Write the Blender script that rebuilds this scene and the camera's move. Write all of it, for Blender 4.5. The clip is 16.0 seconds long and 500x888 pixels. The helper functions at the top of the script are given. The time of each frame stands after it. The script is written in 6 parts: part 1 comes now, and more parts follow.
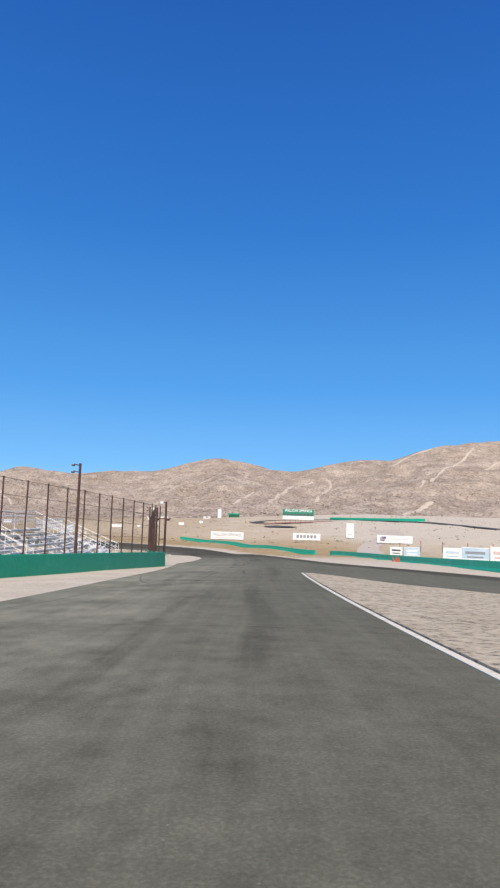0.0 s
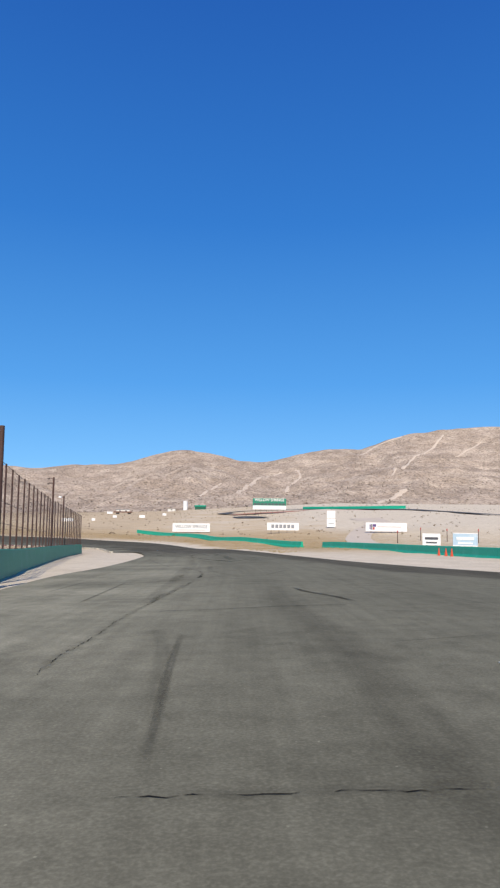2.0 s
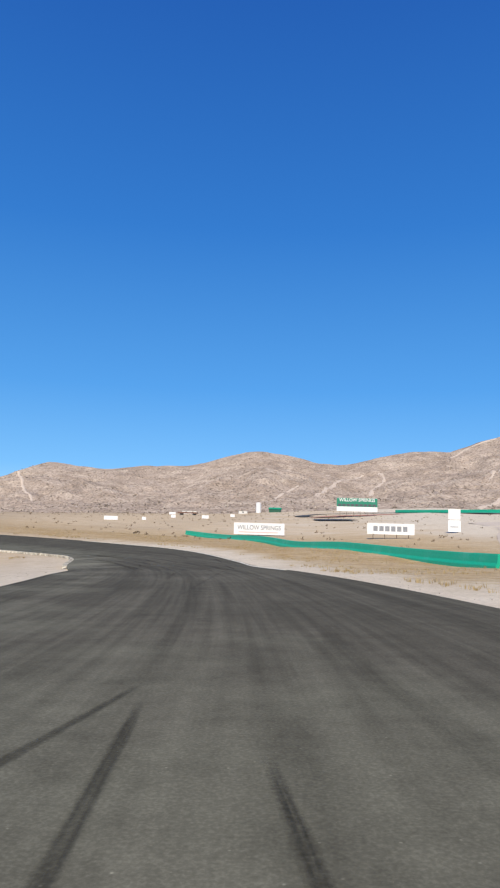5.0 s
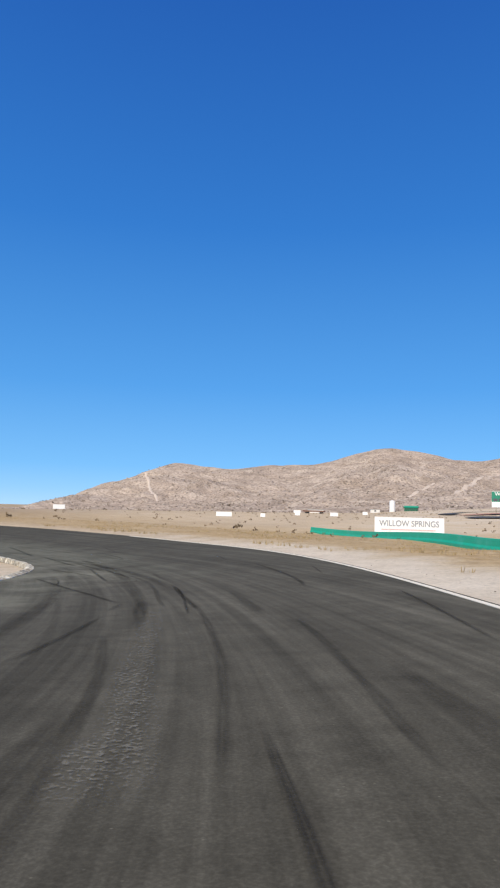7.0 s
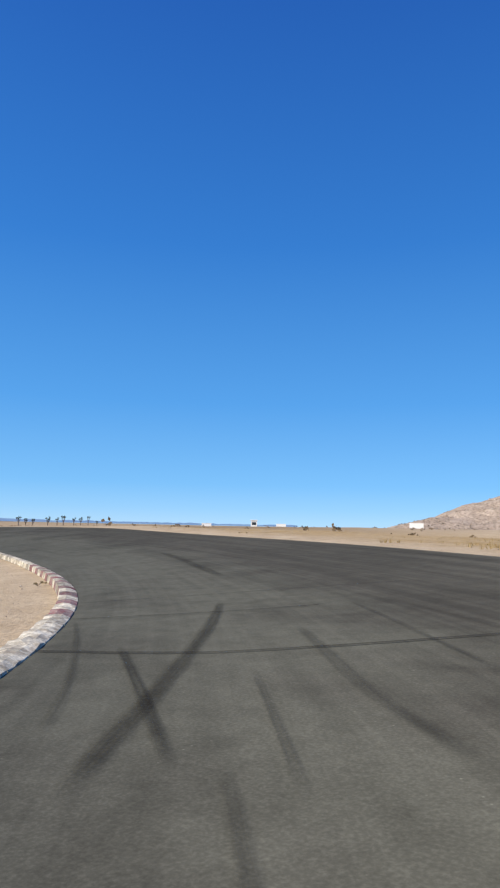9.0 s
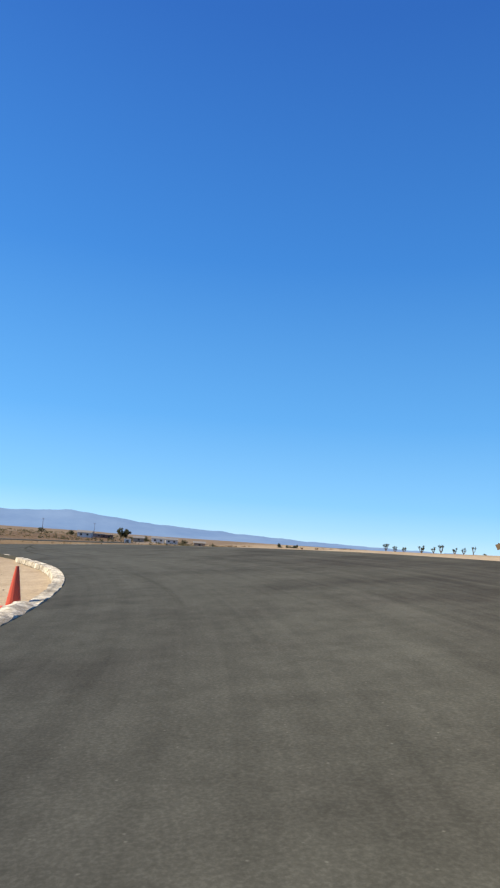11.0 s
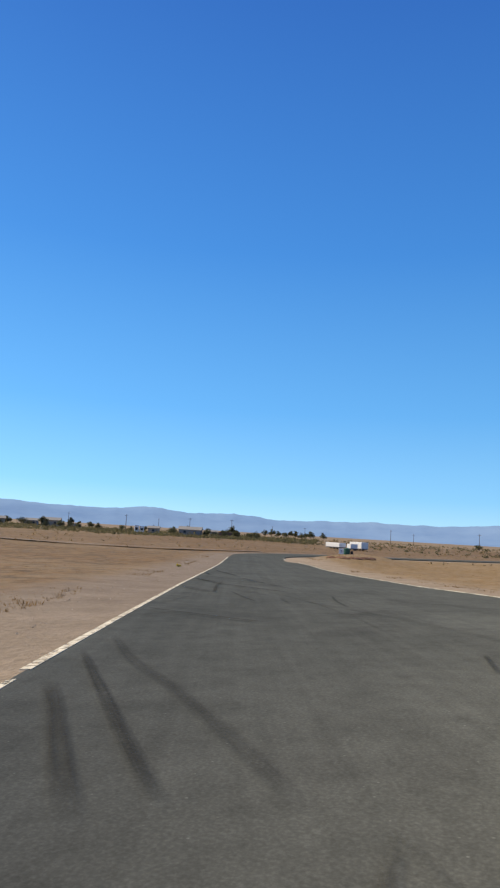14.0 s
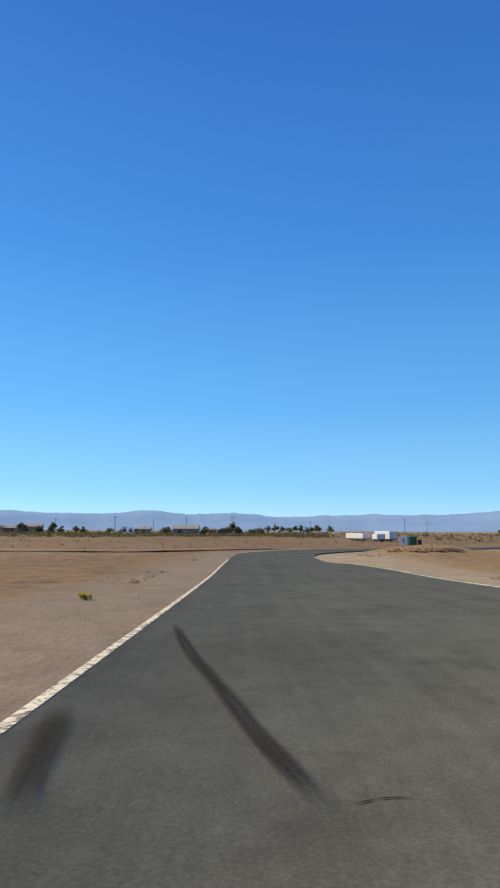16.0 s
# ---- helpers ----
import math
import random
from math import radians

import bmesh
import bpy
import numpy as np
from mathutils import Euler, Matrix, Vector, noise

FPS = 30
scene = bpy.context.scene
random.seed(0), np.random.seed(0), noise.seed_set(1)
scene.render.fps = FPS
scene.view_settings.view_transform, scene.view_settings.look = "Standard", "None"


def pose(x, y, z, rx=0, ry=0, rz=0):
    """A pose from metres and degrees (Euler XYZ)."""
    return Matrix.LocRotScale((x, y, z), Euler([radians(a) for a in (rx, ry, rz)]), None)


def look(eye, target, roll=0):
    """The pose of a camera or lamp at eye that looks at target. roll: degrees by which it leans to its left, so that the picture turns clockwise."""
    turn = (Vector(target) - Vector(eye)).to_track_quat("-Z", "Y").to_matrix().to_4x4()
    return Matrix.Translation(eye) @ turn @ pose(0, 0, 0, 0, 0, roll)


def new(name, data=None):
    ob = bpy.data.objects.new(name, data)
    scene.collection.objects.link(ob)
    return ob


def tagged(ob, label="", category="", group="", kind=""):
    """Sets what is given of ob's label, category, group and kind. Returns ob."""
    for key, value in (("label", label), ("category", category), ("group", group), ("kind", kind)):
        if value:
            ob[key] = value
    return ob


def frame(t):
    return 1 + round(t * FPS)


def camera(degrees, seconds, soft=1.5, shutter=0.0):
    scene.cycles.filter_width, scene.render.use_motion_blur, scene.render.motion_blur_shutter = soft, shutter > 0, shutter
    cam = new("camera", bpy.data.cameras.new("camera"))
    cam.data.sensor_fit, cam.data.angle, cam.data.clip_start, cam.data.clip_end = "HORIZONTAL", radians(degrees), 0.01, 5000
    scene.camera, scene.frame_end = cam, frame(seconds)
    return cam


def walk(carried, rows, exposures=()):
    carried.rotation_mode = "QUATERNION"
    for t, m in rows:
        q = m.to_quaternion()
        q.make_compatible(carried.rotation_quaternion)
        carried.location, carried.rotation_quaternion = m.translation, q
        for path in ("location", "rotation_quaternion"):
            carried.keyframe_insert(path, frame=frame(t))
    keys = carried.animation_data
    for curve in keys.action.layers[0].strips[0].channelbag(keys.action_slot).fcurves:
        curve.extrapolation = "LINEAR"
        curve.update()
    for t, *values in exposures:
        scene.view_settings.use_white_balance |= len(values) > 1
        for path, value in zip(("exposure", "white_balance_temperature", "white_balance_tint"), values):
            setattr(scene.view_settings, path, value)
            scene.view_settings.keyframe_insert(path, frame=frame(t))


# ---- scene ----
cam = camera(41.36, 16.0, soft=2.2, shutter=0.0)

# seconds, x, y, z, then the turn in degrees
ROWS = (
    (0.0, 0.00, -0.00, 1.20, 95.81, -1.83, 0.00),
    (0.5, -0.04, 7.11, 0.75, 95.92, -1.17, -0.88),
    (1.0, 0.00, 14.64, 0.27, 95.81, -0.94, -0.97),
    (1.5, 0.05, 23.29, -0.24, 95.27, -1.61, -1.03),
    (2.0, 0.21, 31.37, -0.65, 95.30, -0.65, -2.79),
    (2.5, 0.50, 39.36, -1.06, 96.14, -0.90, -2.94),
    (3.0, 0.72, 47.74, -1.51, 95.97, -1.68, -2.79),
    (3.5, 0.92, 57.14, -2.02, 96.12, -1.77, -1.99),
    (4.0, 0.79, 67.90, -2.64, 95.99, -1.85, -0.07),
    (4.2, 0.66, 72.30, -2.91, 95.73, -2.04, 0.69),
    (4.9, 0.14, 87.14, -3.65, 95.75, -1.70, 3.39),
    (5.6, -1.01, 101.16, -4.39, 95.79, -1.03, 6.40),
    (6.5, -3.68, 117.60, -5.30, 95.82, -0.51, 11.39),
    (7.0, -5.59, 126.15, -5.88, 95.63, -1.49, 14.66),
    (7.5, -8.24, 134.09, -6.39, 95.56, -2.38, 21.43),
    (8.0, -11.85, 141.56, -6.74, 96.49, -1.94, 28.22),
    (8.5, -16.39, 148.47, -7.01, 96.52, -1.38, 36.46),
    (9.0, -21.88, 154.68, -7.26, 97.00, -1.17, 44.88),
    (9.5, -28.23, 160.05, -7.45, 98.45, -2.40, 52.95),
    (9.7, -30.92, 161.91, -7.51, 98.38, -2.60, 56.17),
    (10.4, -40.69, 168.35, -7.64, 98.21, -3.20, 67.48),
    (11.1, -51.34, 172.54, -7.60, 98.35, -3.92, 78.69),
    (11.8, -61.98, 173.46, -7.45, 98.42, -4.56, 89.55),
    (12.0, -64.98, 173.35, -7.42, 98.82, -4.98, 92.57),
    (12.5, -72.32, 172.41, -7.40, 98.85, -4.78, 100.16),
    (13.0, -79.36, 170.44, -7.44, 98.10, -4.20, 107.56),
    (13.5, -86.70, 167.51, -7.60, 97.61, -3.71, 112.29),
    (14.0, -94.17, 164.19, -7.82, 97.57, -3.31, 112.69),
    (14.5, -101.62, 160.79, -8.07, 96.80, -2.98, 113.34),
    (15.0, -108.75, 157.57, -8.34, 97.23, -1.83, 113.37),
    (15.5, -115.87, 154.36, -8.60, 97.31, 0.00, 112.97),
    (16.0, -123.11, 151.18, -8.85, 97.44, -0.30, 112.75),
)

walk(cam, [(r[0], pose(*r[1:])) for r in ROWS], exposures=((0.0, 0.16, 6450, 9), (4.0, 0.16, 6450, 8), (9.0, 0.2, 6550, 8), (12.0, 0.54, 7550, 6), (13.0, 0.46, 7550, 6), (16.0, 0.38, 7550, 5)))

# ---- daylight ----
SUN_AZ, SUN_EL = 176.0, 42.0  # degrees anticlockwise from +y, and above the horizon
world = bpy.data.worlds.new("sky")
scene.world = world
world.use_nodes = True
wn, wl = world.node_tree.nodes, world.node_tree.links
sky = wn.new("ShaderNodeTexSky")
sky.sky_type = "NISHITA"
sky.sun_disc = False
sky.sun_elevation = radians(SUN_EL)
sky.sun_rotation = radians(-SUN_AZ)
sky.altitude = 1500
sky.air_density = 1.0
sky.dust_density = 0.05
sky.ozone_density = 4.0
up = wn.new("ShaderNodeVectorMath")  # the pale band at the horizon lies low in this dry air
up.operation = "ADD"
up.inputs[1].default_value = (0, 0, 0.12)
wl.new(wn.new("ShaderNodeTexCoord").outputs["Generated"], up.inputs[0])
wl.new(up.outputs[0], sky.inputs["Vector"])
deep = wn.new("ShaderNodeHueSaturation")
deep.inputs["Hue"].default_value = 0.5
deep.inputs["Saturation"].default_value = 1.22
deep.inputs["Value"].default_value = 1.45
wl.new(sky.outputs[0], deep.inputs["Color"])
sep = wn.new("ShaderNodeSeparateXYZ")
wl.new(up.outputs[0], sep.inputs[0])
DEPTH = ((0.000, (0.40, 0.565, 0.70)), (0.024, (0.28, 0.505, 0.735)), (0.060, (0.172, 0.43, 0.745)), (0.180, (0.078, 0.305, 0.70)), (0.400, (0.026, 0.172, 0.565)), (0.660, (0.0115, 0.087, 0.41)), (1.000, (0.0065, 0.049, 0.29)))  # the sky's blue by height
blue = wn.new("ShaderNodeValToRGB")
while len(blue.color_ramp.elements) < len(DEPTH):
    blue.color_ramp.elements.new(0.5)
for el, (at_, c) in zip(blue.color_ramp.elements, DEPTH):
    el.position, el.color = at_, (*c, 1)
low = wn.new("ShaderNodeMath")
low.operation, low.inputs[1].default_value = "SUBTRACT", 0.12
wl.new(sep.outputs["Z"], low.inputs[0])
wl.new(low.outputs[0], blue.inputs[0])
lift_ = wn.new("ShaderNodeVectorMath")
lift_.operation, lift_.inputs[3].default_value = "SCALE", 1 / 0.14
wl.new(blue.outputs[0], lift_.inputs[0])
toward = wn.new("ShaderNodeMath")  # brighter towards the sun
toward.operation, toward.inputs[1].default_value, toward.inputs[2].default_value = "MULTIPLY_ADD", -0.10 / 0.14, 1.08 / 0.14
wl.new(sep.outputs["Y"], toward.inputs[0])
wl.new(toward.outputs[0], lift_.inputs[3])
both = wn.new("ShaderNodeMix")
both.data_type = "RGBA"
both.inputs[0].default_value = 0.74
wl.new(deep.outputs[0], both.inputs[6])
wl.new(lift_.outputs[0], both.inputs[7])
wl.new(both.outputs[2], wn["Background"].inputs[0])
wn["Background"].inputs[1].default_value = 0.14
sun = new("sun", bpy.data.lights.new("sun", "SUN"))
sun.data.energy, sun.data.angle, sun.data.color = 5.0, radians(0.5), (1.0, 0.89, 0.72)
_a, _e = radians(SUN_AZ), radians(SUN_EL)
sun.matrix_world = look((-math.sin(_a) * math.cos(_e) * 50, math.cos(_a) * math.cos(_e) * 50, math.sin(_e) * 50), (0, 0, 0))


# ---- materials ----
class Mat:
    """A node material with short ways to add nodes."""

    def __init__(self, name, rough=0.8, metal=0.0, spec=0.5):
        self.m = bpy.data.materials.new(name)
        self.m.use_nodes = True
        self.t = self.m.node_tree
        self.b = self.t.nodes["Principled BSDF"]
        self.b.inputs["Roughness"].default_value = rough
        self.b.inputs["Metallic"].default_value = metal
        self.b.inputs["Specular IOR Level"].default_value = spec

    def node(self, kind, **sets):
        n = self.t.nodes.new(kind)
        for k, v in sets.items():
            n.inputs[k.replace("_", " ")].default_value = v
        return n

    def link(self, a, b):
        self.t.links.new(a, b)

    def coords(self, which="Object", scale=(1, 1, 1), obj_random=False):
        c = self.t.nodes.new("ShaderNodeTexCoord")
        mp = self.t.nodes.new("ShaderNodeMapping")
        mp.inputs["Scale"].default_value = scale
        self.link(c.outputs[which], mp.inputs["Vector"])
        return mp.outputs[0]

    def noise(self, vec, scale, detail=4, rough=0.55):
        n = self.node("ShaderNodeTexNoise", Scale=scale, Detail=detail, Roughness=rough)
        self.link(vec, n.inputs["Vector"])
        return n.outputs["Fac"]

    def ramp(self, fac, stops):
        r = self.t.nodes.new("ShaderNodeValToRGB")
        e = r.color_ramp.elements
        while len(e) < len(stops):
            e.new(0.5)
        for el, (p, c) in zip(e, stops):
            el.position = p
            el.color = (*c, 1) if len(c) == 3 else c
        self.link(fac, r.inputs[0])
        return r.outputs[0]

    def mix(self, fac, a, b, mode="MIX"):
        n = self.t.nodes.new("ShaderNodeMix")
        n.data_type = "RGBA"
        n.blend_type = mode
        for sock, v in ((n.inputs[0], fac), (n.inputs[6], a), (n.inputs[7], b)):
            if isinstance(v, (int, float)):
                sock.default_value = v
            elif isinstance(v, tuple):
                sock.default_value = (*v, 1)
            else:
                self.link(v, sock)
        return n.outputs[2]

    def bump(self, height, strength=0.3, dist=0.02):
        n = self.node("ShaderNodeBump", Strength=strength, Distance=dist)
        self.link(height, n.inputs["Height"])
        self.link(n.outputs[0], self.b.inputs["Normal"])

    def color(self, c):
        if isinstance(c, tuple):
            self.b.inputs["Base Color"].default_value = (*c, 1)
        else:
            self.link(c, self.b.inputs["Base Color"])
        return self


def grey(v):
    return (v, v, v)


def worn(name, base, wear, rough=0.7, metal=0.0, scale=2.0, amount=(0.5, 0.72), bump=0.15):
    """Paint or plain stuff with a second tone in patches, fine grain and a little relief."""
    m = Mat(name, rough, metal)
    v = m.coords()
    f = m.ramp(m.noise(v, scale, 6, 0.65), [(amount[0], grey(0)), (amount[1], grey(1))])
    g = m.ramp(m.noise(v, scale * 14, 3), [(0.3, grey(0.82)), (0.7, grey(1.0))])
    m.color(m.mix(1.0, m.mix(f, base, wear), g, "MULTIPLY"))
    m.bump(m.noise(v, scale * 30, 3), bump, 0.005)
    return m.m


def asphalt_material():
    """Weathered asphalt: streaks along the lane by UV (metres along, metres across), patches and stone grain; the attribute
    'newer' says where the darker, rubbered surface lies."""
    m = Mat("asphalt", 0.95, 0.0, 0.03)
    m.b.inputs["Diffuse Roughness"].default_value = 0.8
    a = m.t.nodes.new("ShaderNodeAttribute")
    a.attribute_name = "newer"
    ob = m.coords()
    wob = m.noise(ob, 0.35, 4, 0.6)
    add = m.t.nodes.new("ShaderNodeMath")
    add.operation = "ADD"
    m.link(a.outputs["Fac"], add.inputs[0])
    m.link(wob, add.inputs[1])
    newer = m.ramp(add.outputs[0], [(0.62, grey(0)), (1.32, grey(1))])
    patch = m.ramp(m.noise(ob, 0.16, 6, 0.62), [(0.30, grey(0)), (0.70, grey(1))])
    old = m.mix(patch, (0.079, 0.0792, 0.066), (0.095, 0.0948, 0.079))
    new_ = m.mix(patch, (0.048, 0.0462, 0.0395), (0.066, 0.0635, 0.0545))
    du = m.t.nodes.new("ShaderNodeAttribute")
    du.attribute_name = "dusty"
    dust = m.mix(1.0, du.outputs["Color"], m.ramp(m.noise(ob, 0.28, 6, 0.65), [(0.32, grey(0.1)), (0.62, grey(1))]), "MULTIPLY")
    old = m.mix(dust, old, (0.192, 0.188, 0.156))
    col = m.mix(newer, old, new_)
    streak = m.ramp(m.noise(m.coords("UV", (0.03, 1.5, 1)), 1.0, 6, 0.62), [(0.36, grey(0.62)), (0.52, grey(1.0)), (0.70, grey(1.3))])
    fine = m.ramp(m.noise(m.coords("UV", (0.12, 6.0, 1)), 1.0, 4, 0.6), [(0.34, grey(0.82)), (0.66, grey(1.14))])
    amt = m.mix(newer, grey(0.22), grey(0.62))
    col = m.mix(amt, col, m.mix(1.0, col, m.mix(1.0, streak, fine, "MULTIPLY"), "MULTIPLY"))
    mid = m.ramp(m.noise(ob, 2.2, 7, 0.72), [(0.28, grey(0.80)), (0.5, grey(1.0)), (0.74, grey(1.2))])
    col = m.mix(0.95, col, m.mix(1.0, col, mid, "MULTIPLY"))
    stain = m.ramp(m.noise(ob, 0.55, 5, 0.7), [(0.33, grey(0.68)), (0.45, grey(1.0))])
    col = m.mix(0.2, col, m.mix(1.0, col, stain, "MULTIPLY"))
    grain = m.ramp(m.noise(ob, 42.0, 3, 0.6), [(0.30, grey(0.45)), (0.5, grey(1.0)), (0.70, grey(1.9))])
    col = m.mix(0.3, col, m.mix(1.0, col, grain, "MULTIPLY"))
    vor = m.node("ShaderNodeTexVoronoi", Scale=7.0)
    m.link(ob, vor.inputs["Vector"])
    chip = m.ramp(vor.outputs["Distance"], [(0.03, grey(2.4)), (0.07, grey(1.0))])
    col = m.mix(0.5, col, m.mix(1.0, col, chip, "MULTIPLY"))
    m.color(col)
    m.bump(m.noise(ob, 60.0, 5, 0.7), 0.3, 0.008)
    return m.m


M = {}
M["asphalt"] = asphalt_material()


def ground_material():
    """Desert soil: pale bare sand by the roads, dry grass beyond; the attribute 'grassy' says how much."""
    m = Mat("desert_soil", 0.95, 0.0, 0.15)
    v = m.coords()
    a = m.t.nodes.new("ShaderNodeAttribute")
    a.attribute_name = "grassy"
    big = m.noise(v, 0.05, 6, 0.6)
    mid = m.noise(v, 0.6, 5, 0.65)
    sand = m.mix(m.ramp(mid, [(0.35, grey(0)), (0.65, grey(1))]), (0.54, 0.46, 0.35), (0.63, 0.55, 0.435))
    stretched = m.coords("Object", (0.35, 1.4, 1))
    dry = m.mix(m.ramp(m.noise(stretched, 0.5, 6, 0.7), [(0.36, grey(0)), (0.66, grey(1))]), (0.45, 0.34, 0.21), (0.59, 0.475, 0.33))
    edge = m.t.nodes.new("ShaderNodeMath")
    edge.operation = "ADD"
    m.link(a.outputs["Fac"], edge.inputs[0])
    m.link(big, edge.inputs[1])
    f = m.ramp(edge.outputs[0], [(0.62, grey(0)), (1.0, grey(1))])
    place = m.t.nodes.new("ShaderNodeSeparateXYZ")
    m.link(v, place.inputs[0])
    brown = m.t.nodes.new("ShaderNodeAttribute")  # browner earth out to the west
    brown.attribute_name = "brown"
    mid_west = m.t.nodes.new("ShaderNodeMapRange")  # golden sand inside the bend
    for i_, v_ in enumerate((-10.0, -32.0, 0.0, 1.0)):
        mid_west.inputs[i_ + 1].default_value = v_
    m.link(place.outputs[0], mid_west.inputs[0])
    gold = m.mix(m.ramp(mid, [(0.35, grey(0)), (0.65, grey(1))]), (0.40, 0.31, 0.205), (0.49, 0.39, 0.27))
    sand = m.mix(mid_west.outputs[0], sand, gold)
    earth = m.mix(m.ramp(mid, [(0.35, grey(0)), (0.65, grey(1))]), (0.150, 0.115, 0.087), (0.200, 0.157, 0.122))
    sand = m.mix(brown.outputs["Color"], sand, earth)
    bands = m.ramp(m.noise(m.coords("Object", (0.5, 1.0, 1.0)), 0.022, 6, 0.68), [(0.42, grey(0)), (0.62, grey(0.8))])
    bands = m.mix(1.0, bands, brown.outputs["Color"], "MULTIPLY")
    dry = m.mix(brown.outputs["Color"], dry, m.mix(0.85, dry, (0.165, 0.118, 0.076)))
    dry = m.mix(bands, dry, (0.17, 0.12, 0.075))
    gold_at = m.t.nodes.new("ShaderNodeAttribute")  # standing straw by the barrier and in the basin
    gold_at.attribute_name = "straw"
    tuft = m.ramp(m.noise(m.coords("Object", (0.6, 1.0, 1.0)), 1.1, 7, 0.75), [(0.38, grey(0.42)), (0.58, grey(1))])
    swath = m.ramp(m.noise(m.coords("Object", (0.7, 1.0, 1.0)), 0.13, 6, 0.7), [(0.36, grey(0.62)), (0.56, grey(1))])
    tuft = m.mix(1.0, tuft, swath, "MULTIPLY")
    straw = m.mix(m.ramp(m.noise(v, 2.6, 5, 0.7), [(0.35, grey(0)), (0.65, grey(1))]), (0.20, 0.125, 0.045), (0.47, 0.32, 0.125))
    straw = m.mix(brown.outputs["Color"], straw, m.mix(m.ramp(m.noise(v, 0.7, 6, 0.75), [(0.40, grey(0)), (0.60, grey(1))]), (0.055, 0.036, 0.019), (0.175, 0.098, 0.042)))
    col = m.mix(f, sand, dry)
    col = m.mix(m.mix(1.0, tuft, gold_at.outputs["Color"], "MULTIPLY"), col, straw)
    speck = m.ramp(m.noise(v, 7.0, 4, 0.7), [(0.3, grey(0.76)), (0.5, grey(1.0)), (0.75, grey(1.12))])
    col = m.mix(1.0, col, speck, "MULTIPLY")
    m.color(col)
    m.bump(m.noise(v, 4.0, 6, 0.7), 0.6, 0.12)
    return m.m


M["ground"] = ground_material()


def hill_material():
    """Rocky slopes: pale and grey-brown ground in ragged patches, ribs of stone, and fine dots of brush."""
    m = Mat("hill_scrub", 0.95, 0.0, 0.1)
    v = m.coords()
    big = m.ramp(m.noise(v, 0.007, 6, 0.65), [(0.38, grey(0)), (0.62, grey(1))])
    col = m.mix(big, (0.44, 0.35, 0.275), (0.53, 0.43, 0.34))
    ragged = m.ramp(m.noise(v, 0.028, 9, 0.75), [(0.42, grey(0)), (0.52, grey(0.55)), (0.64, grey(1))])
    col = m.mix(m.mix(1.0, ragged, grey(0.85), "MULTIPLY"), col, (0.26, 0.20, 0.15))
    rib = m.ramp(m.noise(m.coords("Object", (0.7, 0.6, 0.6)), 0.06, 7, 0.72), [(0.52, grey(0)), (0.63, grey(1))])
    col = m.mix(m.mix(1.0, rib, grey(0.5), "MULTIPLY"), col, (0.62, 0.51, 0.40))
    vor = m.node("ShaderNodeTexVoronoi", Scale=0.30)
    m.link(v, vor.inputs["Vector"])
    dots = m.ramp(vor.outputs["Distance"], [(0.20, grey(0.45)), (0.46, grey(1.0))])
    col = m.mix(0.8, col, m.mix(1.0, col, dots, "MULTIPLY"))
    fine = m.ramp(m.noise(v, 0.35, 5, 0.75), [(0.34, grey(0.72)), (0.5, grey(1.0)), (0.68, grey(1.22))])
    m.color(m.mix(1.0, col, fine, "MULTIPLY"))
    m.bump(m.noise(v, 0.08, 8, 0.75), 0.7, 3.0)
    return m.m


M["hill"] = hill_material()
M["green"] = worn("green_barrier_paint", (0.006, 0.31, 0.165), (0.03, 0.34, 0.21), 0.55, 0.0, 0.7)
M["green_bright"] = worn("bright_green_barrier_paint", (0.008, 0.40, 0.235), (0.05, 0.44, 0.29), 0.55, 0.0, 0.7)
M["white_line"] = worn("white_line_paint", (0.82, 0.75, 0.60), (0.55, 0.49, 0.38), 0.7, 0.0, 3.0, (0.54, 0.7))


# ---- building helpers ----
def part(name, bm, material, parent=None, label=""):
    """One mesh object from a bmesh, under a thing or under a part."""
    me = bpy.data.meshes.new(name)
    bm.to_mesh(me)
    bm.free()
    if material:
        me.materials.append(material)
    ob = new(name, me)
    if parent:
        ob.parent = parent
    if label:
        ob["label"] = label
    return ob


def mesh_of(name, verts, faces, material, uv=None, smooth=False):
    me = bpy.data.meshes.new(name)
    me.from_pydata([tuple(v) for v in verts], [], faces)
    if uv is not None:
        lay = me.uv_layers.new(name="UVMap")
        idx = np.empty(len(me.loops), dtype=np.int32)
        me.loops.foreach_get("vertex_index", idx)
        lay.data.foreach_set("uv", np.asarray(uv, dtype=np.float32)[idx].ravel())
    if material:
        me.materials.append(material)
    if smooth:
        me.polygons.foreach_set("use_smooth", np.ones(len(me.polygons), dtype=bool))
    me.update()
    return me


def thing(name, at, rz=0.0, label="", category="", group="", kind=""):
    """An Empty at a thing's base."""
    ob = new(name)
    ob.empty_display_size = 0.3
    ob.matrix_world = pose(*at, 0, 0, rz)
    return tagged(ob, label, category, group, kind)


def box(bm, x0, x1, y0, y1, z0, z1, bev=0.0):
    made = bmesh.ops.create_cube(bm, size=1.0, matrix=Matrix.Translation(((x0 + x1) / 2, (y0 + y1) / 2, (z0 + z1) / 2)) @ Matrix.Diagonal((x1 - x0, y1 - y0, z1 - z0, 1)))
    if bev:
        es = {e for v in made["verts"] for e in v.link_edges}
        bmesh.ops.bevel(bm, geom=list(es), offset=bev, segments=2, affect="EDGES", profile=0.5)


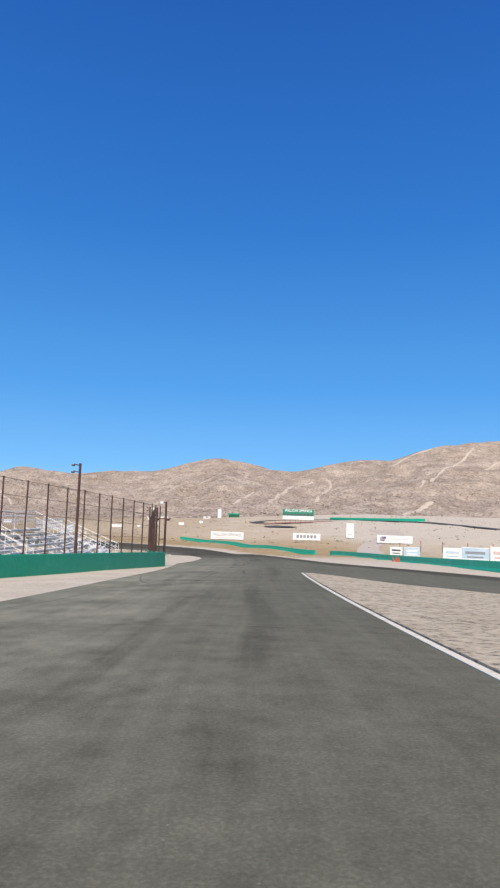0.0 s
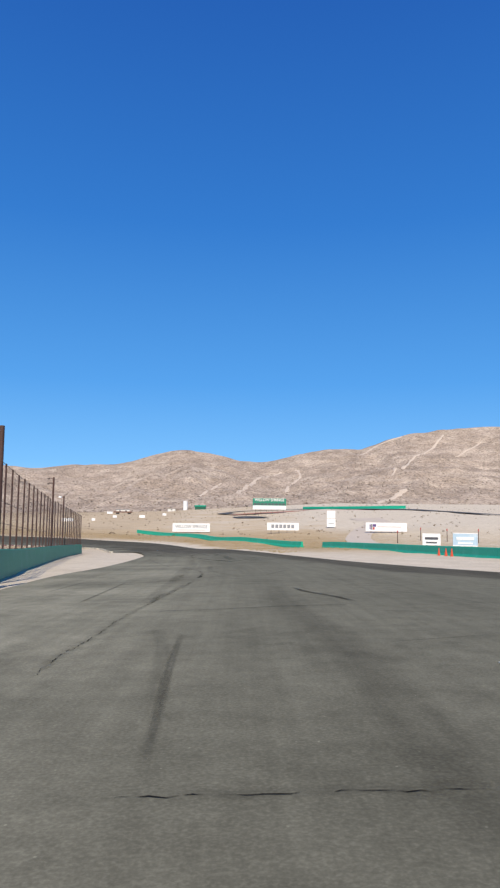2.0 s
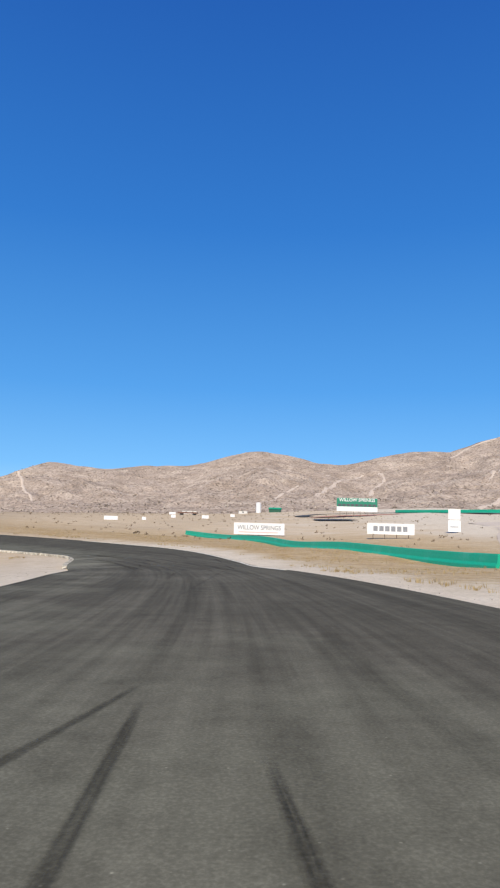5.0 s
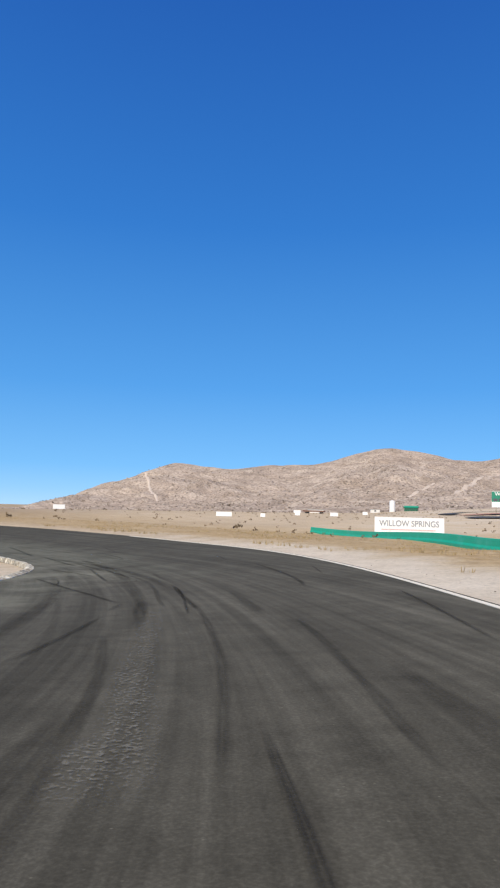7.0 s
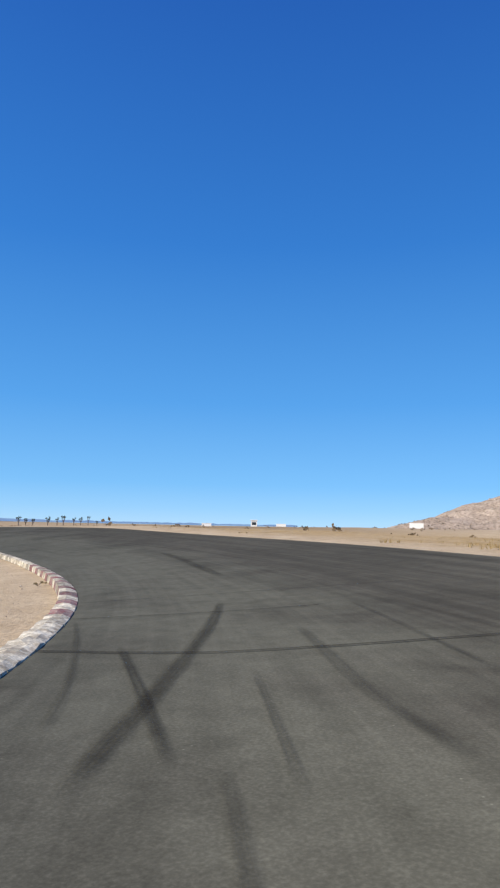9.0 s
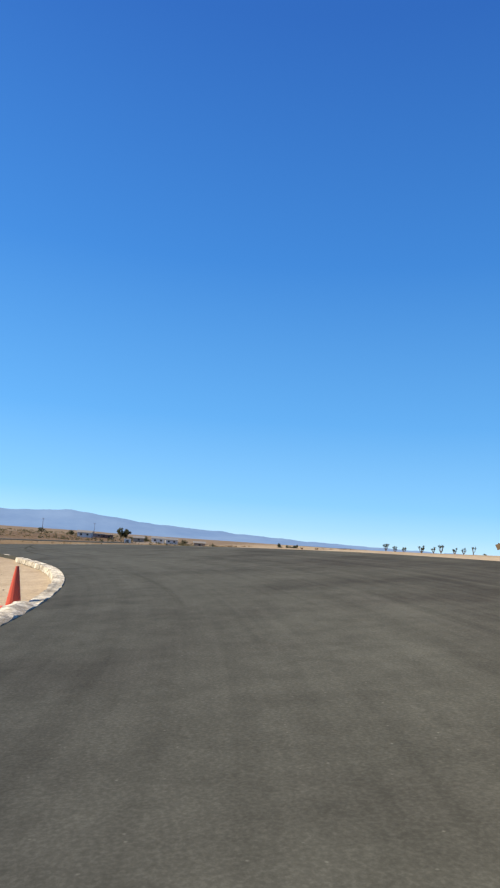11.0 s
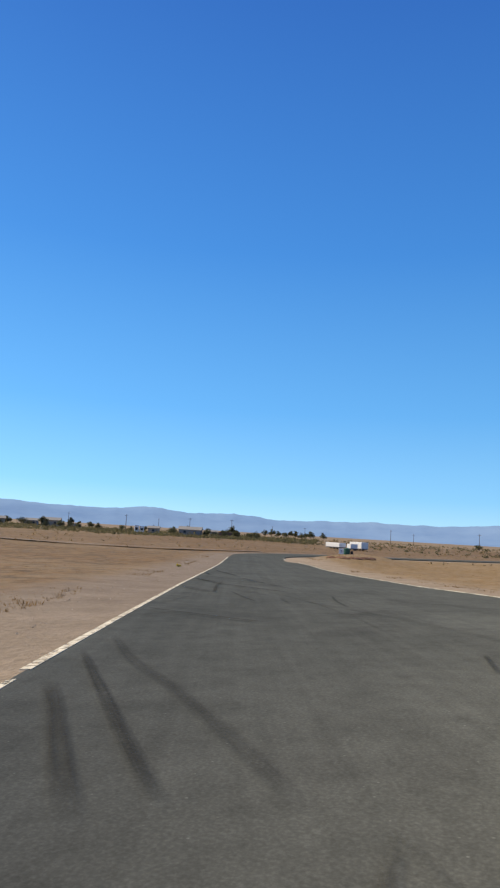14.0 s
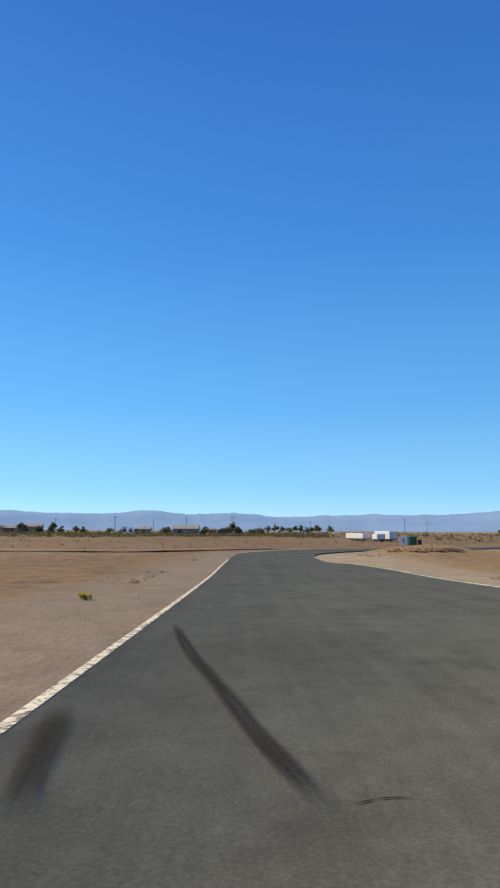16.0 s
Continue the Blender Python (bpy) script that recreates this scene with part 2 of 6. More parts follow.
def rod(bm, a, b, r0, r1=None, n=6):
    """A tapered rod from a to b."""
    a, b = Vector(a), Vector(b)
    r1 = r0 if r1 is None else r1
    d = (b - a)
    m = Matrix.Translation((a + b) / 2) @ d.to_track_quat("Z", "Y").to_matrix().to_4x4()
    bmesh.ops.create_cone(bm, cap_ends=True, segments=n, radius1=r0, radius2=r1, depth=d.length, matrix=m)


def smooth(a, b, x):
    u = np.clip((np.asarray(x, dtype=float) - a) / (b - a), 0, 1)
    return u * u * (3 - 2 * u)


# ---- the plan: the line driven, with the road's height ----
LINE = np.array((
    (3.5, -70, 4.00), (1.6, -35, 2.05), (0, 0, 0.00), (0, 14.6, -0.93), (0.2, 31.4, -1.85), (0.72, 47.7, -2.71), (0.92, 57.1, -3.22), (0.8, 67.9, -3.84),
    (0.13, 87.2, -4.85), (-1.03, 101.2, -5.60), (-3.68, 117.6, -6.50), (-8.24, 134.1, -7.59), (-16.4, 148.5, -8.21), (-28.2, 160, -8.65), (-40.7, 168, -8.80), (-51.3, 172.2, -8.78),
    (-62, 173.5, -8.65), (-72.3, 172.4, -8.60), (-86.7, 167.5, -8.80), (-101.6, 160.8, -9.27), (-115.9, 154.4, -9.80), (-123.1, 151.2, -10.05), (-147, 140.7, -10.70), (-163, 133.7, -10.95),
    (-176, 128.2, -11.10), (-185, 124.9, -11.15), (-194, 123.8, -11.20), (-204.5, 125.8, -11.20), (-213.5, 130.5, -11.20), (-225, 137.5, -11.25), (-245, 148, -11.30), (-290, 168, -11.40),
    (-350, 186, -11.50)))


def glide(p, n=40):
    q = []
    for i in range(len(p) - 1):
        p0, p1, p2, p3 = p[max(i - 1, 0)], p[i], p[i + 1], p[min(i + 2, len(p) - 1)]
        d = np.linalg.norm(p2 - p1)
        m1 = (p2 - p0) / np.linalg.norm(p2 - p0) * d
        m2 = (p3 - p1) / np.linalg.norm(p3 - p1) * d
        for k in range(n):
            u = k / n
            q.append((2 * u**3 - 3 * u**2 + 1) * p1 + (u**3 - 2 * u**2 + u) * m1 + (-2 * u**3 + 3 * u**2) * p2 + (u**3 - u**2) * m2)
    q.append(p[-1])
    return np.array(q)


WAY = glide(LINE)
SS = np.r_[0, np.cumsum(np.linalg.norm(np.diff(WAY[:, :2], axis=0), axis=1))]
SS -= np.interp(0, WAY[:, 1][:120], SS[:120])  # s = 0 where the drive begins
TAN = np.gradient(WAY[:, :2], SS, axis=0)
TAN /= np.linalg.norm(TAN, axis=1)[:, None]
RIGHT = np.c_[TAN[:, 1], -TAN[:, 0]]
BANK = np.tan(np.radians(np.interp(SS, (-70, 68, 118, 143, 166, 207, 229, 254, 270, 300), (1.5, 1.5, 2.5, 3.5, 4.0, 6.0, 4.0, 2.0, 1.0, 0.3))))
BANK_IN = np.tan(np.radians(np.interp(SS, (-70, 68, 118, 143, 166, 207, 229, 254, 270, 300), (1.5, 1.5, 1.2, 2.0, 3.6, 6.0, 4.0, 2.0, 1.0, 0.3))))  # left of the line


def nearest(x, y):
    """Index of the nearest point of the line, and the distance to its right (vectors)."""
    x, y = np.atleast_1d(np.asarray(x, float)), np.atleast_1d(np.asarray(y, float))
    k = np.empty(len(x), dtype=int)
    for i in range(0, len(x), 8000):
        d = (x[i:i + 8000, None] - WAY[None, :, 0]) ** 2 + (y[i:i + 8000, None] - WAY[None, :, 1]) ** 2
        k[i:i + 8000] = d.argmin(1)
    dx, dy = x - WAY[k, 0], y - WAY[k, 1]
    return k, dx * RIGHT[k, 0] + dy * RIGHT[k, 1], np.hypot(dx, dy)


def far_height(x, y):
    """The land away from the track: a basin, rising to the east and north-east, with the start's slope to the south."""
    base = -9.60 - 0.50 * smooth(430, 520, y) - 1.6 * smooth(-60, -220, x)
    base = base + 0.5 * smooth(-60, -110, x) * smooth(260, 200, y)
    base = base + 2.6 * smooth(-30, -110, x) * smooth(185, 250, y) * (1 - smooth(-150, -260, x)) - 2.2 * smooth(-190, -320, x) * smooth(185, 235, y)
    base = base + 0.055 * np.clip(x, 0, 100) * smooth(120, 220, y) + 0.02 * np.clip(y - 250, 0, 400) * smooth(-120, 20, x)
    start = np.interp(y, (-400, -70, 0, 14.6, 31.4, 47.7, 67.9, 87, 101, 117, 134, 160), (8, 4, 0, -0.93, -1.85, -2.71, -3.84, -4.85, -5.60, -6.50, -7.40, -8.30))
    w = smooth(-150, -50, x) * (1 - smooth(110, 220, y))
    return base + (start - base) * w


def lat_cap(s):
    """How far to the right of the line the banking goes on rising."""
    return np.interp(s, (70, 85, 125, 140, 150, 166, 180, 300), (1.5, 1.5, 4.5, 7.5, 10, 12, 11.5, 11.5))


def height(x, y):
    x, y = np.atleast_1d(np.asarray(x, float)), np.atleast_1d(np.asarray(y, float))
    k, lat, d = nearest(x, y)
    near = WAY[k, 2] + np.where(lat < 0, BANK_IN[k], BANK[k]) * np.clip(lat, -12, lat_cap(SS[k]))
    w = 1 - smooth(18, 70, d)
    mound = 1.15 * np.exp(-(((x + 184) / 14) ** 2) - ((y - 142.6) / 5.2) ** 2)
    dip = 0.5 * np.exp(-(((x - 3) / 13) ** 2) - ((y - 178) / 12) ** 2)
    return near * w + far_height(x, y) * (1 - w) + mound - dip


def zat(x, y):
    return float(height(x, y)[0])


def along(s, lat):
    """Plan place at s metres along the line and lat metres to its right."""
    x, y = np.interp(s, SS, WAY[:, 0]), np.interp(s, SS, WAY[:, 1])
    rx, ry = np.interp(s, SS, RIGHT[:, 0]), np.interp(s, SS, RIGHT[:, 1])
    n = np.hypot(rx, ry)
    return x + rx / n * lat, y + ry / n * lat


def road_z(s, lat):
    return np.interp(s, SS, WAY[:, 2]) + np.where(np.asarray(lat) < 0, np.interp(s, SS, BANK_IN), np.interp(s, SS, BANK)) * np.clip(lat, -12, lat_cap(s))


# edges of the asphalt, metres right of the line driven
EDGE_L = ((-70, -9), (0, -6.6), (20, -6.0), (38, -5.7), (48, -6.2), (57, -7.0), (66, -6.6), (76, -6.3), (90, -6.1), (105, -6.4), (120, -6.7), (132, -6.7), (140, -6.5), (146, -5.3), (150, -3.8), (153, -2.9), (156, -2.15), (158, -1.92), (161.5, -1.95), (165, -1.8), (170, -1.75), (174, -1.82), (177.4, -2.0), (180, -2.2), (183, -2.45), (186, -2.68), (191, -2.9), (197, -2.78), (203, -2.32), (207, -1.95), (212, -1.75), (219, -1.8), (223, -1.75), (229, -1.9), (233, -2.0), (238, -2.1), (246, -1.93), (253, -1.88), (266, -1.8), (276, -1.6), (300, -1.15), (330, -0.75), (520, -0.9))
EDGE_R = ((-70, 44), (-30, 33), (0, 26), (20, 21), (37, 16.5), (47, 14.0), (55, 11.6), (62, 9.8), (68, 8.8), (74, 7.6), (84, 6.7), (92, 5.9), (108, 5.1), (118, 4.2), (127, 3.7), (134, 4.8), (140, 5.7), (149, 7.3), (157, 8.6), (170, 9.6), (185, 9.7), (200, 8.8), (212, 9.2), (223, 9.0), (228, 8.8), (236, 9.4), (242, 8.8), (252, 9.3), (266, 9.3), (285, 8.2), (296, 7.9), (304, 8.1), (312, 7.5), (320, 6.5), (328, 6.4), (345, 7.5), (520, 7.5))


def edge(table, s):
    """A smoothed edge."""
    t = np.array(table, float)
    acc = 0
    for o in (-3, -1.5, 0, 1.5, 3):
        acc = acc + np.interp(np.asarray(s, float) + o, t[:, 0], t[:, 1])
    return acc / 5


def strip(name, s0, s1, left, right, material, step=1.5, across=8, lift=0.0, skirt=0.25, parent=None):
    """A sheet between two edges given as functions of s, lying on the road's surface, with a skirt at its rim."""
    s = np.linspace(s0, s1, max(2, int((s1 - s0) / step) + 1))
    l0, l1 = left(s), right(s)
    u = np.linspace(0, 1, across + 1)
    lat = l0[:, None] * (1 - u) + l1[:, None] * u
    sg = np.repeat(s[:, None], across + 1, 1)
    x, y = along(sg.ravel(), lat.ravel())
    z = road_z(sg.ravel(), lat.ravel()) + lift
    verts = np.c_[x, y, z]
    uv = np.c_[sg.ravel(), lat.ravel()]
    w, n = across + 1, len(s)
    faces = [(i * w + j, i * w + j + 1, (i + 1) * w + j + 1, (i + 1) * w + j) for i in range(n - 1) for j in range(across)]
    if skirt:
        rim = [i * w for i in range(n)] + [(n - 1) * w + j for j in range(1, w)] + [i * w + across for i in range(n - 2, -1, -1)] + list(range(across - 1, 0, -1))
        base = len(verts)
        low = verts[rim].copy()
        low[:, 2] -= skirt
        verts = np.vstack([verts, low])
        uv = np.vstack([uv, uv[rim]])
        m = len(rim)
        faces += [(rim[i], base + i, base + (i + 1) % m, rim[(i + 1) % m]) for i in range(m)]
    ob = new(name, mesh_of(name, verts, faces, material, uv, False))
    if parent:
        ob.parent = parent
    return ob


# ---- ground: one sheet to the horizon ----
def axis(lo, hi, fine, far):
    a = list(np.arange(lo, hi + fine, fine))
    step = fine
    while a[-1] < far:
        step *= 1.16
        a.append(a[-1] + step)
    step = fine
    while a[0] > -far:
        step *= 1.16
        a.insert(0, a[0] - step)
    return np.array(a)


gx, gy = axis(-330, 130, 2.4, 4800), axis(-40, 300, 2.4, 4800)
GX, GY = np.meshgrid(gx, gy)
fx, fy = GX.ravel(), GY.ravel()
gk, glat, gd = nearest(fx, fy)
gz = height(fx, fy)
on_road = (glat > edge(EDGE_L, SS[gk]) - 2.6) & (glat < edge(EDGE_R, SS[gk]) + 2.6) & (gd < 45) & (SS[gk] > -68) & (SS[gk] < 500)
rough = np.array([noise.noise((x * 0.13, y * 0.13, 0)) * 0.16 + noise.noise((x * 0.035, y * 0.035, 5)) * 0.35 for x, y in zip(fx, fy)])
off = np.maximum(edge(EDGE_L, SS[gk]) - glat, glat - edge(EDGE_R, SS[gk]))
gz = gz + np.where(on_road, -0.14, -0.05 + rough * smooth(2.0, 14.0, np.where(gd < 45, off, gd - 10)))
gverts = np.c_[fx, fy, gz]
W = len(gx)
gfaces = [(i * W + j, i * W + j + 1, (i + 1) * W + j + 1, (i + 1) * W + j) for i in range(len(gy) - 1) for j in range(W - 1)]
gme = mesh_of("ground", gverts, gfaces, M["ground"], None, True)
grassy = (0.36 + 0.26 * smooth(-30, -110, fx)) * smooth(3.0, 9.0, np.where(gd < 45, off, 30)) * smooth(-20, 130, fy - 0.25 * fx)
grassy = grassy + 0.45 * smooth(-95, -125, fx) * smooth(2.5, 6.0, np.where(gd < 45, off, 30))
grassy = grassy + 0.32 * smooth(-60, -25, fx) * smooth(34, 18, fx) * smooth(135, 150, fy) * smooth(270, 235, fy) * smooth(1.8, 5.0, np.where(gd < 45, off, 30))
grassy = grassy - 0.45 * smooth(24, 60, fx) * smooth(60, 120, fy)
at = gme.attributes.new("grassy", "FLOAT", "POINT")
at.data.foreach_set("value", grassy.astype(np.float32))
clear = np.where(gd < 45, off, 40)
wide_ = np.where(gd < 45, off, np.maximum(gd - 8, 37))
straw = smooth(2.5, 5.0, clear) * smooth(110.0, 30.0, wide_) * smooth(88, 112, SS[gk]) * (glat > 0) * 0.9
straw = straw + 1.0 * smooth(3.0, 5.5, clear) * smooth(160, 60, wide_) * smooth(205, 225, SS[gk]) * (glat < 0)
straw = straw + 0.35 * smooth(5.0, 12.0, clear) * smooth(225, 250, SS[gk]) * (glat > 0)
browner = smooth(-60, -115, fx) * np.where(glat > 0, 0.45 * np.clip(1 - gd / 160, 0, 1) + 0.3, 1.0)
gme.attributes.new("brown", "FLOAT", "POINT").data.foreach_set("value", browner.astype(np.float32))
gme.attributes.new("straw", "FLOAT", "POINT").data.foreach_set("value", np.clip(straw, 0, 1).astype(np.float32))
tagged(new("ground", gme), "pale desert sand with dry tan grass beside the track", "ground", kind="structure")

# ---- asphalt ----
def newer(s, lat):
    """Where the darker surface of the circuit lies: the merging main straight, then the long bend."""
    join = np.interp(s, (-70, 38, 52, 58, 70, 78, 92, 108, 120), (26.0, 13.0, 9.6, 6.9, 5.6, 4.6, 3.0, -0.5, -3.0))
    merge = smooth(join - 1.3, join + 1.3, lat)
    inner = np.interp(s, (88, 108, 130, 146, 160, 222, 260), (0.0, 0.85, 0.9, 0.42, 0.16, 0.08, 0.04)) * (1 - 0.5 * smooth(-1.5, -4.5, lat))
    outer = np.interp(s, (-70, 140, 190, 222, 260), (1.0, 1.0, 0.72, 0.25, 0.06))
    return inner + (outer - inner) * np.where(s < 108, merge, smooth(0.5, 6.5, lat))


def give(ob, name, values):
    ob.data.attributes.new(name, "FLOAT", "POINT").data.foreach_set("value", np.asarray(values, dtype=np.float32))


road = strip("road", -68, 500, lambda s: edge(EDGE_L, s), lambda s: edge(EDGE_R, s), M["asphalt"], 1.2, 22)
rv = np.array([v.co for v in road.data.vertices])
rk, rlat, _ = nearest(rv[:, 0], rv[:, 1])
give(road, "newer", newer(SS[rk], rlat))
dusty = smooth(0.5, -3.5, rlat) * np.interp(SS[rk], (-70, 0, 50, 75, 95), (0.75, 0.75, 0.7, 0.4, 0)) + 0.08 * np.interp(SS[rk], (-70, 10, 25, 70, 90), (0, 0, 1, 1, 0))
dusty = dusty + 0.5 * smooth(1.5, -1.5, rlat) * np.interp(SS[rk], (100, 118, 148, 164), (0, 1, 1, 0)) + 0.24 * np.interp(SS[rk], (205, 225, 340, 400), (0, 1, 1, 0))
give(road, "dusty", dusty)
tagged(road, "grey weathered asphalt race track with dark tyre marks", "race track", kind="structure")

# ---- hills ----
CREST = np.array(((-900, -14), (-575, -13), (-520, 8), (-485, 25), (-392, 66), (-300, 54), (-227, 62), (-155, 63), (-106, 79), (-58, 90), (-3, 81), (43, 70), (78, 69), (141, 86), (195, 95), (227, 90), (306, 119), (408, 132), (607, 142), (900, 120), (1300, 60)), float)


def crest(x):
    acc = 0
    for o in (-18, -9, 0, 9, 18):
        acc = acc + np.interp(x + o, CREST[:, 0], CREST[:, 1])
    return acc / 5


def hill_height(x, y):
    foot = 560 + 90 * smooth(0, -400, x) + 330 * smooth(-390, -540, x)
    u = np.clip((y - foot) / (1105 - foot), 0, 1)
    prof = 0.30 * u + 0.70 * u**1.7
    back = 1 - smooth(1105, 1900, y)
    low = far_height(x, y) - 2.0
    h = low + (crest(x * 1.0) - low) * prof * np.where(y > 1105, back, 1)
    spur = np.array([noise.multi_fractal((a * 0.006, b * 0.0035, 3.0), 0.8, 2.1, 5) for a, b in zip(x, y)]) - 1.0
    fine = np.array([noise.noise((a * 0.045, b * 0.045, 9.0)) for a, b in zip(x, y)])
    gully = np.array([abs(noise.noise((a * 0.017 + 0.3 * noise.noise((a * 0.01, b * 0.01, 1)), b * 0.007, 6.0))) for a, b in zip(x, y)]) - 0.22
    knob = np.array([noise.multi_fractal((a * 0.03, b * 0.03, 11.0), 0.7, 2.2, 4) for a, b in zip(x, y)]) - 1.0
    body = np.sin(np.pi * np.clip(u, 0, 1))
    return h + (spur * 11.0 * body + gully * 15.0 * body * smooth(0.05, 0.3, u) + knob * 1.5 * smooth(0.02, 0.2, u) * smooth(1.0, 0.9, u) + fine * 1.8 * smooth(0, 0.25, u)) * smooth(-560, -420, x)


hx, hy = np.meshgrid(np.arange(-900, 1300, 8.0), np.concatenate((np.arange(520, 1120, 6.0), np.arange(1120, 1700, 24.0))))
hz = hill_height(hx.ravel(), hy.ravel())
hw = hx.shape[1]
hfaces = [(i * hw + j, i * hw + j + 1, (i + 1) * hw + j + 1, (i + 1) * hw + j) for i in range(hx.shape[0] - 1) for j in range(hw - 1)]
tagged(new("hills", mesh_of("hills", np.c_[hx.ravel(), hy.ravel(), hz], hfaces, M["hill"], None, True)), "brown rocky desert hills dotted with scrub", "hills", kind="structure")

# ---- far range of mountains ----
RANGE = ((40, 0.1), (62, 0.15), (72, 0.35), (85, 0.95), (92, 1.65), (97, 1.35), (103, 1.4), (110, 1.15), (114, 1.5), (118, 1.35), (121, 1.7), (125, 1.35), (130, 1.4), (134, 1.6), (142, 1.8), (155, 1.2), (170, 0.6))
# air haze is put into the colour: bluish base and a weak blue emission
mm = Mat("haze_tinted_mountain", 1.0, 0.0, 0.0)
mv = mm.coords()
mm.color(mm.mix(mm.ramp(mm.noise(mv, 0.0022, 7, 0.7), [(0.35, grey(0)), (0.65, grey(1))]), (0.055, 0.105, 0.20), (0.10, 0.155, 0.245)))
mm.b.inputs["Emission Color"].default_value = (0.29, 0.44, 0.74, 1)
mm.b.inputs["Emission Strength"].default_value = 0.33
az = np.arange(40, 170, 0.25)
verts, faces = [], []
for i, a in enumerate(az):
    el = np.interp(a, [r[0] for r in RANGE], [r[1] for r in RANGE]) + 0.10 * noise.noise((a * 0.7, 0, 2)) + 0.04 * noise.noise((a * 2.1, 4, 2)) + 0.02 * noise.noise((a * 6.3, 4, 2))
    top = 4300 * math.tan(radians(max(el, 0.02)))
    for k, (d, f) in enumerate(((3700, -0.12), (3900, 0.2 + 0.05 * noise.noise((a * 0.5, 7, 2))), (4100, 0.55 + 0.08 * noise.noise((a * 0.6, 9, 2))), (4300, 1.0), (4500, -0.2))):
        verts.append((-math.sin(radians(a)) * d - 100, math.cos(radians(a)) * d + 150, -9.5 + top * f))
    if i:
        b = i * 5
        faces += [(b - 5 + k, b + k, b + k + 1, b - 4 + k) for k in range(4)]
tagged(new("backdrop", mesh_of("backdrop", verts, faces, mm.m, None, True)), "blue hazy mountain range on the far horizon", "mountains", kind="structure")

# ---- surfaces lying on the ground and on the road ----
def ribbon(name, pts, width, material, lift=0.03, step=1.5, skirt=0.0, flat_uv=False, across=2):
    """A ribbon draped over the land along a line of plan places; width is one number or one for each place."""
    p = np.array([(x, y, 0) for x, y in pts], float)
    w = np.full(len(p), width, float) if np.isscalar(width) else np.array(width, float)
    p[:, 2] = w
    q = glide(p, max(2, int(np.max(np.linalg.norm(np.diff(p[:, :2], axis=0), axis=1)) / step)))
    t = np.gradient(q[:, :2], axis=0)
    t /= np.linalg.norm(t, axis=1)[:, None]
    r = np.c_[t[:, 1], -t[:, 0]]
    u = np.linspace(-0.5, 0.5, across + 1)
    xy = q[:, None, :2] + r[:, None, :] * (u[None, :, None] * q[:, 2][:, None, None])
    xy = xy.reshape(-1, 2)
    z = height(xy[:, 0], xy[:, 1]) + lift
    s = np.r_[0, np.cumsum(np.linalg.norm(np.diff(q[:, :2], axis=0), axis=1))]
    uv = np.c_[np.repeat(s, across + 1), np.tile(u * np.mean(w), len(q))]
    n = across + 1
    faces = [(i * n + j, i * n + j + 1, (i + 1) * n + j + 1, (i + 1) * n + j) for i in range(len(q) - 1) for j in range(across)]
    return new(name, mesh_of(name, np.c_[xy, z], faces, material, uv, True))


def laid(name, ctrl, width, material, parent, lift=0.012, wiggle=0.0, seed=0, taper=True):
    """A thin strip on the road through places given as (s, right of the line); UV v runs from 0 to 1 across it."""
    p = np.array([(a, b, 0) for a, b in ctrl], float)
    gap = np.max(np.linalg.norm(np.diff(p, axis=0), axis=1))
    q = glide(p, max(4, int(gap / 0.35)))
    if wiggle:
        for i in range(len(q)):
            q[i, 0] += wiggle * (noise.noise((i * 0.35, seed, 0)) + 0.6 * noise.noise((i * 1.1, seed, 3)))
            q[i, 1] += wiggle * (noise.noise((i * 0.35, seed, 7)) + 0.6 * noise.noise((i * 1.1, seed, 9)))
    t = np.gradient(q[:, :2], axis=0)
    t /= np.linalg.norm(t, axis=1)[:, None] + 1e-9
    n = np.c_[t[:, 1], -t[:, 0]]
    k = np.arange(len(q))
    w = np.full(len(q), width)
    if taper:
        w = w * (0.6 + 0.4 * np.minimum(1, np.minimum(k + 1.0, len(q) - k) / max(2, len(q) * 0.15)))
    if wiggle:
        w = w * np.array([0.75 + 0.6 * abs(noise.noise((i * 0.8, seed, 21))) for i in k])
    a, b = q[:, :2] - n * w[:, None] / 2, q[:, :2] + n * w[:, None] / 2
    sl = np.empty((2 * len(q), 2))
    sl[0::2], sl[1::2] = a, b
    x, y = along(sl[:, 0], sl[:, 1])
    z = road_z(sl[:, 0], sl[:, 1]) + lift
    d = np.r_[0, np.cumsum(np.linalg.norm(np.diff(q[:, :2], axis=0), axis=1))]
    uv = np.c_[np.repeat(d, 2), np.tile((0.0, 1.0), len(q))]
    faces = [(2 * i, 2 * i + 1, 2 * i + 3, 2 * i + 2) for i in range(len(q) - 1)]
    ob = new(name, mesh_of(name, np.c_[x, y, z], faces, material, uv, True))
    worn_in = np.minimum(d, d[-1] - d) / min(0.7, max(0.2, d[-1] * 0.25)) if taper else np.ones(len(d))
    give(ob, "worn_in", np.repeat(np.clip(worn_in, 0, 1), 2))
    ob.parent = parent
    return ob


